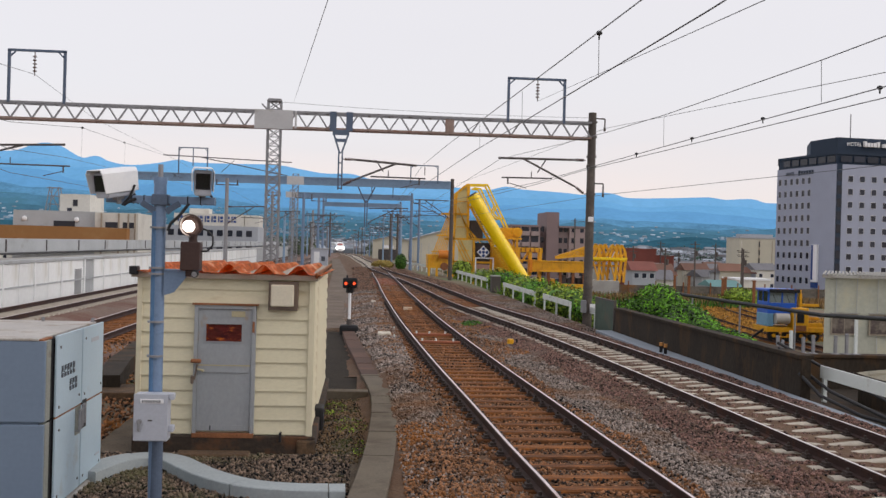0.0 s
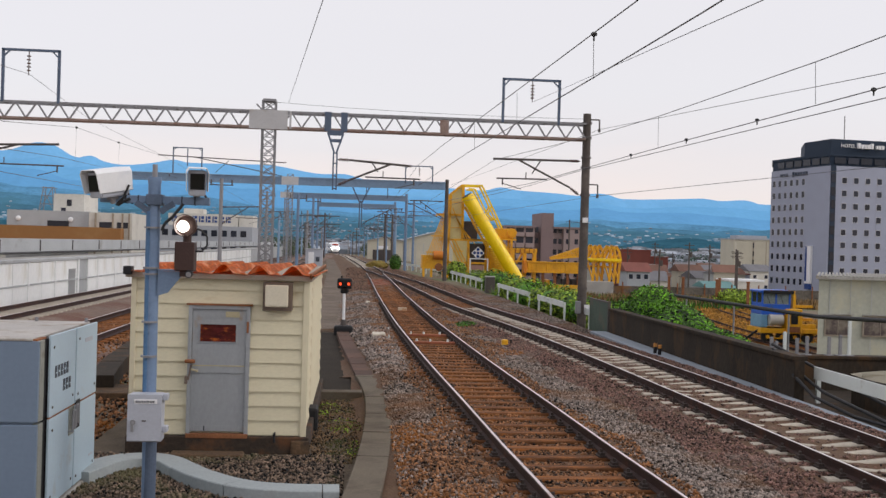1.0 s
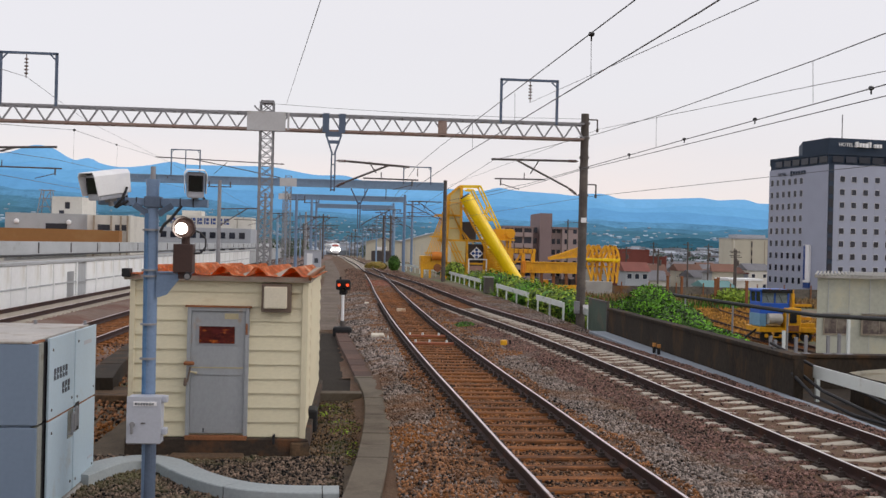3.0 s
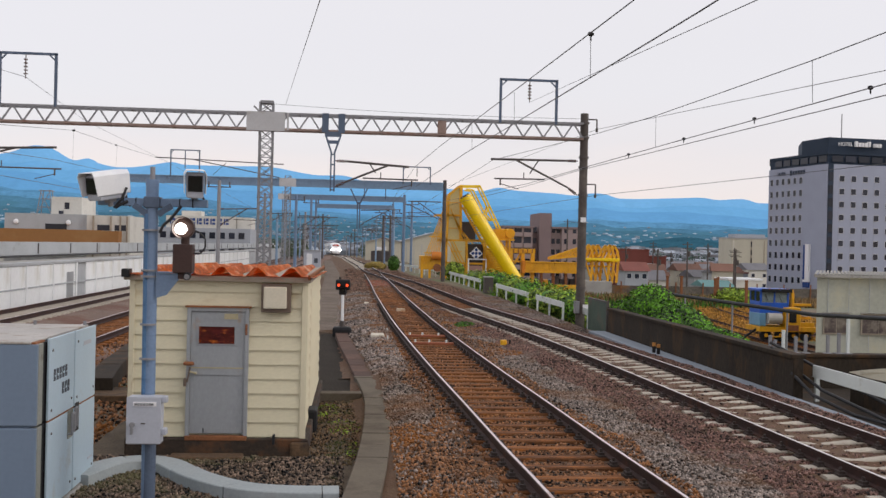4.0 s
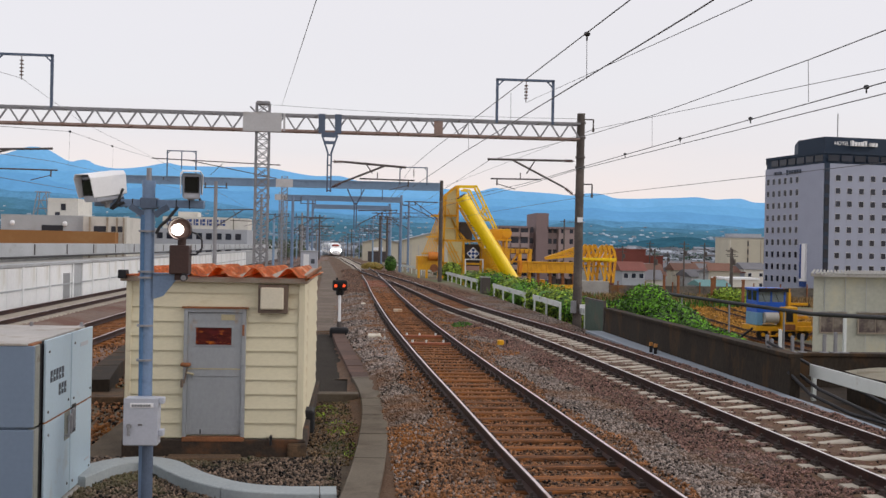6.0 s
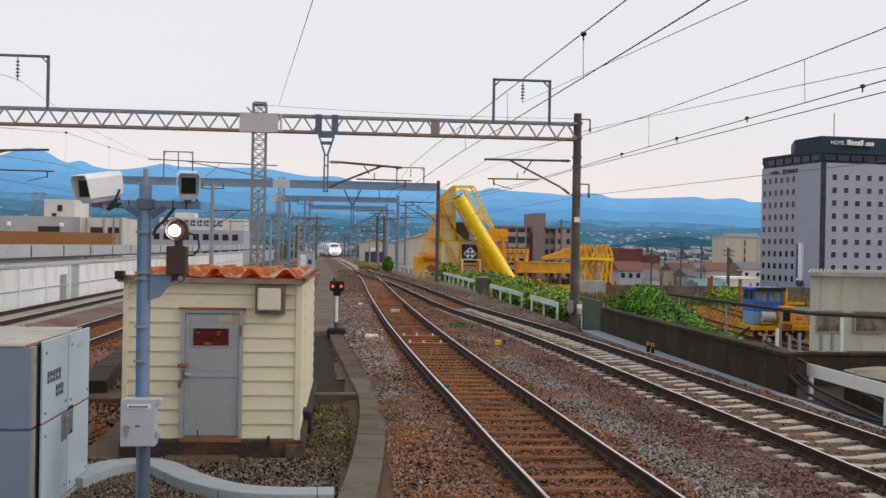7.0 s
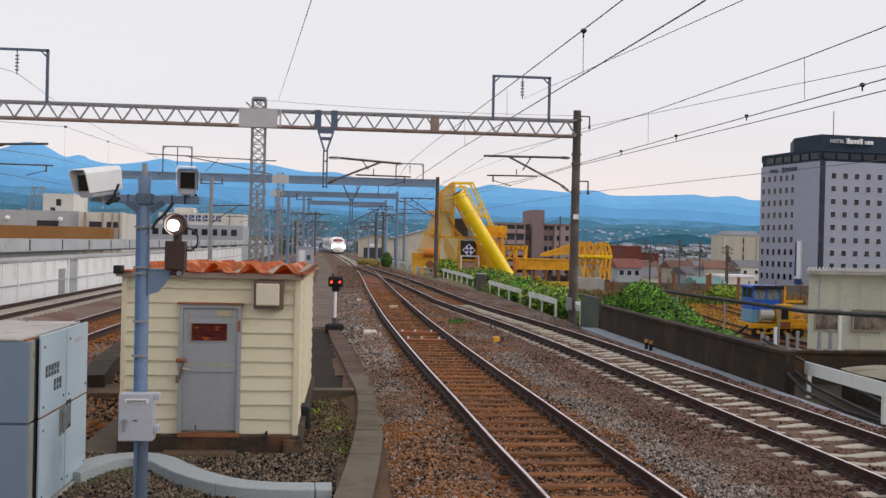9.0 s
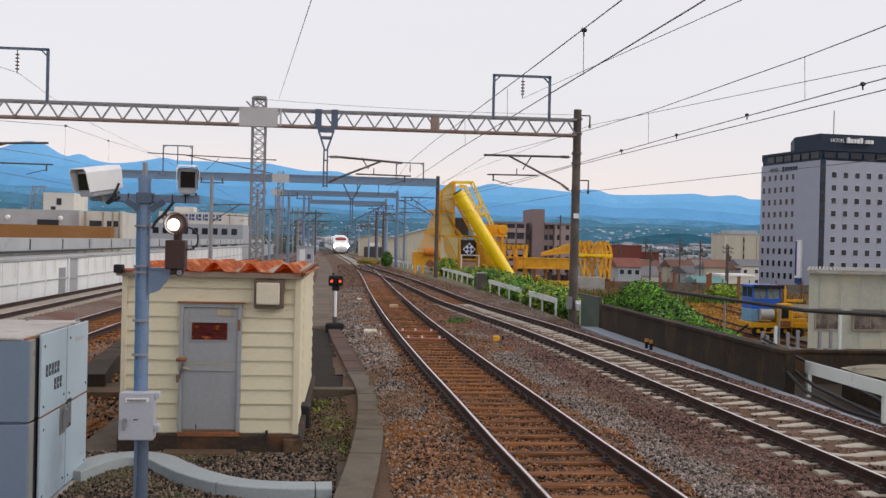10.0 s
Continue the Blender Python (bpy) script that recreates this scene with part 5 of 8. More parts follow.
bush("weeds", [(-0.15, 17.6, -0.42, 0.3, 0.7, 0.08), (-0.45, 19.3, -0.42, 0.25, 0.7, 0.10), (0.05, 15.7, -0.43, 0.12, 0.6, 0.06)], 700, 0.022, M_LEAF_O, "small green weeds in the soil beside the hut", "weeds", seed=45)

# ---- guard fence ----
def fence(y0, y1, x0=9.28, x1=9.28, z=-0.5, n=None, h=0.86):
    f = thing("guard_fence", (x0, y0, z), "white steel guard fence along the bank", "guard rail", "guard fences")
    n = n or max(2, round((y1 - y0) / 3.6))
    bm = sweep(B(), [(0, 0, h - 0.26), (x1 - x0, y1 - y0, h - 0.26)], [(-0.06, 0), (-0.02, 0), (0.02, 0.06), (-0.02, 0.13), (0.02, 0.2), (-0.02, 0.26), (-0.06, 0.26)])
    part("rail", bm, M_GUARD, f, "white corrugated rail")
    post = mesh_of("post", box(B(), -0.045, -0.045, 0, 0.045, 0.045, h - 0.03, 0.008), M_GUARD)
    for i in range(n + 1):
        share("post", post, f, ((x1 - x0) * i / n + 0.04, (y1 - y0) * i / n, 0))


for a, b in ((40.5, 42.5), (45.5, 52.0), (55.0, 67.0)):
    fence(a, b)
fence(76, 103, 9.25, 8.85)
fence(105, 143, 8.8, 4.9)
fence(14.8, 21.2, 9.75, 9.82, -0.42, 2, 0.78)
pb = thing("relay_box", (9.3, 71.5, -0.5), "small dark grey trackside box", "equipment box")
part("body", box(B(), -0.3, -0.5, 0, 0.3, 0.5, 1.1, 0.03), M_POLE, pb)
part("lid", box(B(), -0.34, -0.54, 1.1, 0.34, 0.54, 1.16, 0.02), M_CONC, pb)
gp = thing("green_panel", (9.3, 37.4, -0.5), "dark green weathered steel fence panel", "fence panel")
part("sheet", box(B(), 0, 0, -0.2, 0.05, 3.1, 1.25, 0.01), mat("dark_green_paint", (0.05, 0.085, 0.06), 0.6, var=0.4, stain=(0.10, 0.09, 0.06)), gp)
part("frame", box(B(), -0.03, -0.05, -0.3, 0.08, 0.02, 1.33, 0.01), M_DARKMETAL, gp)
part("frame", box(B(), -0.02, 0.02, 1.25, 0.07, 3.1, 1.31, 0.01), M_DARKMETAL, gp)
for dy in (0.0, 0.45):
    mp_ = thing("marker_post", (8.82, 29.7 - dy, -0.42), "short dark marker post with an orange cap", "marker post", "marker posts")
    part("shaft", rod(B(), (0, 0, 0), (0, 0, 0.33), 0.05, 10), M_BLACK, mp_)
    part("cap", rod(B(), (0, 0, 0.33), (0, 0, 0.43), 0.055, 10), mat("orange_cap", (0.5, 0.22, 0.05), 0.6), mp_)

# ---- wall end, hoses and rubbish by the parapet ----
w2 = thing("wall_return", (9.5, 24.2, -0.5), "dark retaining wall along the yard edge", "wall", kind="structure")
part("wall_core", box(B(), 0.0, 0, -2.2, 26, 0.3, 0.72, 0.02), M_CONC_D, w2)
part("coping", box(B(), 0.0, -0.05, 0.72, 26, 0.35, 0.80, 0.012), M_CONC_D, w2)
sl = new("slab_by_wall", mesh_of("slab_by_wall", box(B(), 9.55, 12, -0.62, 14, 24.1, -0.52, 0.02), M_CONC_D))
tagged(sl, "dark concrete apron beyond the guard rail", "apron", kind="structure")
for i, pts in enumerate(([(9.3, 22.3, 0.62), (9.45, 21.7, 0.3), (9.7, 20.6, -0.1), (10.1, 18.6, -0.42)], [(9.4, 22.6, 0.7), (9.9, 21.8, 0.35), (10.3, 20.5, 0.0), (10.7, 18.6, -0.4)], [(9.25, 21.1, 0.2), (9.5, 20.6, -0.2), (9.9, 19.6, -0.45), (10.3, 17, -0.46)])):
    wire("hose", [pts], 0.038, M_CABLE, "thick black hose hanging over the wall end", "hose")
tp = thing("covered_stack", (11.45, 19.9, -0.66), "stack under a cream tarpaulin with grey side boards", "covered stack")
bm = B()
rows = []
for j in range(9):
    y = -2.4 + 4.4 * j / 8
    rows.append([bm.verts.new((-0.55 + 2.6 * i / 10, y, 0.80 + 0.10 * math.sin(i * 0.5) - 0.12 * (j / 8 - 0.5) ** 2 - 0.5 * max(0, i - 7) / 3 + 0.05 * noise.noise((i * 0.6, j * 0.7, 0)))) for i in range(11)])
for a, b in zip(rows, rows[1:]):
    for i in range(10):
        bm.faces.new((a[i], a[i + 1], b[i + 1], b[i]))
bmesh.ops.solidify(bm, geom=bm.faces[:], thickness=0.02)
part("tarpaulin", bm, mat("cream_tarpaulin", (0.50, 0.46, 0.36), 0.75, var=0.15, stain=(0.35, 0.31, 0.22)), tp, "cream tarpaulin", smooth=True)
part("side_board", box(B(), -0.5, -2.45, 0.0, 2.3, -2.38, 0.72, 0.01), M_POLE, tp, "grey side board")
part("board", bar(B(), (-0.85, -1.9, 0.58), (-0.2, -2.5, 0.50), 0.22, 0.04), M_RUST, tp, "broken orange-brown board")
part("board", bar(B(), (-0.7, -2.1, 0.45), (0.1, -2.6, 0.30), 0.12, 0.05), M_POLE, tp)
part("support", box(B(), -0.6, -2.0, 0, 2.2, 1.8, 0.75), M_CONC_D, tp)

pipe = thing("pipe_run", (13.89, 45.00, 0.82), "long black pipe run on slim steel posts", "pipe")
p0, p1, p2 = Vector((13.89, 45.00, 0.82)), Vector((16.56, 36.00, 0.54)), Vector((17.20, 31.00, 0.73))
bm = B()
rod(bm, (0, 0, 0), p1 - p0, 0.075, 12)
rod(bm, p1 - p0, p2 - p0, 0.075, 12)
part("pipe", bm, M_CABLE, pipe)
for k, f in enumerate((0.15, 0.5, 0.85)):
    q = p0.lerp(p1, f) - p0
    g0 = land(*(p0 + q).xy) - p0.z
    part("post", rod(B(), (q.x, q.y, g0), q, 0.04, 8), M_STEEL, pipe)
for spot, top, mt in (((10.10, 24.30, 0.44), 0.42, M_STEEL), ((10.22, 24.30, 0.40), 0.32, M_STEEL), ((10.43, 24.30, 0.34), 0.55, M_GUARD), ((10.74, 24.30, 0.29), 0.40, M_STEEL), ((10.99, 24.30, 0.21), 0.45, M_STEEL), ((11.55, 24.30, 0.16), 0.45, M_STEEL), ((11.83, 24.30, 0.15), 0.5, M_STEEL), ((12.06, 24.30, 0.11), 0.85, M_GUARD)):
    x, y, z = spot
    ps = thing("steel_post", (x, y, 0.3), "grey steel post on the retaining wall", "post", "steel posts")
    part("shaft", box(B(), -0.035, -0.035, 0, 0.035, 0.035, top, 0.006), mt, ps)
    part("foot_plate", box(B(), -0.09, -0.09, 0, 0.09, 0.09, 0.02), M_STEEL, ps)

# ---- workshop ----
def window(parent, x, z, w, h, y=0.0, bars_=1, name="window", mt=None):
    wd = part(name, box(B(), x - 0.05, y - 0.04, z - 0.05, x + w + 0.05, y + 0.03, z + h + 0.05, 0.0), M_FRAMEW, parent)
    for i in range(bars_ + 1):
        a = x + w * i / (bars_ + 1)
        part("pane", box(B(), a + 0.02, y - 0.055, z + 0.02, a + w / (bars_ + 1) - 0.02, y - 0.042, z + h - 0.02), mt or M_PANE, wd)
    return wd


M_DULLPANE = mat("dull_reflecting_pane", (0.17, 0.145, 0.12), 0.25, var=0.6, scale=1.2, fine=5, bump=0, stain=(0.08, 0.06, 0.06), stain_scale=1.5, stain_at=0.5)


def workshop():
    b = thing("workshop", (22.35, 48.3, -2.75), "pale grey-cream corrugated workshop with sliding windows", "workshop")
    wbm = B()
    foot = ((0, 0), (15, 0.5), (19.5, 9), (4.6, 9.2))
    lo, hi = [[wbm.verts.new((u, v, z)) for u, v in foot] for z in (0, 4.45)]
    for j in range(4):
        wbm.faces.new((lo[j], lo[(j + 1) % 4], hi[(j + 1) % 4], hi[j]))
    wbm.faces.new(hi)
    part("wall", wbm, mat("grey_cream_cladding", (0.42, 0.43, 0.36), 0.6, var=0.14, scale=0.5, fine=6, stain=(0.52, 0.49, 0.34), stain_scale=0.3, stain_at=0.55), b)
    bm = B()
    for i in range(78):
        bar(bm, (-0.25 + i * 0.2, -0.35, 4.52), (4.3 + i * 0.2, 9.2, 4.55), 0.10, 0.05)
    part("roof_rib", bm, M_CONC, b)
    part("gutter", box(B(), -0.3, -0.36, 4.38, 15.2, -0.3, 4.5), M_CONC, b)
    for x, w in ((0.38, 1.25), (2.30, 1.7), (4.8, 1.7)):
        wd = window(b, x, 1.67, w, 0.92, 0.0, 1, mt=M_DULLPANE)
        wd.data.materials[0] = M_FASCIA
        part("hood", box(B(), x - 0.1, -0.14, 2.66, x + w + 0.1, 0, 2.70), M_CONC, b)
    for k in range(14):
        part("cladding_seam", box(B(), 0.55 + k * 1.05, -0.018, 0.0, 0.575 + k * 1.05, 0.0, 4.36), M_COPING, b)
    part("skirting", box(B(), -0.02, -0.03, 0, 15, 0, 0.35), M_CONC, b)


workshop()


# ---- blue shunting machine ----
M_BLUE = mat("bright_blue_paint", (0.015, 0.11, 0.58), 0.4, var=0.15, stain=(0.05, 0.10, 0.25), stain_scale=1.0, coat=0.2)
M_LBLUE = mat("faded_light_blue_paint", (0.16, 0.34, 0.52), 0.5, var=0.15)
def shunter():
    s = thing("track_machine", (24.35, 60.2, -2.6), "small blue and yellow track maintenance vehicle", "rail vehicle")
    W, D = 1.80, 1.75
    part("frame", box(B(), -0.05, -0.1, 0.62, 3.5, 2.2, 0.92, 0.03), M_AMBER, s, "yellow underframe")
    part("lower_panel", box(B(), 0.0, 0.06, 0.95, 0.40, D, 1.72, 0.03), M_LBLUE, s, "faded light blue panel")
    part("cab_side", box(B(), 0.02, 0.06, 1.72, 0.10, D, 2.42, 0.02), M_BLUE, s, "blue cab side")
    part("cab_side", box(B(), W - 0.08, 0.06, 0.95, W, D, 2.38, 0.02), M_BLUE, s)
    part("cab_front", box(B(), 0.10, 0.06, 1.72, W - 0.08, 0.14, 2.36, 0.02), M_BLUE, s, "blue cab front")
    part("cab_back", box(B(), 0.10, D - 0.08, 0.95, W - 0.08, D, 3.02, 0.02), M_BLUE, s)
    for x, y in ((0.02, 0.06), (0.86, 0.06), (W - 0.1, 0.06), (0.02, D - 0.10), (0.02, 0.85)):
        part("window_post", box(B(), x, y, 2.36, x + 0.10, y + 0.09, 3.04, 0.01), M_BLUE, s)
    glass = mat("pale_cab_glass", (0.24, 0.29, 0.30), 0.08, var=0.5, scale=2.5, bump=0)
    for x in (0.13, 0.97):
        part("window", box(B(), x, 0.09, 2.37, x + 0.72, 0.12, 3.02), glass, s, "pale cab glass")
        part("wiper", bar(B(), (x + 0.4, 0.05, 2.38), (x + 0.2, 0.05, 2.85), 0.02), M_BLACK, s)
    for y in (0.16, 0.95):
        part("window", box(B(), 0.05, y, 2.43, 0.08, y + 0.66, 3.02), M_PANE, s, "dark side window")
    part("roof", box(B(), -0.08, -0.05, 3.04, W + 0.1, D + 0.1, 3.20, 0.05), M_BLUE, s, "blue cab roof")
    part("visor", box(B(), 0.05, -0.16, 2.98, W + 0.12, -0.05, 3.20, 0.02), M_BLACK, s, "black visor strip")
    for x in (0.5, 1.1, 1.6):
        part("marker_lamp", ball(B(), (x, -0.16, 3.2), 0.05, (1, 1, 1), 1), M_RUST, s)
    part("tank", rod(B(), (0.45, -0.02, 1.42), (1.28, -0.02, 1.42), 0.33, 18), mat("rusty_white_tank", (0.46, 0.44, 0.41), 0.6, stain=(0.35, 0.22, 0.12)), s, "rusty white tank")
    eb = part("engine_box", box(B(), 1.45, -0.25, 0.62, 2.45, 0.55, 2.10, 0.06), M_AMBER, s, "yellow engine housing")
    part("grille", box(B(), 1.72, -0.28, 1.20, 2.15, -0.25, 1.86), M_BLACK, eb)
    part("hatch", box(B(), 1.6, -0.28, 0.70, 2.3, -0.25, 1.05, 0.01), M_RUST, eb)
    part("drawbar", bar(B(), (0.0, 0.5, 0.75), (-0.85, 0.5, 0.15), 0.12), M_BLACK, s)
    part("crane_post", box(B(), 2.25, 0.7, 0.92, 2.42, 0.9, 2.95, 0.01), M_AMBER, s, "yellow crane post")
    for z in (2.15, 1.35):
        part("crane_arm", box(B(), 2.4, 0.7, z, 3.5, 0.86, z + 0.16, 0.01), M_AMBER, s)
    part("side_plate", box(B(), 2.5, 0.0, 0.5, 3.4, 0.1, 1.2, 0.02), M_AMBER, s)
    part("step", box(B(), 0.5, -0.2, 0.30, 1.2, 0.1, 0.36), M_AMBER, s)
    for x in (0.4, 1.3, 2.1, 2.9):
        wl_ = part("wheel", rod(B(), (x, 0.0, 0.40), (x, 0.15, 0.40), 0.36, 18), M_BLACK, s)
        part("hub", rod(B(), (x, -0.03, 0.40), (x, 0.0, 0.40), 0.12, 12), M_AMBER, wl_)
    part("beacon", rod(B(), (2.33, 0.8, 2.95), (2.33, 0.8, 3.15), 0.07, 10), M_AMBER, s)


shunter()
YARD = [(30, 24.5), (50, 25.2), (64, 25.6), (80, 27.2), (95, 29.6), (127, 39), (150, 48)]
yt = thing("yard_track", (0, 0, 0), "rusty yard track in dry grass", "railway track", "railway tracks", "structure")
for table_off in (0.0, 5.2):
    for off in (-0.75, 0.75):
        part("rail", sweep(B(), [(x + table_off, y, -2.45) for x, y, z in line(YARD, 26, 140, 3, off)], RAIL_WEB), M_RAIL, yt)
bm = B()
for i in range(170):
    y = 26 + i * 0.66
    for table_off in (0.0, 5.2):
        x = curve_x(YARD, y) + table_off
        box(bm, x - 1.2, y, -2.72, x + 1.2, y + 0.22, -2.6)
part("sleepers", bm, M_WOOD, yt)
tagged(yt.children[-1], kind="stuff")
# dark raised rail bank in the yard, dry grass
bk = new("yard_bank", mesh_of("yard_bank", sweep(B(), [(39.84, 134.00, -3.51), (42.59, 122.00, -3.25), (44.30, 112.00, -3.18), (46.00, 100.00, -3.23)], [(-1.2, -2.0), (1.2, -2.0), (0.6, 0.25), (-0.6, 0.25)]), mat("dark_red_brown_bank", (0.085, 0.05, 0.035), 0.9, var=0.4)))
tagged(bk, "dark red-brown embankment with a rusty rail", "embankment", kind="structure")


def grass(name, n, x0, x1, y0, y1, hmin, hmax, material, label, seed, w=0.05, zf=None):
    rng = np.random.default_rng(seed)
    x, y = rng.uniform(x0, x1, n), rng.uniform(y0, y1, n)
    h, a = rng.uniform(hmin, hmax, n), rng.uniform(0, 6.28, n)
    z = np.array([(zf or land)(p, q) for p, q in zip(x, y)])
    dx, dy = np.cos(a) * w, np.sin(a) * w
    lean = rng.normal(0, 0.25, (2, n)) * h
    vs = np.stack((np.stack((x - dx, y - dy, z), 1), np.stack((x + dx, y + dy, z), 1), np.stack((x + lean[0], y + lean[1], z + h), 1)), 1).reshape(-1, 3)
    me = bpy.data.meshes.new(name)
    me.from_pydata(vs.tolist(), [], [(3 * i, 3 * i + 1, 3 * i + 2) for i in range(n)])
    me.materials.append(material)
    tagged(new(name, me), label, "grass", kind="stuff")


grass("dry_grass", 26000, 22, 38, 62, 104, 0.05, 0.20, M_DRY, "dry orange-yellow grass in the yard", 7, 0.10)
grass("grass", 9000, 9.6, 13.5, 40, 100, 0.3, 0.9, M_LEAF_O, "rank green grass on the bank side", 8, 0.06)
grass("grass", 5000, 14, 40, 95, 140, 0.3, 0.9, M_LEAF_D, "rough grass in the far yard", 9, 0.12)

grass("dry_grass", 9000, 20, 58, 100, 111.5, 0.3, 1.0, mat("dull_brown_weeds", (0.21, 0.14, 0.06), 0.9, var=0.6, scale=0.3, fine=3, island=1.2, stain=(0.26, 0.13, 0.04), stain_scale=0.2, stain_at=0.54), "dull brown and orange weeds along the yard fence", 15, 0.10)
grass("grass", 9000, 9.6, 11.0, 42.5, 100, 0.5, 1.35, M_LEAF_O, "tall rank grass behind the guard fence", 16, 0.04)
grass("grass", 5000, 9.5, 10.4, 42.5, 96, 0.4, 1.0, M_LEAF, "bright green tall weeds behind the guard fence", 17, 0.045)

# rusty posts along the far edge of the yard
random.seed(3)
for spot in ((33.95, 105.00, -2.83), (35.78, 100.00, -2.50), (40.37, 112.00, -1.86), (33.98, 110.00, -2.81), (37.42, 96.00, -2.51)):
    r = thing("rusty_post", (spot[0], spot[1], land(spot[0], spot[1])), "rusty orange steel post in the yard", "post", "yard posts")
    part("shaft", box(B(), -0.12, -0.12, 0, 0.12, 0.12, 2.6, 0.02), M_RUST, r)
    part("cap", box(B(), -0.14, -0.14, 2.6, 0.14, 0.14, 2.75, 0.02), M_RUST, r)
fz = thing("yard_fence", (20, 112, -2.9), "low grey mesh fence at the back of the yard", "fence")
part("panel", box(B(), 0, 0, 0, 40, 0.08, 1.75), mat("grey_brown_fence", (0.13, 0.115, 0.095), 0.95, var=0.6, scale=0.5, fine=4, stain=(0.22, 0.11, 0.045), stain_scale=0.35, stain_at=0.55), fz)
for i in range(12):
    part("post", box(B(), i * 3.1, -0.1, 0, i * 3.1 + 0.12, 0, 2.2), M_RUST, fz)

# ---- hotel ----
def face(parent, a, b, z0, z1, thick, material, name="wall"):
    """An upright wall between two plan points."""
    a, b = Vector((*a, 0)), Vector((*b, 0))
    d = (b - a)
    ob = part(name, box(B(), 0, 0, z0, d.length, thick, z1), material, parent)
    ob.matrix_basis = Matrix.Translation(a) @ Matrix.Rotation(math.atan2(d.y, d.x), 4, "Z")
    return ob, d.length


def hotel():
    L, C, R = Vector((100.30, 244.43, 23.36)), Vector((104.45, 222.00, 23.11)), Vector((119.04, 223.77, 23.67))
    at = Vector((C.x, C.y, -9.8))
    h = thing("hotel", at, "tall lilac-grey hotel block with dark top floors", "hotel")
    zt = C.z + 9.8
    l, r = (L - C).to_2d(), (R - C).to_2d() * 1.9
    back = Vector((-(r.y), r.x)).normalized() * 26
    away = L.to_2d().normalized() * 14
    bm = B()
    low = [bm.verts.new((p.x, p.y, 0)) for p in (l, Vector((0, 0)), r, r + back, l + away)]
    up = [bm.verts.new((p.x, p.y, zt)) for p in (l, Vector((0, 0)), r, r + back, l + away)]
    for i in range(5):
        bm.faces.new((low[i], low[(i + 1) % 5], up[(i + 1) % 5], up[i]))
    bm.faces.new(up)
    part("wall", bm, M_HOTEL, h)
    # dark set-back top floors
    def ring(scale, z0, z1, mt, name, lab=""):
        bm = B()
        c = (l + r + back) / 3
        pts = [c + (p - c) * scale for p in (l, Vector((0, 0)), r, r + back, l + away)]
        lo = [bm.verts.new((p.x, p.y, z0)) for p in pts]
        hi = [bm.verts.new((p.x, p.y, z1)) for p in pts]
        for i in range(5):
            bm.faces.new((lo[i], lo[(i + 1) % 5], hi[(i + 1) % 5], hi[i]))
        bm.faces.new(hi)
        bm.faces.new(lo)
        part(name, bm, mt, h, lab)
    ring(0.975, zt, zt + 2.2, M_HOTELD, "top_floor", "dark glazed top floor")
    ring(0.995, zt + 2.2, zt + 2.75, M_HOTELD, "eave")
    bm = B()
    l2 = l * 0.46
    pts = [l2 + (r * 0.02), r.normalized() * 0.5 + l.normalized() * 0.5, r * 0.98, r * 0.98 + back * 0.9, l2 + away * 0.9]
    lo, hi = [[bm.verts.new((p.x, p.y, z)) for p in pts] for z in (zt + 2.75, zt + 6.0)]
    for i in range(5):
        bm.faces.new((lo[i], lo[(i + 1) % 5], hi[(i + 1) % 5], hi[i]))
    bm.faces.new(hi)
    part("sign_storey", bm, M_HOTELD, h, "dark blue-grey sign storey")
    n_l, n_r = l.normalized(), r.normalized()
    def on_face(d, origin, s, z, w, hh, mt, name, out=0.05, parent=h):
        bm = box(B(), -w / 2, -out, -hh / 2, w / 2, 0.02, hh / 2)
        ob = part(name, bm, mt, parent)
        p = origin + d * s
        ang = math.atan2(d.y, d.x) if d is n_r else math.atan2(-d.y, -d.x)
        ob.matrix_basis = Matrix.Translation((p.x, p.y, z)) @ Matrix.Rotation(ang, 4, "Z")
        return ob
    o = Vector((0, 0))
    fl = 2.9
    for k in range(10):
        z = zt - 3.2 - k * fl
        for c in range(6):
            s = l.length * (0.94 - c * 0.103)
            on_face(n_l, o, s, z, 1.1, 1.55, M_FRAMEW, "window_frame", 0.04)
            on_face(n_l, o, s, z, 0.95, 1.4, M_PANE, "window", 0.08)
        for c in range(9):
            s = 3.7 + c * 2.92
            on_face(n_r, o, s, z, 1.3, 1.45, M_FRAMEW, "window_frame", 0.04)
            on_face(n_r, o, s, z, 1.12, 1.25, M_PANE, "window", 0.08)
    on_face(n_r, o, 0.9, zt / 2, 1.3, zt, M_HOTELD, "corner_strip", 0.1)
    for k in range(10):
        on_face(n_r, o, 0.9, zt - 2.8 - k * fl, 1.1, 1.9, M_PANE, "window", 0.14)
    for k in range(7):
        on_face(n_r, o, 2.5 + k * 3.3, zt + 1.2, 2.7, 1.3, M_PANE, "window", 0.05)
    for k in range(6):
        on_face(n_l, o, l.length * (0.08 + k * 0.15), zt + 1.2, l.length * 0.12, 1.4, M_PANE, "window", -0.35)
    on_face(n_l, o, l.length * 0.285, 10.6, 2.2, 8.6, M_SIGNW, "banner_sign", 0.5)
    on_face(n_l, o, l.length * 0.285, 5.6, 2.0, 1.2, M_TRAINB, "banner_band", 0.53)
    on_face(n_l, o, l.length * 0.315, 10.8, 0.7, 8.0, M_TRAINB, "banner_band", 0.53)
    # the roof sign: one plain word, then the name as plain strokes
    def word(text, d, s, z, size, mt, out):
        cu = bpy.data.curves.new("sign_word", "FONT")
        cu.body, cu.size, cu.extrude = text, size, 0.04
        cu.materials.append(mt)
        ob = new("sign_word", cu)
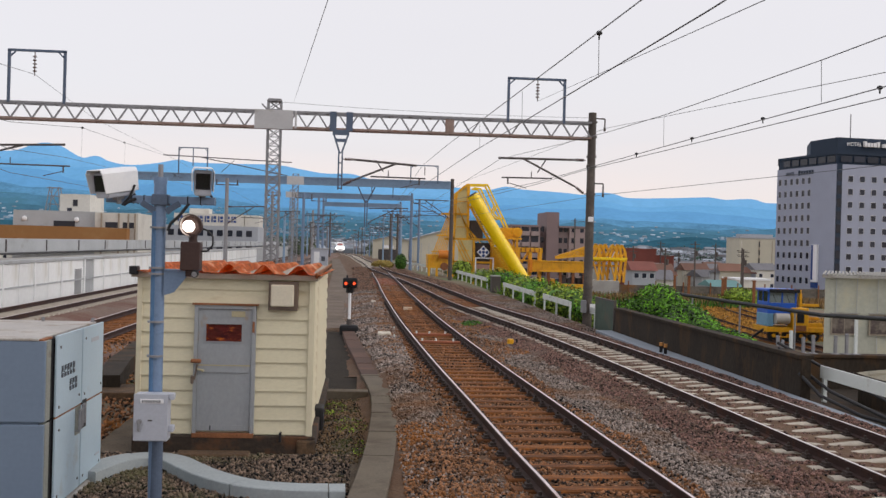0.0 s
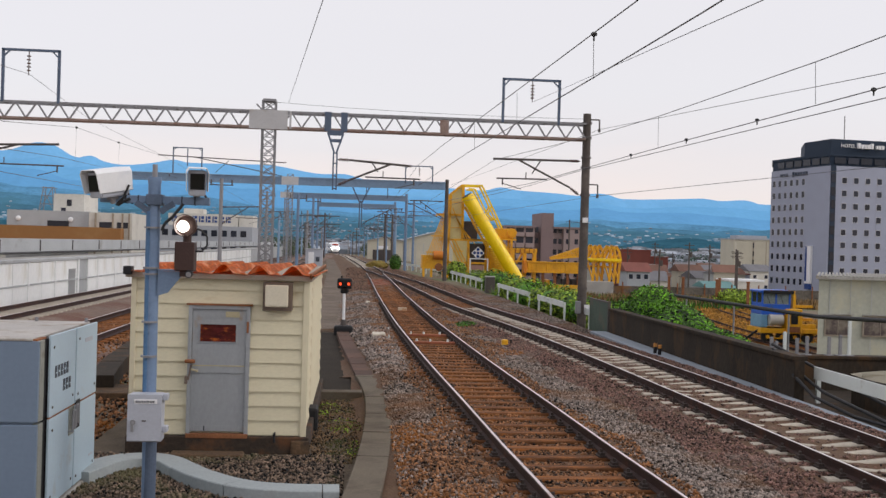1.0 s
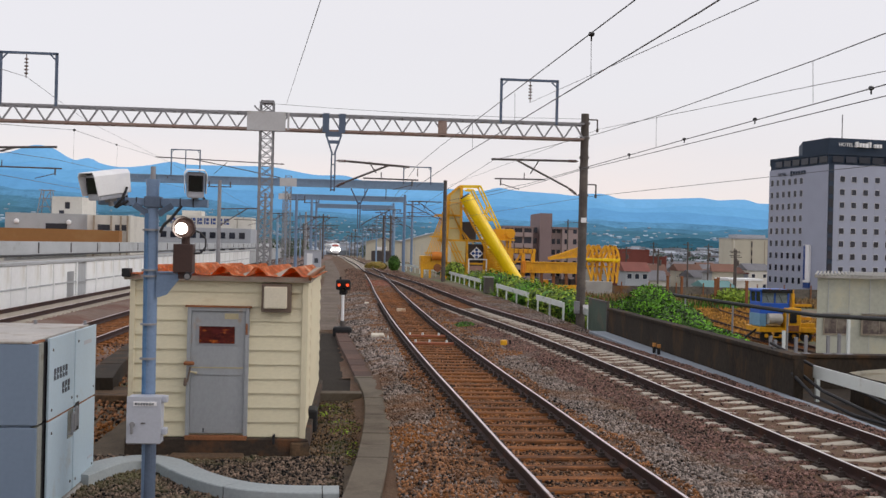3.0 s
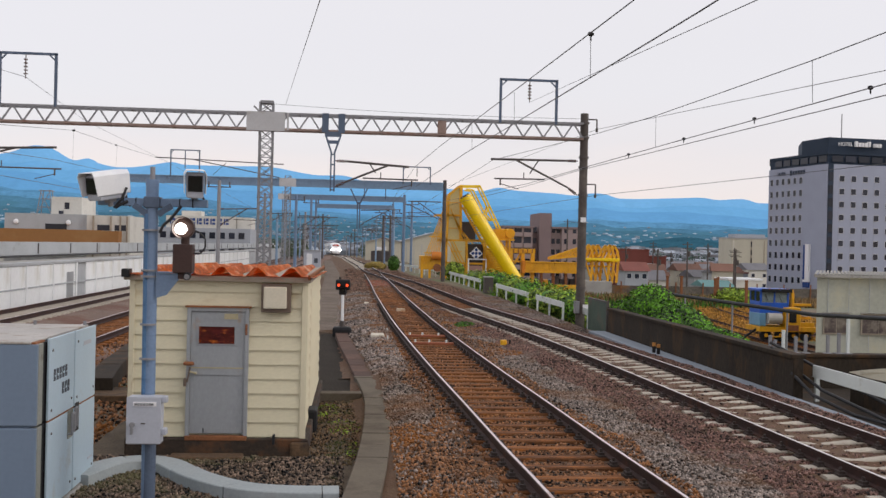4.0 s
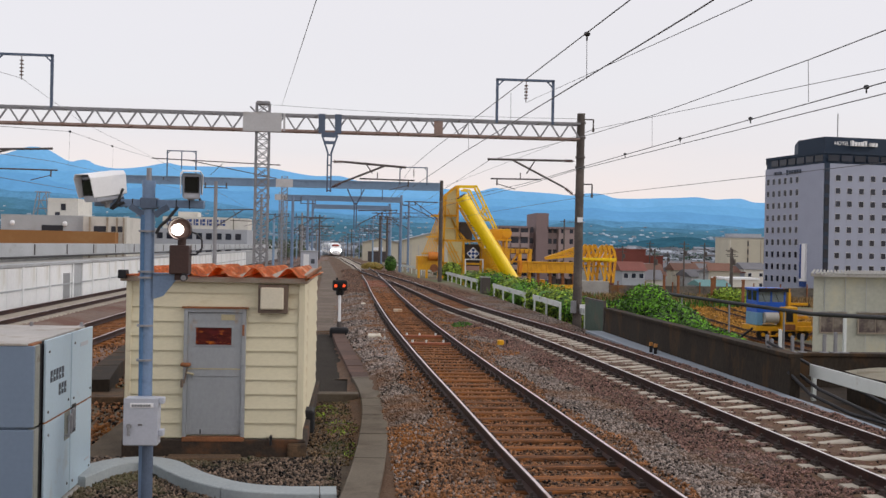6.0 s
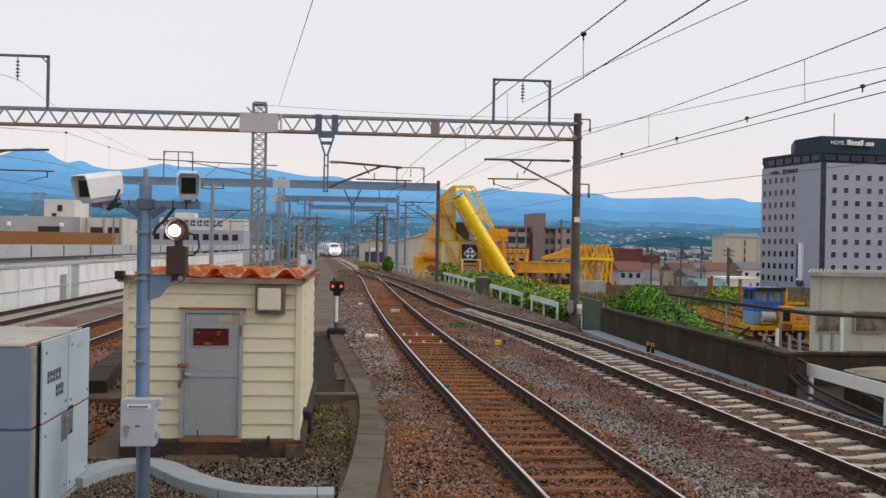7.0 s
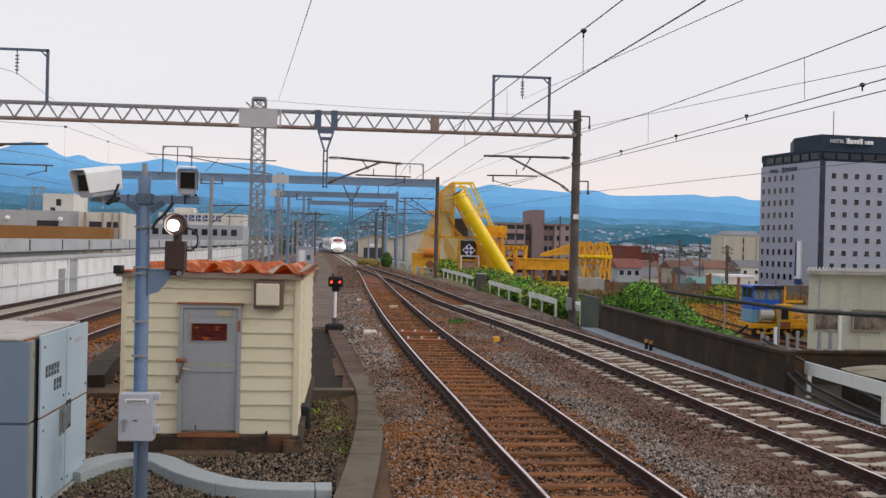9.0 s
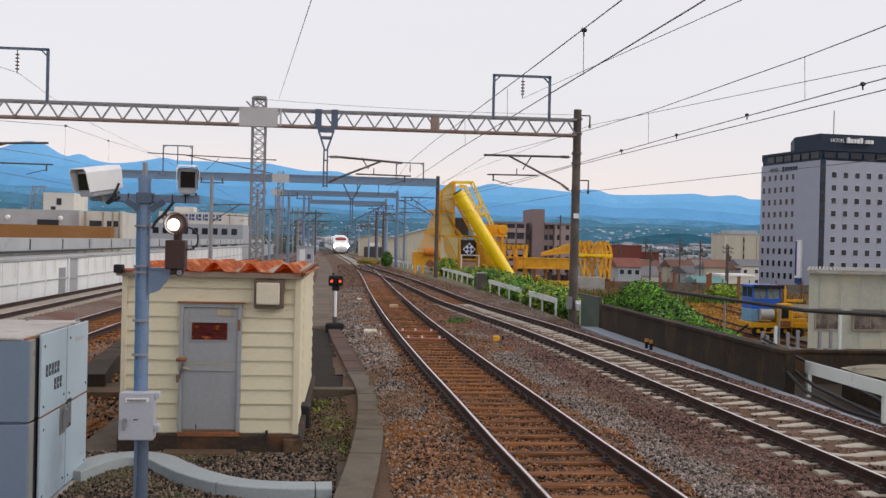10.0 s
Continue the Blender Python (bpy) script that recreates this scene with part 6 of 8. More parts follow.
        ob.parent = h
        p = o + d * s
        ang = math.atan2(d.y, d.x) if d is n_r else math.atan2(-d.y, -d.x)
        nn = Vector((math.sin(ang), -math.cos(ang))) * out
        ob.matrix_basis = Matrix.Translation((p.x + nn.x, p.y + nn.y, z)) @ Matrix.Rotation(ang, 4, "Z") @ Matrix.Rotation(radians(90), 4, "X")
        return ob
    word("HOTEL", n_r, 2.2, zt + 4.1, 1.15, M_SIGNW, 0.6)
    word("HOTEL", n_l, l.length * 0.83, zt - 1.65, 1.1, M_HOTELD, 0.15)
    for k, (s, w, hh) in enumerate(((6.8, 0.55, 1.2), (7.6, 0.55, 0.9), (8.35, 0.4, 0.9), (9.15, 0.75, 0.9), (10.05, 0.5, 1.2), (11.3, 0.25, 0.8), (11.9, 0.55, 0.8), (12.7, 0.55, 0.8))):
        on_face(n_r, o, s, zt + 4.5 + (hh - 0.9) / 2, w, hh, M_SIGNW, "sign_stroke", 0.68)
    for k in range(6):
        on_face(n_l, o, l.length * (0.60 - k * 0.045), zt - 1.25, 0.7, 0.9 + 0.3 * (k == 0), M_HOTELD, "sign_stroke", 0.12)
    part("roof_mast", rod(B(), (6, 6, zt + 6), (6, 6, zt + 12), 0.12, 8), M_STEEL, h)


hotel()


# ---- yellow conveyor tower ----
def conveyor():
    X, Zb = 11.0, -2.6
    c = thing("ballast_conveyor", (X, 106.4, Zb), "tall bright yellow ballast loading conveyor tower", "conveyor")
    def q(x, z, y=0.0):
        return (x - X, y, z - Zb)
    def frame_of(name, material, label, w, *lines, sides=(-1.1, 1.1)):
        bm = B()
        for ln in lines:
            for y in sides:
                for a, b in zip(ln, ln[1:]):
                    bar(bm, q(*a, y), q(*b, y), w)
        return part(name, bm, material, c, label)
    head, foot = Vector(q(10.95, 7.80, -2.3)), Vector(q(16.5, -0.72, -2.3))
    axis = (foot - head).normalized()
    t = part("tube", rod(B(), head, foot, 0.64, 28), M_YELLOW, c, "bright yellow inclined conveyor tube")
    for f in (0.02, 0.27, 0.52, 0.77, 0.97):
        a = head.lerp(foot, f)
        part("flange", rod(B(), a, a + axis * 0.10, 0.675, 28), M_YELLOW, t)
    part("tube_cap", rod(B(), head - axis * 0.14, head, 0.5, 20), M_UNDER, t, "dark tube mouth")
    part("eye", rod(B(), foot + Vector((0.1, -0.6, 0.15)), foot + Vector((0.1, -0.68, 0.15)), 0.14, 12), M_SIGNW, t)
    # stair under the tube: two stringers and treads
    a, b = Vector(q(10.75, 6.75, -2.1)), Vector(q(15.0, -0.5, -2.1))
    st = part("stringer", bar(B(), a, b, 0.09, 0.24), M_AMBER, c, "amber stair stringer")
    off = Vector((0.42, 0, 0.24))
    part("stringer", bar(B(), a + off, b + off, 0.09, 0.16), M_YELLOW, c)
    tread = mesh_of("tread", box(B(), -0.02, -0.35, -0.03, 0.46, 0.35, 0.05), M_YELLOW)
    for i in range(30):
        share("tread", tread, st, tuple(a.lerp(b, (i + 0.5) / 30) + Vector((0.0, 0, 0.08))))
    # guard rails over the tube
    frame_of("guard_frame", M_YELLOW, "yellow pipe guard frame", 0.17, ((10.55, 8.95), (12.60, 8.99), (14.78, 4.69)), ((11.21, 8.62), (11.9, 8.55), (13.09, 6.24), (13.9, 5.5)), ((13.6, 6.9), (13.3, 6.1)), ((14.3, 5.6), (13.8, 5.5)))
    cross = B()
    for x, z in ((10.55, 8.95), (12.60, 8.99), (13.7, 6.85), (14.78, 4.69)):
        bar(cross, q(x, z, -1.1), q(x, z, 1.1), 0.14)
    part("cross_tube", cross, M_YELLOW, c)
    # tower
    frame_of("tower_leg", M_AMBER, "amber steel tower leg", 0.24, ((10.70, -2.6), (10.70, 8.95)))
    frame_of("tower_leg", M_AMBER, "", 0.2, ((9.3, -2.6), (9.3, 3.4), (9.45, 8.0), (10.55, 8.95)))
    for z, x0, x1 in ((5.9, 8.1, 10.7), (3.35, 8.5, 13.4), (1.0, 8.9, 13.4), (-0.6, 9.3, 13.4)):
        frame_of("tower_beam", M_AMBER, "", 0.2, ((x0, z), (x1, z)))
    frame_of("tower_leg", M_AMBER, "", 0.24, ((11.33, 3.3), (11.60, -2.6)), ((13.35, 3.3), (13.52, -2.6)))
    for y in (-1.0, 0.9):
        bm = B()
        pts = ((9.30, 3.38), (10.62, 3.38), (10.50, 8.75), (9.55, 8.0))
        lo, hi = [[bm.verts.new(q(*p_, y + e)) for p_ in pts] for e in (0, 0.08)]
        bm.faces.new(lo)
        bm.faces.new(hi)
        for k in range(4):
            bm.faces.new((lo[k], lo[(k + 1) % 4], hi[(k + 1) % 4], hi[k]))
        part("side_panel", bm, M_PALEY, c, "pale yellow sheet panel")
    part("lower_panel", box(B(), 9.75 - X, -1.25, 3.7, 11.2 - X, -1.17, 5.85), M_PALEY, c, "cream lower panel")
    for x, z in ((9.5, 7.2), (9.5, 4.6), (9.75, 2.2)):
        part("panel_seam", box(B(), x - X, -1.29, z + 2.55, x + 1.1 - X, -1.255, z + 2.63), M_AMBER, c)
    # solid dark box in place of the shaded inside of the tower
    part("dark_bay", box(B(), 11.45 - X, -0.9, 3.4, 13.1 - X, 0.9, 5.6), M_UNDER, c, "dark box standing for the shaded inner bay")
    part("motor_house", box(B(), 10.95 - X, -0.8, 6.1, 12.3 - X, 0.8, 7.9, 0.05), M_UNDER, c, "dark drive housing")
    part("grating_floor", box(B(), 10.8 - X, -1.2, 5.98, 13.4 - X, 1.2, 6.08), M_AMBER, c)
    # machine deck behind the tube
    part("machine_house", box(B(), 14.2 - X, -0.7, 6.2, 16.1 - X, 1.0, 7.25, 0.05), M_AMBER, c, "amber machine house")
    part("deck", box(B(), 13.3 - X, -1.3, 6.05, 16.3 - X, 1.3, 6.2), M_AMBER, c)
    part("drum", rod(B(), q(15.9, 4.2, -0.9), q(15.9, 4.2, 1.0), 0.50, 18), M_AMBER, c, "amber drum")
    for z in (6.65, 7.05):
        part("railing", bar(B(), q(13.4, z - 2.6, -1.25), q(16.2, z - 2.6, -1.25), 0.07), M_AMBER, c)
    for x in (13.4, 14.3, 15.2, 16.15):
        part("railing_post", bar(B(), q(x, 3.6, -1.25), q(x, 4.5, -1.25), 0.07), M_AMBER, c)
    frame_of("deck_leg", M_AMBER, "amber deck leg", 0.24, ((15.82, 3.5), (15.84, -2.6)), ((14.6, 3.5), (14.6, -2.6)))
    frame_of("deck_brace", M_AMBER, "", 0.13, ((14.6, 1.9), (15.82, 1.9)), ((14.6, 0.3), (15.82, 0.3)), ((14.6, 0.3), (15.82, 1.9)), ((14.75, 3.5), (15.82, 2.0)))
    part("back_wall", box(B(), 13.6 - X, 0.95, 2.4, 15.8 - X, 1.1, 5.2), M_AMBER, c)
    # raking struts fanning out from the tower
    for i in range(7):
        x0, z0 = 9.42 - 0.075 * i, 8.0 - 0.52 * i
        x1, z1 = 6.80 + 0.27 * i, 0.80 + 0.06 * i
        part("raking_strut", bar(B(), q(x0, z0, -1.4 + 0.05 * i), q(x1, z1, -1.4 + 0.05 * i), 0.10), M_AMBER, c)
    for i in range(4):
        part("raking_strut", bar(B(), q(9.62 + 0.22 * i, 6.6 - 0.55 * i, -1.32), q(11.0 + 0.34 * i, 3.3 - 0.1 * i, -1.32), 0.09), M_AMBER, c)
    for i in range(3):
        part("raking_strut", bar(B(), q(9.3 + 0.32 * i, 3.3, -1.32), q(10.55 + 0.34 * i, 0.9, -1.32), 0.09), M_AMBER, c)
    for z, x0 in ((5.85, 8.15), (3.67, 7.5), (2.0, 7.0)):
        part("strut_tie", bar(B(), q(x0, z, -1.4), q(9.3, z, -1.4), 0.13), M_AMBER, c)
    part("hopper_base", box(B(), 6.66 - X, -1.3, 2.9, 8.95 - X, 1.4, 4.3, 0.05), M_AMBER, c, "amber hopper base")
    for x in (6.7, 7.5, 8.7):
        part("hopper_leg", box(B(), x - X, -1.35, 0, x + 0.22 - X, -1.1, 2.95), M_AMBER, c)
    part("drum", rod(B(), q(7.75, 1.72, -1.45), q(8.95, 1.72, -1.45), 0.42, 16), mat("orange_drum", (0.62, 0.20, 0.02), 0.5), c, "orange drum")
    part("pulley", rod(B(), q(8.35, 0.5, -1.5), q(8.35, 0.5, -1.35), 0.4, 18), M_RUST, c)
    for x in (11.49, 13.3):
        part("entrance_post", box(B(), x - X, -1.6, 0.4, x - X + 0.12, -1.5, 4.0), M_WHITE, c, "white entrance post")
    part("entrance_lintel", box(B(), 11.49 - X, -1.6, 4.0, 13.42 - X, -1.5, 4.12), M_WHITE, c)
    sg = B()
    box(sg, -0.47, -0.04, -0.47, 0.47, 0.04, 0.47)
    bmesh.ops.rotate(sg, verts=sg.verts, cent=(0, 0, 0), matrix=Matrix.Rotation(radians(45), 3, "Y"))
    s = part("diamond_sign", sg, M_SIGNW, c, "white diamond sign with dark dots", at=q(12.3, 2.06, -1.75))
    for dx, dz in ((0, 0.36), (0, -0.36), (0.36, 0), (-0.36, 0), (0, 0)):
        part("dot", rod(B(), (dx, -0.05, dz), (dx, -0.08, dz), 0.155, 14), M_TRAINB, s)


conveyor()


def yellow_girders():
    g = thing("loading_gantry", (20, 110.8, -2.6), "amber steel loading gantry behind the conveyor", "loading gantry")
    def q(x, z, y=0.0):
        return (x - 20, y, z + 2.6)
    part("beam", box(B(), 16.4 - 20, -0.3, 4.75, 19.45 - 20, 0.3, 5.25, 0.02), M_AMBER, g, "amber portal beam")
    for i in range(6):
        part("stiffener", box(B(), -3.45 + i * 0.5, -0.36, 4.78, -3.38 + i * 0.5, -0.3, 5.22), M_RUST, g)
    for x in (16.6, 18.98):
        part("leg", box(B(), x - 20, -0.3, 0, x - 19.6, 0.3, 4.75, 0.02), M_AMBER, g)
    part("knee", bar(B(), q(17.2, 1.0), q(17.9, 2.2), 0.22), M_AMBER, g)
    part("tie_beam", box(B(), 16.7 - 20, -0.2, 3.75, 18.9 - 20, 0.2, 3.95, 0.02), M_AMBER, g)
    part("hanger", box(B(), 17.9 - 20, -0.25, 2.2, 18.3 - 20, 0.25, 4.75, 0.02), M_AMBER, g)
    gd = part("girder", box(B(), 18.3 - 20, -0.6, 2.75, 24.2 - 20, -0.2, 3.8, 0.03), M_AMBER, g, "long amber girder")
    for z in (2.68, 3.78):
        part("girder_flange", box(B(), 18.2 - 20, -0.72, z, 24.3 - 20, -0.1, z + 0.13), M_AMBER, gd)
    for i in range(12):
        part("stiffener", box(B(), -1.62 + i * 0.52, -0.66, 2.82, -1.55 + i * 0.52, -0.605, 3.77), M_AMBER, gd)
    part("end_plate", box(B(), 17.95 - 20, -0.75, 2.6, 18.28 - 20, -0.05, 4.0, 0.03), mat("orange_end_plate", (0.70, 0.24, 0.01), 0.5, var=0.2), g, "orange end plate")
    # machinery below the girder
    rs = random.Random(77)
    for i in range(9):
        x = 19.3 + i * 0.58
        mt = (M_UNDER, M_RUST, M_BLUEDARK, M_AMBER)[rs.randrange(4)]
        part("machinery", box(B(), x - 20, rs.uniform(-0.3, 0.3), rs.uniform(0.2, 0.8), x + rs.uniform(0.35, 0.6) - 20, rs.uniform(0.6, 1.2), rs.uniform(1.8, 2.6), 0.05), mt, g)
    for x in (20.0, 21.3, 22.7, 23.9):
        part("girder_leg", box(B(), x - 20, -0.5, 0, x - 19.72, -0.15, 2.7, 0.02), M_RUST, g, "rusty girder leg")
    part("floor_frame", box(B(), 20.8 - 20, -0.95, 0.5, 24.8 - 20, -0.7, 1.45, 0.03), M_AMBER, g, "amber floor frame")
    part("floor_frame", box(B(), 19.0 - 20, -0.85, 0.1, 21.5 - 20, -0.6, 0.5, 0.03), M_AMBER, g)
    # tapered lattice boom
    for y in (-0.4, 0.4):
        bm = B()
        bar(bm, q(20.95, 1.72, y), q(24.95, 3.15, y), 0.17)
        bar(bm, q(20.95, 1.62, y), q(25.0, 2.05, y), 0.19)
        n = 9
        for i in range(1, n):
            f, f2 = i / n, (i + 0.5) / n
            bar(bm, q(20.95 + 4.0 * f, 1.62 + 0.43 * f, y), q(20.95 + 4.0 * f2, 1.72 + 1.43 * f2, y), 0.11)
            bar(bm, q(20.95 + 4.0 * f2, 1.72 + 1.43 * f2, y), q(20.95 + 4.0 * (f + 1 / n), 1.62 + 0.43 * (f + 1 / n), y), 0.11)
        part("boom", bm, M_AMBER, g, "amber lattice boom")
    # close row of bent jibs with struts and ties between them
    for i in range(6):
        x, y = 25.15 + i * 0.62, (i % 3) * 0.5
        bm = B()
        pts = [(x - 0.55, 1.9), (x - 0.25, 2.6), (x + 0.2, 3.25 - 0.05 * (i % 2)), (x + 0.55, 2.6), (x + 0.72, 1.7), (x + 0.62, 0.7), (x + 0.50, -0.9)]
        for a, b in zip(pts, pts[1:]):
            bar(bm, q(*a, y), q(*b, y), 0.26, 0.24)
        part("arched_jib", bm, M_AMBER, g, "amber arched jib")
        part("jib_strut", bar(B(), q(x + 0.2, 3.2, y), q(x - 0.15, 1.6, y), 0.16), M_AMBER, g)
        part("jib_strut", bar(B(), q(x + 0.55, 2.5, y), q(x + 0.05, 1.3, y), 0.14), M_AMBER, g)
        part("ram", rod(B(), q(x - 0.1, 1.35, y - 0.2), q(x + 0.4, -0.3, y - 0.2), 0.09, 8), M_AMBER, g)
        part("joint", ball(B(), q(x + 0.3, 1.55, y - 0.1), 0.27, (1.3, 0.8, 0.8), 2), M_YELLOW, g, "bright yellow joint")
    part("cross_beam", box(B(), 24.5 - 20, -0.45, 4.15, 28.75 - 20, -0.2, 4.42, 0.02), M_YELLOW, g, "yellow cross beam")
    part("cross_beam", box(B(), 24.7 - 20, 0.9, 3.4, 28.4 - 20, 1.15, 3.6, 0.02), M_AMBER, g)
    part("base_block", box(B(), 24.2 - 20, -0.6, 0, 27.9 - 20, 2.6, 1.9, 0.05), M_CONC, g, "grey concrete base")


yellow_girders()


# ---- buildings ----
def block(name, at, w, d, h, wall, roof, label, category, floors=0, cols=0, ww=1.0, wh=1.1, group="", turn=0.0, gable=0.0, sill=0.9):
    b = thing(name, at, label, category, group, turn=turn)
    part("wall", box(B(), 0, 0, 0, w, d, h), wall, b)
    if gable:
        bm = B()
        o = 0.4
        v = [bm.verts.new(p) for p in ((-o, -o, h), (w + o, -o, h), (w + o, d + o, h), (-o, d + o, h), (-o, d / 2, h + gable), (w + o, d / 2, h + gable))]
        for f in ((0, 1, 5, 4), (2, 3, 4, 5), (0, 4, 3), (1, 2, 5), (0, 3, 2, 1)):
            bm.faces.new([v[i] for i in f])
        part("roof", bm, roof, b)
    else:
        part("roof", box(B(), -0.15, -0.15, h, w + 0.15, d + 0.15, h + 0.35), roof, b)
    if floors:
        me = mesh_of("window", box(B(), 0, -0.06, 0, ww, 0.02, wh), M_PANE)
        fr = mesh_of("window_frame", box(B(), -0.08, -0.04, -0.08, ww + 0.08, 0.02, wh + 0.08), M_FRAMEW)
        for f in range(floors):
            for c in range(cols):
                x = w * (c + 0.5) / cols - ww / 2
                z = h * f / floors + sill
                share("window_frame", fr, b, (x, 0, z))
                share("window", me, b, (x, 0, z))
    return b


M_APT = mat("mauve_brown_tile", (0.34, 0.26, 0.25), 0.8, var=0.1, scale=0.2, fine=3)
M_APT_D = mat("darker_mauve_tile", (0.23, 0.165, 0.165), 0.8, var=0.1, scale=0.2, fine=3)
M_TAN = mat("tan_brown_cladding", (0.31, 0.14, 0.042), 0.7, var=0.08, scale=0.2, fine=3, stain=(0.36, 0.19, 0.07), stain_scale=0.2, stain_at=0.56)
M_OFFW = mat("off_white_render", (0.62, 0.60, 0.55), 0.8, var=0.1, scale=0.3, fine=4, stain=(0.50, 0.48, 0.44), stain_scale=0.3, stain_at=0.56)
M_GREYB = mat("grey_render", (0.36, 0.38, 0.42), 0.8, var=0.1, scale=0.3, fine=4)
M_CREAM = mat("cream_sheet_cladding", (0.50, 0.47, 0.38), 0.7, var=0.12, scale=0.3, fine=4)
M_REDB = mat("dull_red_brick_building", (0.20, 0.055, 0.04), 0.85, var=0.2, scale=0.3)
M_ROOFG = mat("grey_tile_roof", (0.15, 0.15, 0.165), 0.75, var=0.25, scale=0.4, objvar=0.8)
M_ROOFB = mat("brown_tile_roof", (0.17, 0.085, 0.06), 0.8, var=0.25, scale=0.4, objvar=0.8)
M_ROOFR = mat("dull_red_tile_roof", (0.20, 0.065, 0.05), 0.8, var=0.25, scale=0.4)
M_TEAL = mat("teal_metal_roof", (0.10, 0.24, 0.24), 0.6, var=0.15, scale=0.3)

ap = thing("apartment_block", (37, 258, -9.8), "mauve-brown tiled apartment block with balconies", "apartment building")
for x0, x1, z, y0, mt in ((0, 7.6, 17.6, 0, M_APT), (7.6, 9.2, 16.5, 2, M_APT_D), (9.2, 12.3, 21.5, -0.6, M_APT_D), (12.3, 15.0, 17.2, 1.0, M_APT), (15.0, 20.6, 17.6, -0.4, M_APT)):
    part("wall", box(B(), x0, y0, 0, x1, 14, z), mt, ap)
for x0, x1 in ((-0.2, 7.8), (12.0, 20.8)):
    part("roof_slab", box(B(), x0, -0.6, 17.6, x1, 14, 18.1), M_APT_D, ap)
for k in range(6):
    z = 2.6 + k * 2.75
    for x in (0.4, 2.8, 5.2):
        bal = part("balcony", box(B(), x, -1.0, z - 0.9, x + 2.1, 0, z + 0.15), M_APT, ap)
        part("window", box(B(), x + 0.1, -0.04, z + 0.2, x + 2.0, 0.02, z + 1.75), M_PANE, ap)
    for x in (12.6, 13.9):
        part("window", box(B(), x, 0.94, z + 0.2, x + 0.9, 1.02, z + 1.5), M_PANE, ap)
    for x in (15.6, 17.8, 19.2):
        part("window", box(B(), x, -0.46, z + 0.2, x + 0.9, -0.38, z + 1.5), M_PANE, ap)
    part("window", box(B(), 8.0, 1.94, z + 0.2, 8.9, 2.02, z + 1.6), M_PANE, ap)
bm = B()
for x in (14.6, 17.8):
    bar(bm, (x, -8, 0), (x, -8, 19.8), 0.28)
for z in (17.4, 19.2):
    bar(bm, (13.6, -8, z), (18.8, -8, z), 0.14)
up = thing("utility_pole", (37, 257, -9.8), "dark utility pole pair joined by crossarms", "utility pole")
part("frame", bm, M_POLE, up)

wh_ = thing("warehouse", (1.5, 205, -0.9), "cream sheet-metal warehouse with low gables", "warehouse")
for x0, x1, ridge_z, h in ((0.6, 7.6, 5.0, 4.3), (7.8, 21.0, 6.3, 4.6)):
    bm = B()
    v = [bm.verts.new(p) for p in ((x0, 0, -1.5), (x1, 0, -1.5), (x1, 0, h), ((x0 + x1) / 2, 0, ridge_z), (x0, 0, h))]
    w_ = [bm.verts.new((p.co.x, 16, p.co.z)) for p in v]
    bm.faces.new(v)
    bm.faces.new(w_)
    for i in range(5):
        bm.faces.new((v[i], v[(i + 1) % 5], w_[(i + 1) % 5], w_[i]))
    part("wall", bm, M_CREAM, wh_)
    bm = B()
    for a, b in (((x0 - 0.3, h - 0.1), ((x0 + x1) / 2, ridge_z + 0.1)), (((x0 + x1) / 2, ridge_z + 0.1), (x1 + 0.3, h - 0.1))):
        bar(bm, (a[0], -0.3, a[1]), (b[0], -0.3, b[1]), 0.16, 0.14)
        q = [bm.verts.new(p) for p in ((a[0], -0.3, a[1] + 0.05), (b[0], -0.3, b[1] + 0.05), (b[0], 16.3, b[1] + 0.05), (a[0], 16.3, a[1] + 0.05))]
        bm.faces.new(q)
    part("roof", bm, M_GREYB, wh_)
# dark sheet on the wall stands for the shade inside the doorway
part("doorway", box(B(), 1.6, -0.05, -1.0, 5.6, 0.05, 2.4), M_UNDER, wh_, "dark sheet standing for the shaded doorway")
part("signboard", box(B(), 2.4, -0.1, 2.6, 4.6, 0.0, 3.2), M_SIGNW, wh_)
for k in range(8):
    part("cladding_seam", box(B(), 8.6 + k * 1.5, -0.04, -1.0, 8.68 + k * 1.5, 0.0, 3.9), M_GREYB, wh_)

# left-hand buildings above the wall
lb = thing("low_building", (-37.0, 112.5, -5.5), "off-white flat-roofed building with a tan balcony band", "building")
part("wall", box(B(), 0, 0, 0, 8.6, 12, 10.7), M_COPING, lb)
part("wall", box(B(), 8.6, -0.5, 0, 13.1, 12, 10.65), M_OFFW, lb)
for x in (9.2, 11.0, 12.0, 12.7):
    part("pilaster", box(B(), x, -0.62, 5, x + 0.18, -0.5, 10.6), M_FASCIA, lb)
part("penthouse", box(B(), 4.2, 2, 10.7, 7.4, 8, 12.6), M_OFFW, lb)
part("penthouse_window", box(B(), 5.6, 1.95, 11.3, 6.1, 2, 12.0), M_PANE, lb)
part("penthouse_window", box(B(), 5.0, 1.95, 10.75, 5.5, 2, 11.1), M_PANE, lb)
part("balcony_band", box(B(), -6, -2.2, 7.3, 10.2, -0.2, 9.05), M_TAN, lb, "tan-brown balcony band")
part("balcony_band", box(B(), 10.2, -2.2, 7.6, 12.3, -0.7, 9.0), M_TAN, lb, "tan-brown balcony band")
# dark box put below the balcony band as its shade
part("recess", box(B(), 8.9, -2.0, 7.0, 10.9, -0.3, 7.4), M_UNDER, lb)
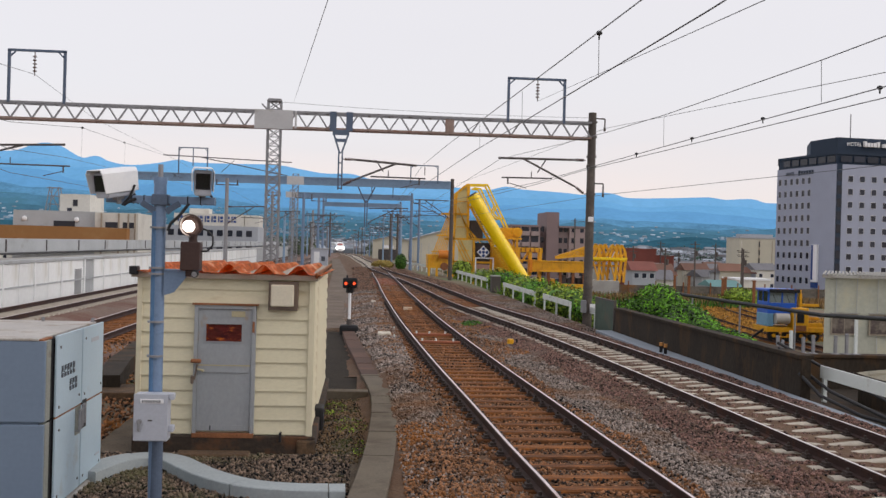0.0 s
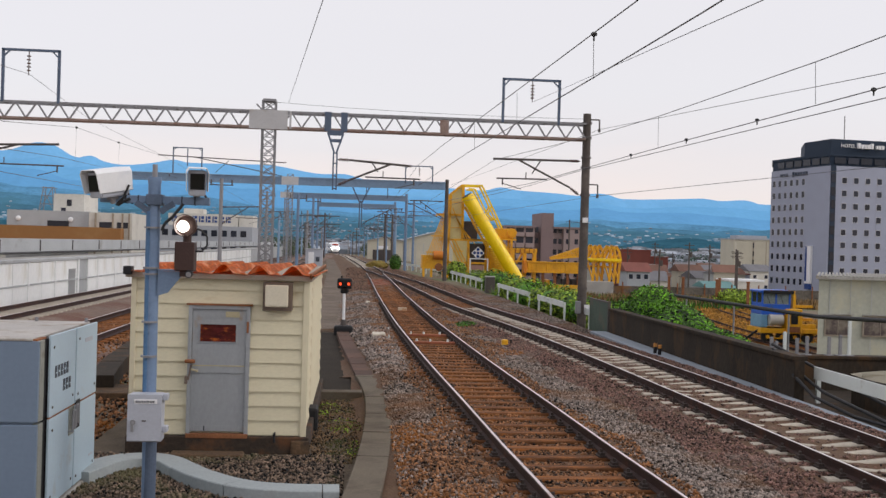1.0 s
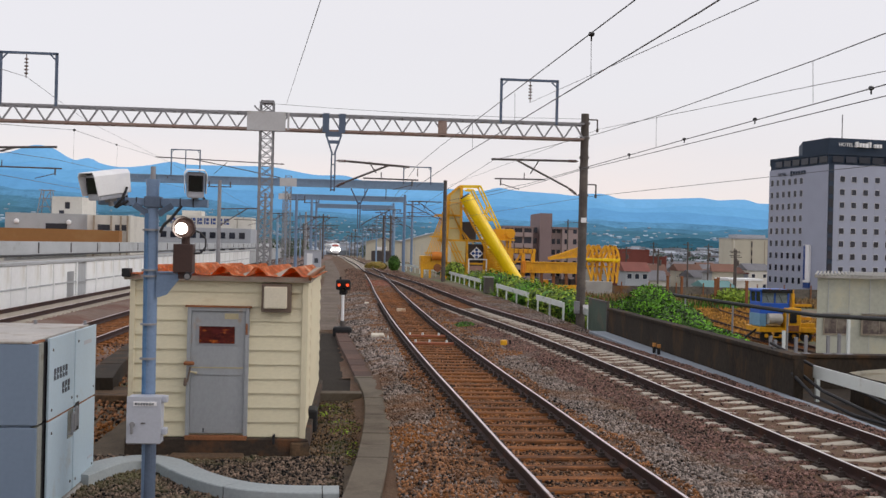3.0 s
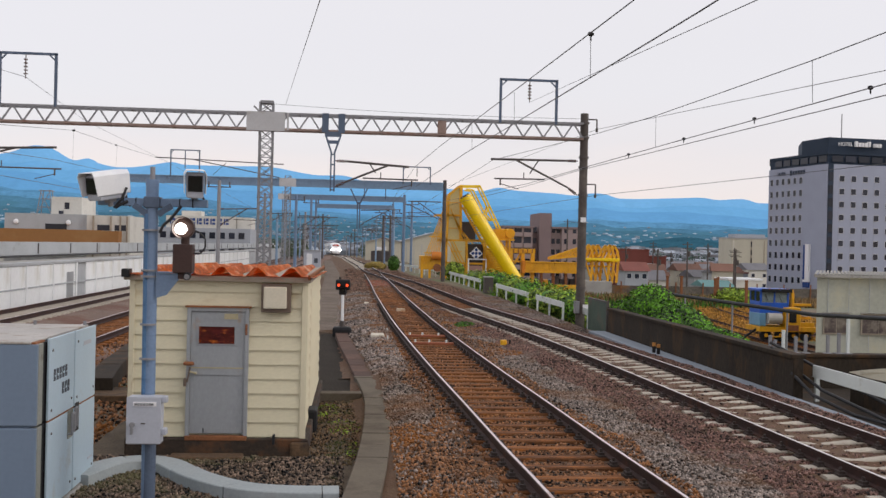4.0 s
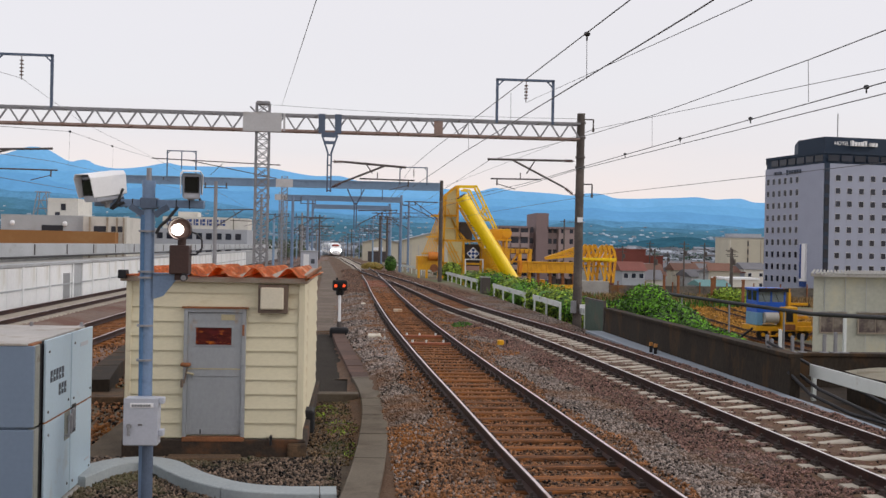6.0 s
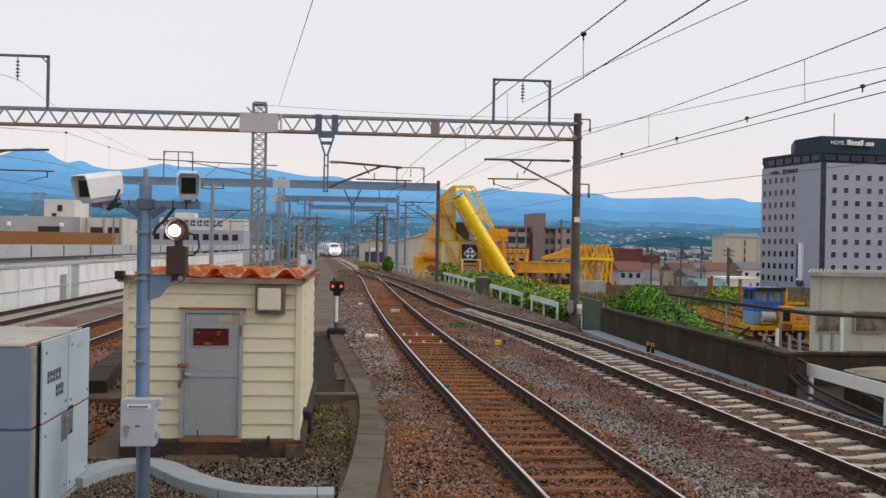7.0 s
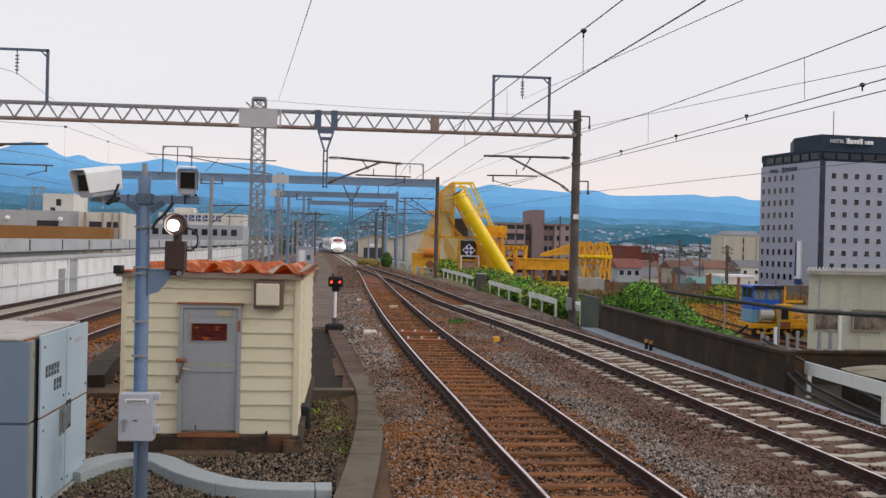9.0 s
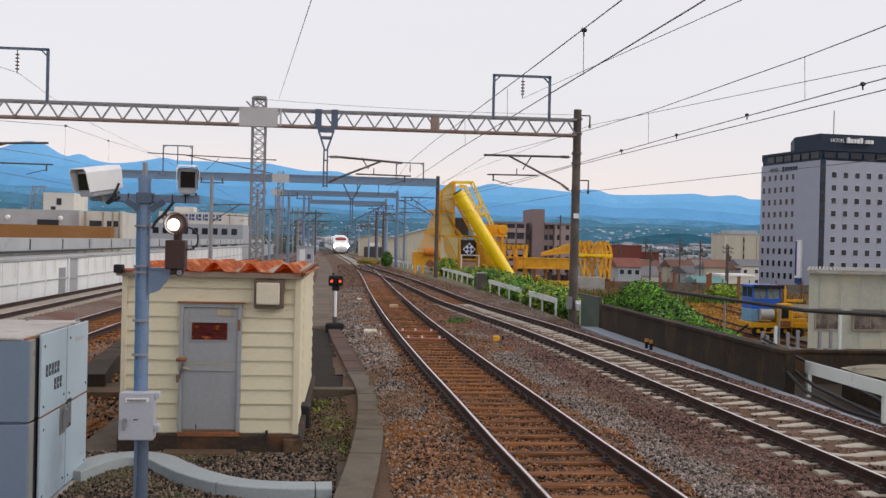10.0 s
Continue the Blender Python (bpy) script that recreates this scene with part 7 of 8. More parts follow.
for x in (4.2, 9.7, 11.5):
    part("window", box(B(), x, -0.55 if x > 8.6 else -0.05, 9.05, x + (2.2 if x < 8 else 1.3), 0, 9.65), M_PANE, lb)
for x in (1.2, 6.6):
    part("vent", ball(B(), (x, -0.1, 9.8), 0.28, (1, 0.5, 1)), M_WHITE, lb)
rt = part("roof_tower", box(B(), 2.1, 3.0, 10.7, 4.1, 5.0, 10.78), M_STEEL, lb, "open steel roof tower")
for s_ in (-0.8, 0.8):
    for u in (-0.8, 0.8):
        part("tower_leg", bar(B(), (3.1 + s_, 4 + u, 10.7), (3.1 + s_ * 0.55, 4 + u * 0.55, 13.4), 0.08), M_STEEL, rt)
for z in (11.5, 12.4, 13.3):
    for u in (-0.6, 0.6):
        part("tower_tie", bar(B(), (2.4, 4 + u, z), (3.8, 4 + u, z), 0.07), M_STEEL, rt)
part("tower_brace", bar(B(), (2.3, 3.2, 10.7), (3.6, 3.4, 13.2), 0.06), M_STEEL, rt)
part("tower_brace", bar(B(), (3.9, 3.2, 10.7), (2.6, 3.4, 13.2), 0.06), M_STEEL, rt)

gb = thing("office_building", (-31, 163, -5.5), "grey office block with a white roof sign of dark characters", "office building")
part("wall", box(B(), 0, 0, 0, 14.6, 10, 10.2), M_GREYB, gb)
part("sign_storey", box(B(), 1.6, 0.3, 10.2, 12.3, 6, 12.05), M_OFFW, gb)
part("penthouse", box(B(), 12.4, 1, 10.2, 14.6, 8, 12.0), M_OFFW, gb)
part("penthouse", box(B(), 3.5, 3, 12.0, 6.5, 7, 12.9), M_OFFW, gb)
part("lettering", bars(B(), 2.2, 10.75, 9, 0.75, 0.95, 0.28, 0.26), M_TRAINB, gb, "dark blue sign characters")
for k in range(9):
    for z in (8.6, 6.4):
        part("window", box(B(), 0.8 + k * 1.5, -0.05, z, 1.7 + k * 1.5, 0.02, z + 0.95), M_PANE, gb)

ct = block("cream_tower_block", (118.9, 318, -9.8), 12.4, 12, 17.2, M_CREAM, M_GREYB, "cream concrete apartment slab with flat dark lines for its recesses", "apartment building")
# flat brown strips give the recesses their shade; the first strip is off-white
for x, w in ((0.5, 0.22), (6.1, 0.5), (10.4, 0.3), (11.5, 0.3)):
    part("recess", box(B(), x, -0.05, 2.0, x + w, 0.03, 16.6), M_OFFW if w < 0.25 else M_FASCIA, ct)
for k in range(5):
    part("window", box(B(), 6.15, -0.09, 4.2 + k * 2.6, 6.55, -0.051, 5.8 + k * 2.6), M_PANE, ct)
part("roof_house", box(B(), 2.0, 2, 17.55, 11.5, 9, 18.6), M_GREYB, ct)
part("parapet", box(B(), -0.2, -0.2, 17.2, 12.6, 0.1, 17.75), M_GREYB, ct)
block("red_brown_building", (67.5, 260, -9.4), 7.8, 8, 12.2, M_REDB, M_REDB, "dull red-brown flat-roofed building", "building")
block("red_brown_building", (75.4, 261, -9.4), 4.8, 8, 10.6, M_REDB, M_REDB, "lower dull red-brown annexe", "building")
block("grey_balcony_block", (67.0, 252, -9.4), 8.6, 6, 8.6, M_GREYB, M_COPING, "grey flat-roofed block with rows of windows", "building", 3, 6, 0.9, 1.0)
block("red_brown_building", (50.6, 190, -5.7), 4.4, 6, 4.6, M_GREYB, M_ROOFR, "small house with a dull red tiled roof", "house", 2, 3, 0.8, 0.9, gable=1.7)
block("teal_roof_shed", (58.6, 168, -6.2), 4.6, 7, 3.2, M_GREYB, M_TEAL, "low shed with a teal metal roof", "shed", gable=1.0)
block("white_shop", (67.6, 182, -6.8), 6.2, 7, 4.6, M_OFFW, M_WHITE, "low white flat-roofed shop", "shop", 1, 5, 1.0, 1.0)
block("blue_roof_shed", (56.5, 150, -7.0), 4, 4, 3.2, M_GREYB, mat("bright_blue_sheet", (0.05, 0.16, 0.5), 0.5), "little shed under bright blue sheeting", "shed", gable=0.6)
block("white_house", (56.5, 200, -7.4), 5, 6, 4.4, M_OFFW, M_ROOFG, "white house with a grey tiled roof", "house", 1, 3, 1.0, 1.0, gable=1.9)

# houses of the town
random.seed(21)
k = 0
while k < 210:
    y = random.uniform(270, 640)
    x = y * random.uniform(0.09, 0.40) if k % 5 else -y * random.uniform(0.06, 0.40)
    if -30 < x < 12 or (30 < x < 62 and 240 < y < 290) or (50 < x < 130 and 205 < y < 280) or (116 < x < 136 and 300 < y < 335) or y < 185:
        continue
    k += 1
    w, d, h = random.uniform(5, 9), random.uniform(5, 8), random.choice((3.2, 4.8, 5.2, 5.6, 6.0))
    flat = random.random() < 0.3
    block("house", (x, y, land(x, y) - 0.4), w, d, h, random.choice((M_OFFW, M_OFFW, M_CREAM, M_GREYB, M_COPING)), M_COPING if flat else random.choice((M_ROOFG, M_ROOFG, M_ROOFB)),
          "small town house with a flat roof" if flat else "small town house with a tiled roof", "house", max(1, int(h / 2.8)), random.choice((2, 3, 4)), 1.1, 1.0, "town houses", random.uniform(-25, 25), 0 if flat else random.uniform(1.4, 2.3))

k = 0
while k < 90:
    y = random.uniform(205, 330)
    x = y * random.uniform(0.255, 0.385)
    if (46 < x < 74 and y < 222) or (64 < x < 82 and 244 < y < 272) or x > 0.43 * y or x > 100 or (30 < x < 62 and 240 < y < 290):
        k += 1
        continue
    k += 1
    block("house", (x, y, land(x, y) - 0.6), random.uniform(3.4, 5.6), random.uniform(4, 6), random.choice((2.8, 3.4, 4.4, 4.8)), random.choice((M_COPING, M_CREAM, M_GREYB)), random.choice((M_ROOFG, M_ROOFB, M_ROOFG, M_ROOFR)),
          "small town house with a tiled roof", "house", 1, 3, 1.0, 1.0, "town houses", random.uniform(-25, 25), random.choice((0, 0.9, 1.3, 1.6)))

for x, y, h in ((58.5, 178, 9.0), (60.5, 160, 7.5), (64.0, 170, 8.0), (68.5, 196, 9.5), (57.0, 214, 9.0), (47.8, 160, 7.0), (70.5, 240, 11.0), (78.0, 250, 9.0)):
    u = thing("utility_pole", (x, y, land(x, y)), "slim brown town utility pole with crossarms", "utility pole", "town utility poles")
    part("shaft", rod(B(), (0, 0, 0), (0, 0, h), 0.17, 8, 0.12), M_POLE, u)
    for dz in (0.5, 1.2):
        part("crossarm", bar(B(), (-0.9, 0, h - dz), (0.9, 0, h - dz), 0.12), M_DARKMETAL, u)
    part("transformer", rod(B(), (0.3, 0, h - 2.6), (0.3, 0, h - 1.7), 0.24, 10), M_POLE, u)

# far town, too small to count
rng = np.random.default_rng(4)
vs, fs = [], []
for i in range(2600):
    y = rng.uniform(640, 1650)
    x = y * rng.uniform(-0.42, 0.45)
    w, d, h, g = rng.uniform(6, 15), rng.uniform(6, 12), rng.uniform(5, 9), rng.uniform(0, 2.5)
    z = land(x, y) - 1
    o = len(vs)
    vs += [(x, y, z), (x + w, y, z), (x + w, y + d, z), (x, y + d, z), (x, y, z + h), (x + w, y, z + h), (x + w, y + d, z + h), (x, y + d, z + h), (x, y + d / 2, z + h + g), (x + w, y + d / 2, z + h + g)]
    fs += [tuple(o + q for q in f) for f in ((0, 1, 5, 4), (1, 2, 6, 9, 5), (2, 3, 7, 6), (3, 0, 4, 8, 7), (4, 5, 9, 8), (6, 7, 8, 9))]
me = bpy.data.meshes.new("far_town")
me.from_pydata(vs, [], fs)
# bluish base colour carries the distance haze over the town
me.materials.append(mat("haze_tinted_town_walls", (0.19, 0.215, 0.25), 0.9, var=0.5, scale=0.01, fine=0.1, bump=0, island=1.2, stain=(0.13, 0.075, 0.06), stain_scale=0.012, stain_at=0.60))
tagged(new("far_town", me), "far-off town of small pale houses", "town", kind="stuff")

# far woods: clumps among and behind the houses
rng = np.random.default_rng(9)
clumps = []
for i in range(260):
    y = rng.uniform(560, 1500)
    x = y * rng.uniform(-0.42, 0.45)
    if -14 - y * 0.02 < x < 14:
        continue
    r = rng.uniform(3, 7) * (1 + y / 1500)
    clumps.append((x, y, land(x, y) + r * 0.3, r * 1.6, r, r * 0.9))
me = leaf_mesh("far_trees", clumps, 42000, 0.9, mat("hazy_dark_trees", (0.035, 0.085, 0.05), 0.9, var=0.4, scale=0.02, fine=0.2, bump=0, island=0.8), 6)
tagged(new("far_trees", me), "dark green trees scattered through the town", "trees", kind="stuff")


def ridge(name, dist, tops, base, depth, material, label, rough=12, seed=1):
    xs_ = [tops[0][0] + (tops[-1][0] - tops[0][0]) * i / 300 for i in range(301)]
    rows = 16
    def h(x, v):
        t = curve_x(tops, x)
        f = math.sin(v * math.pi / 2)
        nz = noise.fractal((x / 260.0, v * 3, seed), 0.9, 2.0, 5)
        return base + (t - base) * f + nz * rough * f
    vs, fs = [], []
    for j in range(rows):
        v = j / (rows - 1)
        for x in xs_:
            vs.append((x, dist - depth * (1 - v), h(x, v)))
    k = len(xs_)
    for j in range(rows - 1):
        for i in range(k - 1):
            fs.append((j * k + i, j * k + i + 1, (j + 1) * k + i + 1, (j + 1) * k + i))
    me = bpy.data.meshes.new(name)
    me.from_pydata(vs, [], fs)
    me.polygons.foreach_set("use_smooth", [True] * len(fs))
    me.materials.append(material)
    return tagged(new(name, me), label, "mountains", kind="structure")


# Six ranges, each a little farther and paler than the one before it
hill_v, hill_f = [], []
hill_rng = np.random.default_rng(31)
FAR_TOPS = [(-2600, 330), (-1540, 322), (-1295, 304), (-1181, 337), (-1124, 330), (-1043, 289), (-982, 297), (-951, 281), (-879, 268), (-777, 276), (-685, 293), (-640, 284), (-476, 284), (-324, 284), (-155, 259), (-50, 260), (21, 243), (149, 229), (385, 220), (478, 218), (536, 231), (595, 222), (761, 215), (843, 209), (887, 218), (946, 218), (1004, 202), (1325, 214), (1393, 207), (1495, 214), (1552, 200), (1809, 200), (2600, 196)]
NEAR_TOPS = [(-1600, 190), (-1299, 180), (-1036, 157), (-772, 158), (-473, 144), (-231, 131), (24, 118), (366, 108), (670, 106), (882, 128), (960, 122), (1116, 120), (1340, 110), (1600, 106), (2600, 110)]
# air haze put into the colours, bluer and paler range by range
HAZE_TINTS = ((0.055, 0.145, 0.215), (0.070, 0.185, 0.290), (0.090, 0.240, 0.400), (0.110, 0.300, 0.54), (0.130, 0.345, 0.60), (0.15, 0.375, 0.64))
for k in range(6):
    dist = 1950 + 390 * k
    share_ = (0.62, 0.82, 1.0, 0.40, 0.72, 1.0)[k]
    col = HAZE_TINTS[k]
    tops = []
    for x in [(-2600 + 90 * i) for i in range(59)] if k < 5 else [a for a, _ in FAR_TOPS]:
        z = curve_x(NEAR_TOPS, x) if k < 3 else curve_x(FAR_TOPS, x)
        if k in (3, 4):
            z = curve_x(NEAR_TOPS, x) + (z - curve_x(NEAR_TOPS, x)) * share_
        else:
            z *= share_
        if k < 5:
            z *= 1 + (0.16 if k < 3 else 0.10) * noise.noise((x * 0.0031 + k * 7.3, k * 3.1, 0)) + 0.05 * noise.noise((x * 0.012, k * 5.7, 1))
        tops.append((x * dist / 3900, 2.7 + (z - 2.7) * dist / 3900))
    # weak emission lifts each range towards its haze colour
    m_ = mat("haze_tinted_range", tuple(0.6 * c for c in col), 1.0, var=0.6 if k < 3 else 0.15, scale=0.012 if k > 2 else 0.02, fine=0.06 if k > 2 else 0.13, bump=0, emit=col, power=0.50 if k < 3 else 0.56, spec=0,
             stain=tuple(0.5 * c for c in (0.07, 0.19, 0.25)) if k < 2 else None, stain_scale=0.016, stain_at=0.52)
    ridge("backdrop_mountains", dist, tops, -20, 330, m_, "mountain range in painted blue haze, paler with distance" if k > 2 else "dark blue-green wooded hills beyond the town, tinted with painted haze", 7 if k < 3 else 2.0, k + 1)
    # small houses up the slopes
    for i in range((900, 420, 120)[k] if k < 3 else 0):
        v = hill_rng.beta(1.6, 2.6) * 0.8 + 0.08
        x = hill_rng.uniform(-0.42, 0.46) * dist
        s_ = math.sin(v * math.pi / 2)
        z = -20 + (curve_x(tops, x) + 20) * s_ + noise.fractal((x / 260.0, v * 3, k + 1), 0.9, 2.0, 5) * 7 * s_ - 2.0
        y = dist - 330 * (1 - v) - 1
        w, d, h, g = hill_rng.uniform(3, 8), 8, hill_rng.uniform(2.2, 4.6), hill_rng.uniform(0, 1.6)
        o = len(hill_v)
        hill_v += [(x, y, z), (x + w, y, z), (x + w, y + d, z), (x, y + d, z), (x, y, z + h), (x + w, y, z + h), (x + w, y + d, z + h), (x, y + d, z + h), (x, y + d / 2, z + h + g), (x + w, y + d / 2, z + h + g)]
        hill_f += [tuple(o + q for q in f_) for f_ in ((0, 1, 5, 4), (1, 2, 6, 9, 5), (2, 3, 7, 6), (3, 0, 4, 8, 7), (4, 5, 9, 8), (6, 7, 8, 9))]
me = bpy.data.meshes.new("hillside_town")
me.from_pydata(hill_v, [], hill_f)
# haze is mixed into the blue-grey of these walls
me.materials.append(mat("haze_tinted_hillside_walls", (0.27, 0.34, 0.41), 0.9, var=0.38, scale=0.01, fine=0.1, bump=0, island=1.0))
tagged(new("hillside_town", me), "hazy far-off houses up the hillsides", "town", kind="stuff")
rng = np.random.default_rng(19)
clumps = []
for i in range(70):
    y = rng.uniform(185, 430)
    side = -1 if i % 3 else 1
    x = curve_x(FAR, y) + side * rng.uniform(9, 26)
    r = rng.uniform(1.2, 3.0)
    clumps.append((x, y, land(x, y) + r * 0.8, r * 1.3, r, r))
# bluish tint and faint glow paint haze over the wooded hill
ridge("wooded_hill", 1500, [(-800, 14), (-500, 20), (-150, 6), (150, -4), (330, 0), (380, 10), (450, 22), (510, 24), (560, 10), (640, -6), (900, 0)], -20, 200, mat("haze_tinted_wooded_hill", (0.02, 0.06, 0.08), 1.0, var=0.6, scale=0.03, fine=0.2, bump=0, emit=(0.03, 0.11, 0.18), power=0.40, spec=0), "dark wooded hill beyond the town", 5, 9)
me = leaf_mesh("lineside_trees", clumps, 20000, 0.3, mat("lineside_leaves", (0.06, 0.085, 0.04), 0.9, var=0.5, scale=0.1, fine=1, bump=0, island=1.0), 8)
tagged(new("lineside_trees", me), "dull green lineside scrub and trees", "trees", kind="stuff")

# ---- small things on the tracks ----
ym = thing("yellow_marker", (4.59, 31.1, -0.3), "small yellow marker block in the ballast", "marker")
part("block", box(B(), -0.13, -0.1, 0, 0.06, 0.1, 0.2, 0.03), M_AMBER, ym)
part("peg", rod(B(), (0.16, 0, 0), (0.16, 0, 0.2), 0.03, 8), M_BLACK, ym)
M_CHIP = mat("chipped_cream_concrete", (0.60, 0.55, 0.46), 0.9, var=0.25, scale=5, stain=(0.25, 0.18, 0.12), stain_scale=4, stain_at=0.55)
for x, y, w in ((0.76, 32.8, 0.34), (0.6, 51, 0.2)):
    ws = thing("white_slab", (x, y, -0.27 if y < 40 else -0.30), "broken white concrete slab in the ballast", "slab")
    part("slab", box(B(), -w * 0.62, -0.45, 0, w * 0.62, 0.40, 0.15, 0.04), M_CHIP, ws)
M_PLATEC = mat("rusty_cream_plate", (0.62, 0.50, 0.36), 0.7, var=0.2, scale=4, stain=(0.42, 0.16, 0.04), stain_scale=4, stain_at=0.58)
wp = thing("white_plate", (2.05, 45.3, -0.2), "rust-streaked cream plate fixed between the rails", "plate")
part("plate", box(B(), -0.19, -0.14, 0, 0.19, 0.14, 0.12, 0.01), M_PLATEC, wp)
M_OXIDE = mat("red_oxide_bar", (0.30, 0.095, 0.045), 0.75, var=0.3, scale=4)
for y in (29.8, 32.2):
    sb = thing("sensor_bar", (2.24 if y < 31 else 2.2, y, -0.155), "rusty crossbar with white sensor stubs", "sensor bar", "sensor bars")
    part("bar", box(B(), -0.66, -0.07, 0, 0.66, 0.07, 0.07, 0.01), M_OXIDE, sb, "red-oxide steel bar")
    for x in (-0.45, -0.05, 0.45):
        part("stub", rod(B(), (x, 0, 0.05), (x, 0, 0.14), 0.03, 8), M_GUARD, sb)
for x, y in ((1.05, 31.8), (1.12, 34.6)):
    st = thing("white_stub", (x, y, -0.35), "short white peg beside the rail", "peg", "white pegs")
    part("peg", rod(B(), (0, 0, 0), (0, 0, 0.26), 0.022, 8), M_GUARD, st)
# turnout: red-painted rods and switch blades
tn = thing("turnout_rods", (1.75, 78, -0.2), "red-brown turnout stretcher rods and plates", "turnout")
for i in range(6):
    part("plate", box(B(), -0.9, -6 + i * 2.2, 0, 0.95, -5.5 + i * 2.2, 0.05, 0.01), mat("red_oxide_steel", (0.28, 0.07, 0.04), 0.7, var=0.3), tn)
bl = thing("switch_rail", (0, 0, 0), "curved switch rails joining the two tracks", "switch rail")
part("rail", sweep(B(), [(curve_x(NEAR, y) + 0.75 + (y - 75) * 0.004, y, 0) for y in range(70, 105, 3)], RAIL_WEB), M_RAIL, bl)
part("rail", sweep(B(), [(curve_x(FAR, y) - 0.60 - (100 - y) * 0.02, y, 0) for y in range(74, 118, 3)], RAIL_WEB), M_RAIL, bl)

# ---- sleepers ----
def wood():
    bm = box(B(), -1.02, -0.11, -0.14, 1.02, 0.11, 0.0)
    bmesh.ops.bevel(bm, geom=[e for e in bm.edges if abs(e.verts[0].co.x - e.verts[1].co.x) > 1], offset=0.02, segments=1, affect="EDGES")
    return mesh_of("sleeper", bm, M_WOOD)


def concrete():
    bm = B()
    pts = [(-1.1, 0.0, 0.13), (-0.95, 0.0, 0.14), (-0.5, 0.012, 0.14), (0, -0.035, 0.11), (0.5, 0.012, 0.14), (0.95, 0.0, 0.14), (1.1, 0.0, 0.13)]
    rings = []
    for x, top, hw in [(a_, b_, c_ * 0.76) for a_, b_, c_ in pts]:
        rings.append([bm.verts.new(v) for v in ((x, -hw - 0.02, -0.18), (x, hw + 0.02, -0.18), (x, hw, top - 0.02), (x, hw - 0.03, top), (x, -hw + 0.03, top), (x, -hw, top - 0.02))])
    for a, b in zip(rings, rings[1:]):
        for j in range(6):
            bm.faces.new((a[j], a[(j + 1) % 6], b[(j + 1) % 6], b[j]))
    bm.faces.new(rings[0])
    bm.faces.new(rings[-1])
    return mesh_of("sleeper", bm, M_SLEEP)


def clip():
    bm = B()
    box(bm, -0.17, -0.085, -0.02, 0.17, 0.085, 0.028)
    for s in (-1, 1):
        box(bm, s * 0.075, -0.06, 0.02, s * 0.15, 0.06, 0.065)
        rod(bm, (s * 0.11, 0, 0.05), (s * 0.11, 0, 0.11), 0.022, 6)
    return mesh_of("rail_clip", bm, M_FAST)


w_me, c_me, k_me = wood(), concrete(), clip()
random.seed(2)
y = 6.0
while y < 84:
    s = (curve_x(NEAR, y + 0.5) - curve_x(NEAR, y - 0.5))
    ang = -math.degrees(math.atan(s)) + random.uniform(-0.8, 0.8)
    x = curve_x(NEAR, y)
    share("sleeper", w_me, near_track, (x + random.uniform(-0.04, 0.04), y, -0.165 + random.uniform(-0.012, 0.004)), ang)
    if y < 50:
        for off in (-0.7525, 0.7525):
            share("rail_clip", k_me, near_track, (x + off, y - off * s, -0.17), ang)
    y += 0.62 if y < 29 else 0.66
y = 6.0
n = 0
while y < 118:
    s = (curve_x(FAR, y + 0.5) - curve_x(FAR, y - 0.5))
    ang = -math.degrees(math.atan(s))
    x = curve_x(FAR, y)
    share("sleeper", c_me if y < 48 else w_me, far_track, (x + random.uniform(-0.02, 0.02), y, (-0.165 if y < 55 else -0.182) + random.uniform(-0.008, 0.004)), ang)
    if y < 75:
        for off in (-0.7525, 0.7525):
            share("rail_clip", k_me, far_track, (x + off, y - off * s, -0.165), ang)
    y += 0.58
bm_v, bm_f = [], []
for table, y0, y1 in ((LEFT_B, 24, 120), (FAR, 118.5, 330)):
    y = y0
    while y < y1:
        x = curve_x(table, y)
        z = -0.16 + rail_z(y)
        o = len(bm_v)
        bm_v += [(x - 1.2, y - 0.12, z), (x + 1.2, y - 0.12, z), (x + 1.2, y + 0.12, z), (x - 1.2, y + 0.12, z), (x - 1.2, y - 0.14, z - 0.15), (x + 1.2, y - 0.14, z - 0.15), (x + 1.2, y + 0.14, z - 0.15), (x - 1.2, y + 0.14, z - 0.15)]
        bm_f += [tuple(o + q for q in f) for f in ((0, 1, 2, 3), (0, 4, 5, 1), (2, 6, 7, 3), (1, 5, 6, 2), (3, 7, 4, 0))]
        y += 0.6
me = bpy.data.meshes.new("far_sleepers")
me.from_pydata(bm_v, [], bm_f)
me.materials.append(M_SLEEP)
tagged(new("far_sleepers", me), "rows of sleepers under the farther tracks", "sleepers", kind="stuff")

y = 18.0
while y < 90:
    share("sleeper", w_me, left_track_a, (curve_x(LEFT_A, y), y, -0.165 + random.uniform(-0.012, 0.004)), random.uniform(-0.8, 0.8))
    y += 0.64

M_STONE_FAR = mat("ballast_stone_maroon", (0.145, 0.082, 0.055), 0.9, var=0.6, scale=0.3, fine=9, bump=0.2, island=1.2, stain=(0.18, 0.135, 0.11), stain_scale=0.2, stain_at=0.56)

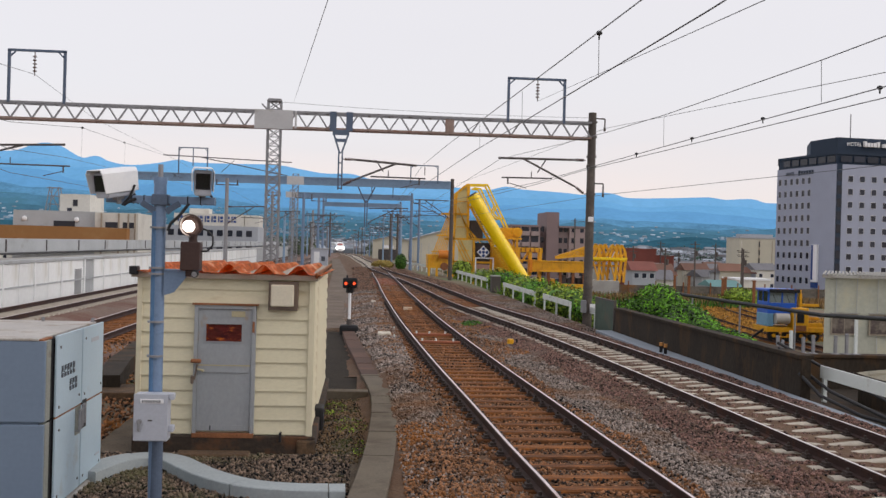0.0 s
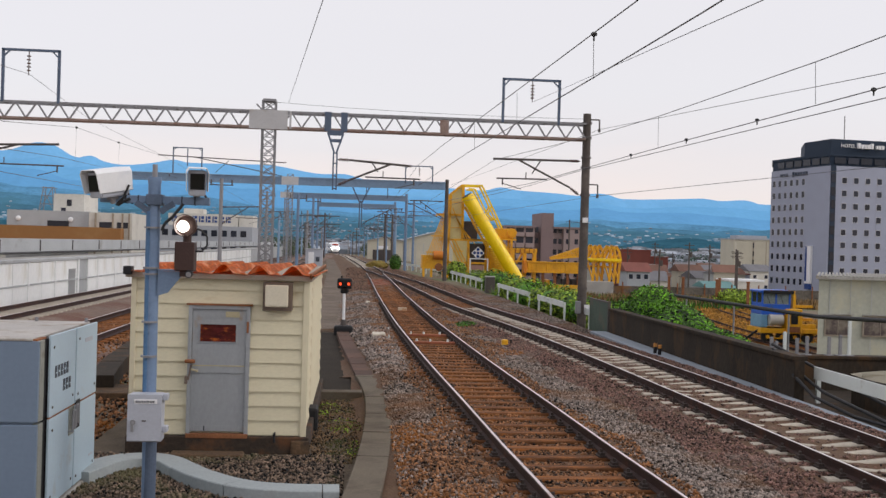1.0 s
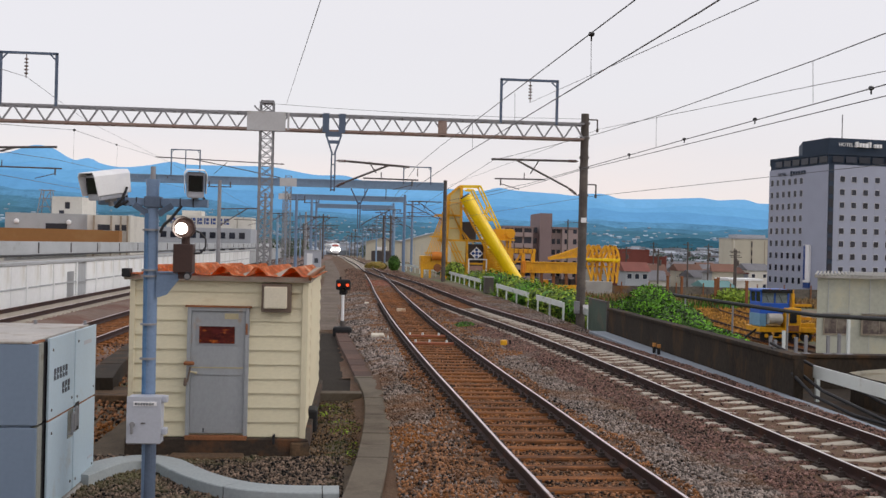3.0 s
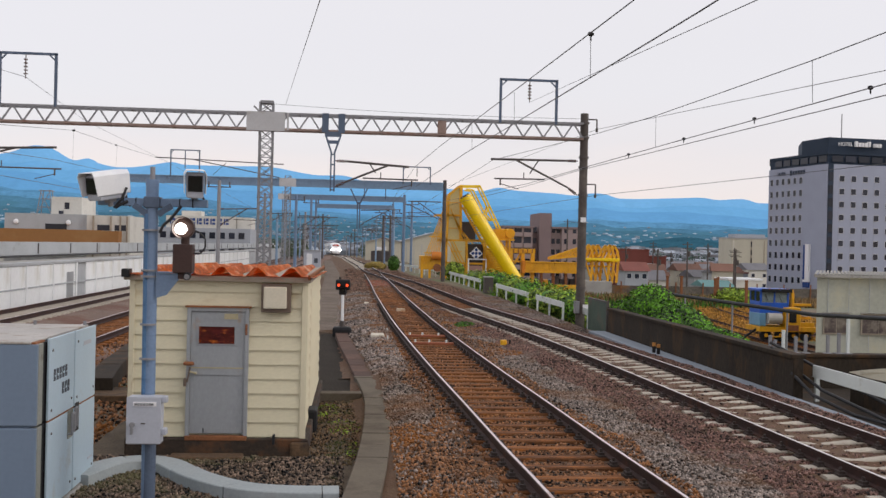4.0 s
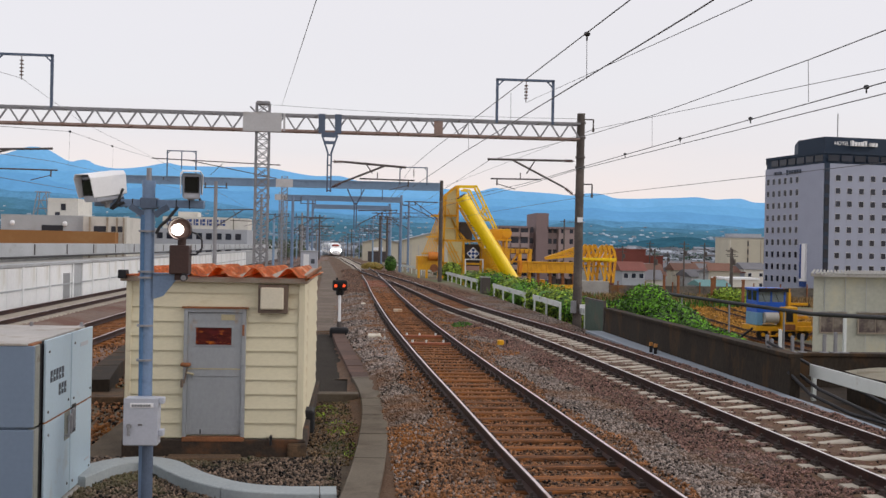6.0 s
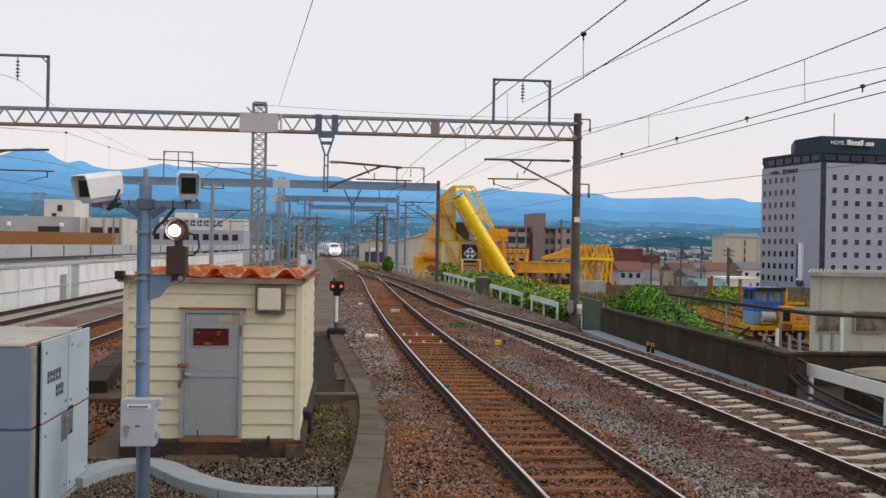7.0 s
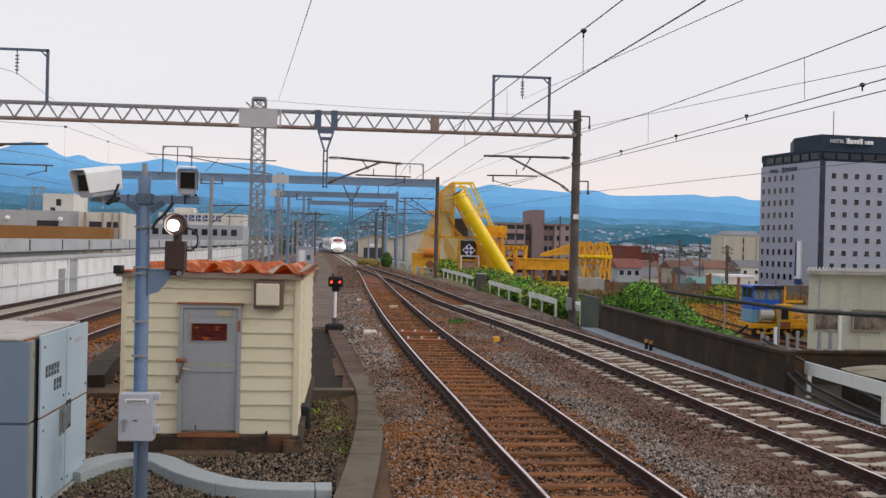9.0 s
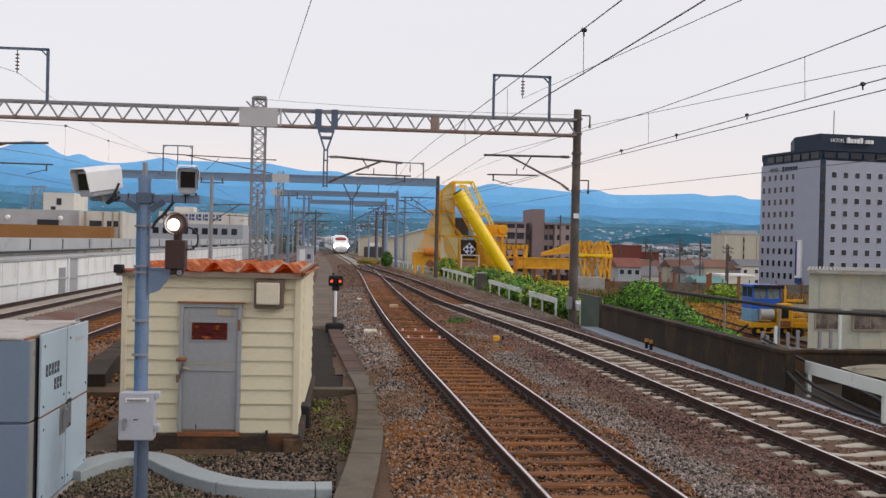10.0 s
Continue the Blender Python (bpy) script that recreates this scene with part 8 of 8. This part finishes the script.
# ---- loose stones ----
def stones(name, xy, smin, smax, material, label, zf, seed):
    rng = np.random.default_rng(seed)
    n = len(xy)
    base = np.array(((1, 0, 0), (0, 1, 0), (-1, 0, 0), (0, -1, 0), (0, 0, 0.75), (0, 0, -0.75)), float)
    tri = np.array(((0, 1, 4), (1, 2, 4), (2, 3, 4), (3, 0, 4), (1, 0, 5), (2, 1, 5), (3, 2, 5), (0, 3, 5)))
    s = rng.uniform(smin, smax, (n, 1, 1))
    v = base[None] * rng.uniform(0.6, 1.25, (n, 6, 1)) * s
    q = rng.normal(size=(n, 4))
    q /= np.linalg.norm(q, axis=1)[:, None]
    w, x, y, z = q.T
    R = np.stack((1 - 2 * (y * y + z * z), 2 * (x * y - z * w), 2 * (x * z + y * w), 2 * (x * y + z * w), 1 - 2 * (x * x + z * z), 2 * (y * z - x * w), 2 * (x * z - y * w), 2 * (y * z + x * w), 1 - 2 * (x * x + y * y)), 1).reshape(n, 3, 3)
    v = np.einsum("nij,nkj->nki", R, v)
    zz = np.array([zf(a, b) for a, b in xy])
    v += np.concatenate((xy, (zz + rng.uniform(-0.01, 0.02, n))[:, None]), 1)[:, None, :]
    f = (tri[None] + 6 * np.arange(n)[:, None, None]).reshape(-1, 3)
    me = bpy.data.meshes.new(name)
    me.vertices.add(n * 6)
    me.vertices.foreach_set("co", v.reshape(-1))
    me.loops.add(len(f) * 3)
    me.loops.foreach_set("vertex_index", f.reshape(-1).astype(np.int32))
    me.polygons.add(len(f))
    me.polygons.foreach_set("loop_start", np.arange(0, len(f) * 3, 3, dtype=np.int32))
    me.update(calc_edges=True)
    me.materials.append(material)
    tagged(new(name, me), label, "ballast stones", kind="stuff")


rng = np.random.default_rng(12)
n = 220000
yy = 9.5 + 55 * rng.uniform(0, 1, n) ** 1.7
xx = rng.uniform(0.6, 8.9, n)
nx = np.array([curve_x(NEAR, v) for v in np.linspace(5, 70, 131)])
fx = np.array([curve_x(FAR, v) for v in np.linspace(5, 70, 131)])
nn, ff = np.interp(yy, np.linspace(5, 70, 131), nx), np.interp(yy, np.linspace(5, 70, 131), fx)
clear = np.ones(n, bool)
for c in (nn, ff):
    for off in (-0.7525, 0.7525):
        clear &= np.abs(xx - c - off) > 0.10
wob = 0.35 * np.sin(yy * 0.9) + 0.25 * np.sin(yy * 2.3 + xx)
brown = (np.abs(xx - nn) < 1.35 + 0.3 * wob) | ((yy < 15.5 + 3 * wob) & (xx < nn + 1.2)) | ((yy > 27) & (yy < 60) & (xx < nn + 2.0 + wob))
brown &= (np.abs(xx - nn) < 0.72) | (rng.uniform(0, 1, n) < 0.72)
purple = (np.abs(xx - ff) < 2.0 + 0.3 * wob) & ~brown
grey = ~brown & ~purple
inner = np.abs(xx - nn) < 0.68
keep = clear & ((np.abs(xx - ff) > 0.68) | (rng.uniform(0, 1, n) < 0.2)) & (~inner | (rng.uniform(0, 1, n) < 0.7)) & ~((np.abs(xx - ff) < 1.22) & (np.abs((yy - 0.03 * (xx - ff) - 6.0 + 0.29) % 0.58 - 0.29) < 0.15)) & ~((np.abs(xx - nn) < 1.2) & (np.abs((yy - 0.02 * (xx - nn) - 6.0 + 0.31) % 0.62 - 0.31) < 0.12) & (rng.uniform(0, 1, n) < 0.8))
M_STONE_B = mat("ballast_stone_rusty", (0.205, 0.095, 0.043), 0.9, var=0.65, scale=0.5, fine=9, bump=0.2, island=1.4, stain=(0.31, 0.115, 0.022), stain_scale=0.5, stain_at=0.55)
for nm, msk, mt, lb in (("brown_stones", brown, M_STONE_B, "rust-brown crushed ballast stones"), ("purple_stones", purple, M_STONE_PURPLE, "purplish-brown crushed ballast stones"), ("grey_stones", grey, M_STONE, "grey and tan crushed ballast stones")):
    m_ = keep & msk
    stones(nm, np.stack((xx[m_], yy[m_]), 1), 0.014, 0.037, mt, lb, bed, 3)
n = 16000
ys3 = 23.6 + 40 * rng.uniform(0, 1, n) ** 1.4
xs3 = rng.uniform(-0.95, 1.25, n)
c3 = np.interp(ys3, (23.2, 27, 31, 35.3), (0.28, 0.05, -0.2, -0.42))
ok = ((xs3 > c3 + 0.24) | (ys3 > 36.5)) & (xs3 > np.where(ys3 > 36.5, -0.75 - (ys3 - 36.5) * 0.02, -9))
stones("grey_stones", np.stack((xs3[ok], ys3[ok]), 1), 0.025, 0.06, M_STONE, "grey crushed stones beside the trough", bed, 8)
n = 17000
xy = np.stack((rng.uniform(-3.9, -0.1, n), rng.uniform(10.2, 15.1, n)), 1)
stones("gravel", xy, 0.013, 0.036, mat("mixed_gravel", (0.115, 0.080, 0.058), 0.9, var=0.85, scale=0.6, fine=9, island=1.6, stain=(0.13, 0.115, 0.055), stain_scale=0.8, stain_at=0.55), "brown and grey gravel round the hut", lambda a, b: -0.42, 5)
n = 12000
xy = np.stack((rng.uniform(-8.5, -3.4, n), 15 + 25 * rng.uniform(0, 1, n) ** 1.5), 1)
stones("gravel", xy, 0.02, 0.055, M_STONE_B, "reddish gravel beside the straight tracks", lambda a, b: -0.5 if a > -5.3 else (-0.5 + 0.28 * min(1, (-5.3 - a) / 0.9)), 6)
n = 5200
xy = np.stack((rng.uniform(-0.68, 0.18, n), rng.uniform(14.6, 20.5, n)), 1)
stones("litter", xy, 0.008, 0.024, mat("leaf_litter", (0.12, 0.075, 0.04), 0.95, var=0.8, scale=1.0, fine=9, island=1.6, bump=0, stain=(0.055, 0.075, 0.02), stain_scale=1.4, stain_at=0.57), "brown leaf litter and moss over the grating", lambda a, b: -0.425, 15)
n = 30000
ys4 = 62 + 62 * rng.uniform(0, 1, n)
f4 = np.array([curve_x(FAR, v) for v in ys4])
n4 = np.array([curve_x(NEAR, min(v, 98)) for v in ys4])
xs4 = rng.uniform(-1.6, 8.6, n)
ok = (xs4 > np.minimum(n4, f4) - 2.6) & (xs4 < f4 + 3.6) & (np.abs(np.abs(xs4 - f4) - 0.75) > 0.14) & (np.abs(np.abs(xs4 - n4) - 0.75) > 0.14)
stones("brown_stones", np.stack((xs4[ok], ys4[ok]), 1), 0.035, 0.075, M_STONE_FAR, "dull maroon crushed stones round the turnout", bed, 18)
gs = grid_mesh("soil_patch", [-3.9 + 0.15 * i for i in range(30)], [9 + 0.2 * i for i in range(59)], lambda x, y: -0.43 + 0.03 * noise.noise((x * 2, y * 2, 0)), mat("dark_soil", (0.10, 0.075, 0.05), 0.95, var=0.5, scale=2, fine=30, bump=0.8))
tagged(new("soil", gs), "dark soil and gravel round the hut", "soil", kind="structure")

# ---- the train ----
def train():
    t = thing("train", (0, 0, 0), "white high-speed train with blue stripes and lit headlights", "train")
    def section(y):
        """half width, floor and roof height along the nose"""
        f = max(0.0, min(1.0, y / 8.5))
        return 1.0 + 0.68 * f ** 0.4, 0.28, 1.35 + 2.25 * (0.55 * f ** 0.5 + 0.45 * f ** 1.5)
    bm = B()
    rings = []
    ys_ = [0.0, 0.12, 0.35, 0.8, 1.5, 2.4, 3.4, 4.5, 5.6, 6.7, 7.7, 8.6, 12, 25]
    for y in ys_:
        w, z0, z1 = section(y)
        ring = []
        for k in range(24):
            a = 2 * math.pi * k / 24
            cx, sz = math.cos(a), math.sin(a)
            e = 0.55
            x = w * math.copysign(abs(cx) ** e, cx)
            z = (z0 + z1) / 2 + (z1 - z0) / 2 * math.copysign(abs(sz) ** e, sz)
            ring.append(bm.verts.new((x, y, z)))
        rings.append(ring)
    for a, b in zip(rings, rings[1:]):
        for j in range(24):
            bm.faces.new((a[j], a[(j + 1) % 24], b[(j + 1) % 24], b[j]))
    bm.faces.new(rings[0])
    bm.faces.new(rings[-1])
    part("nose_car", bm, M_TRAINW, t, "glossy white streamlined nose car", smooth=True)
    part("windscreen", ball(B(), (0, 5.7, 2.98), 1.0, (1.2, 1.1, 0.40), 3), M_TRAINR, t, "windscreen coloured red for a sunset reflection", smooth=True)
    for s in (-1, 1):
        # headlights modelled far oversize, their bulk standing for glare
        part("headlight", ball(B(), (s * 0.80, 0.95, 1.55), 0.60, (1.25, 1.0, 0.95), 3), M_HEAD, t, "glowing headlight, oversize to stand for its glare", smooth=True)
        part("stripe", box(B(), s * 1.60, 7.5, 1.55, s * 1.70, 25, 1.85), M_TRAINB, t, "blue stripe")
    part("skirt", box(B(), -1.45, 0.4, 0.12, 1.45, 25, 0.42, 0.05), M_UNDER, t, "dark skirt")
    part("coupler_cover", ball(B(), (0, 0.05, 0.85), 0.42, (1.2, 0.4, 0.9), 2), M_WHITE, t, smooth=True)
    part("pantograph_cover", box(B(), -1.1, 16, 3.5, 1.1, 23, 3.8, 0.12), M_TRAINW, t)
    for i in range(1, 6):
        y = 25.3 * i
        x = curve_x(FAR, 300 + y) - curve_x(FAR, 300)
        car = part("car", box(B(), -1.68, 0, 0.35, 1.68, 25, 3.6, 0.35), M_TRAINW, t, at=(-0.0009 * (y ** 1.3), y, 0))
        for s in (-1, 1):
            part("stripe", box(B(), s * 1.66, 0.2, 1.55, s * 1.70, 24.8, 1.85), M_TRAINB, car)
            part("window_band", box(B(), s * 1.66, 0.8, 1.95, s * 1.70, 24.2, 2.6), M_PANE, car)
    return t


TRAIN = train()


def motions():
    rows = []
    for t, y in ((0, 389), (1.25, 373), (2.5, 355), (4.0, 330), (5.5, 304), (7.0, 275.5), (8.5, 243.5), (9.25, 226.5), (10.0, 209)):
        x, x2 = curve_x(FAR, y), curve_x(FAR, y + 25)
        rows.append((t, pose(x, y, rail_z(y), 0, 0, -math.degrees(math.atan2(x2 - x, 25)))))
    walk(TRAIN, rows)


motions()
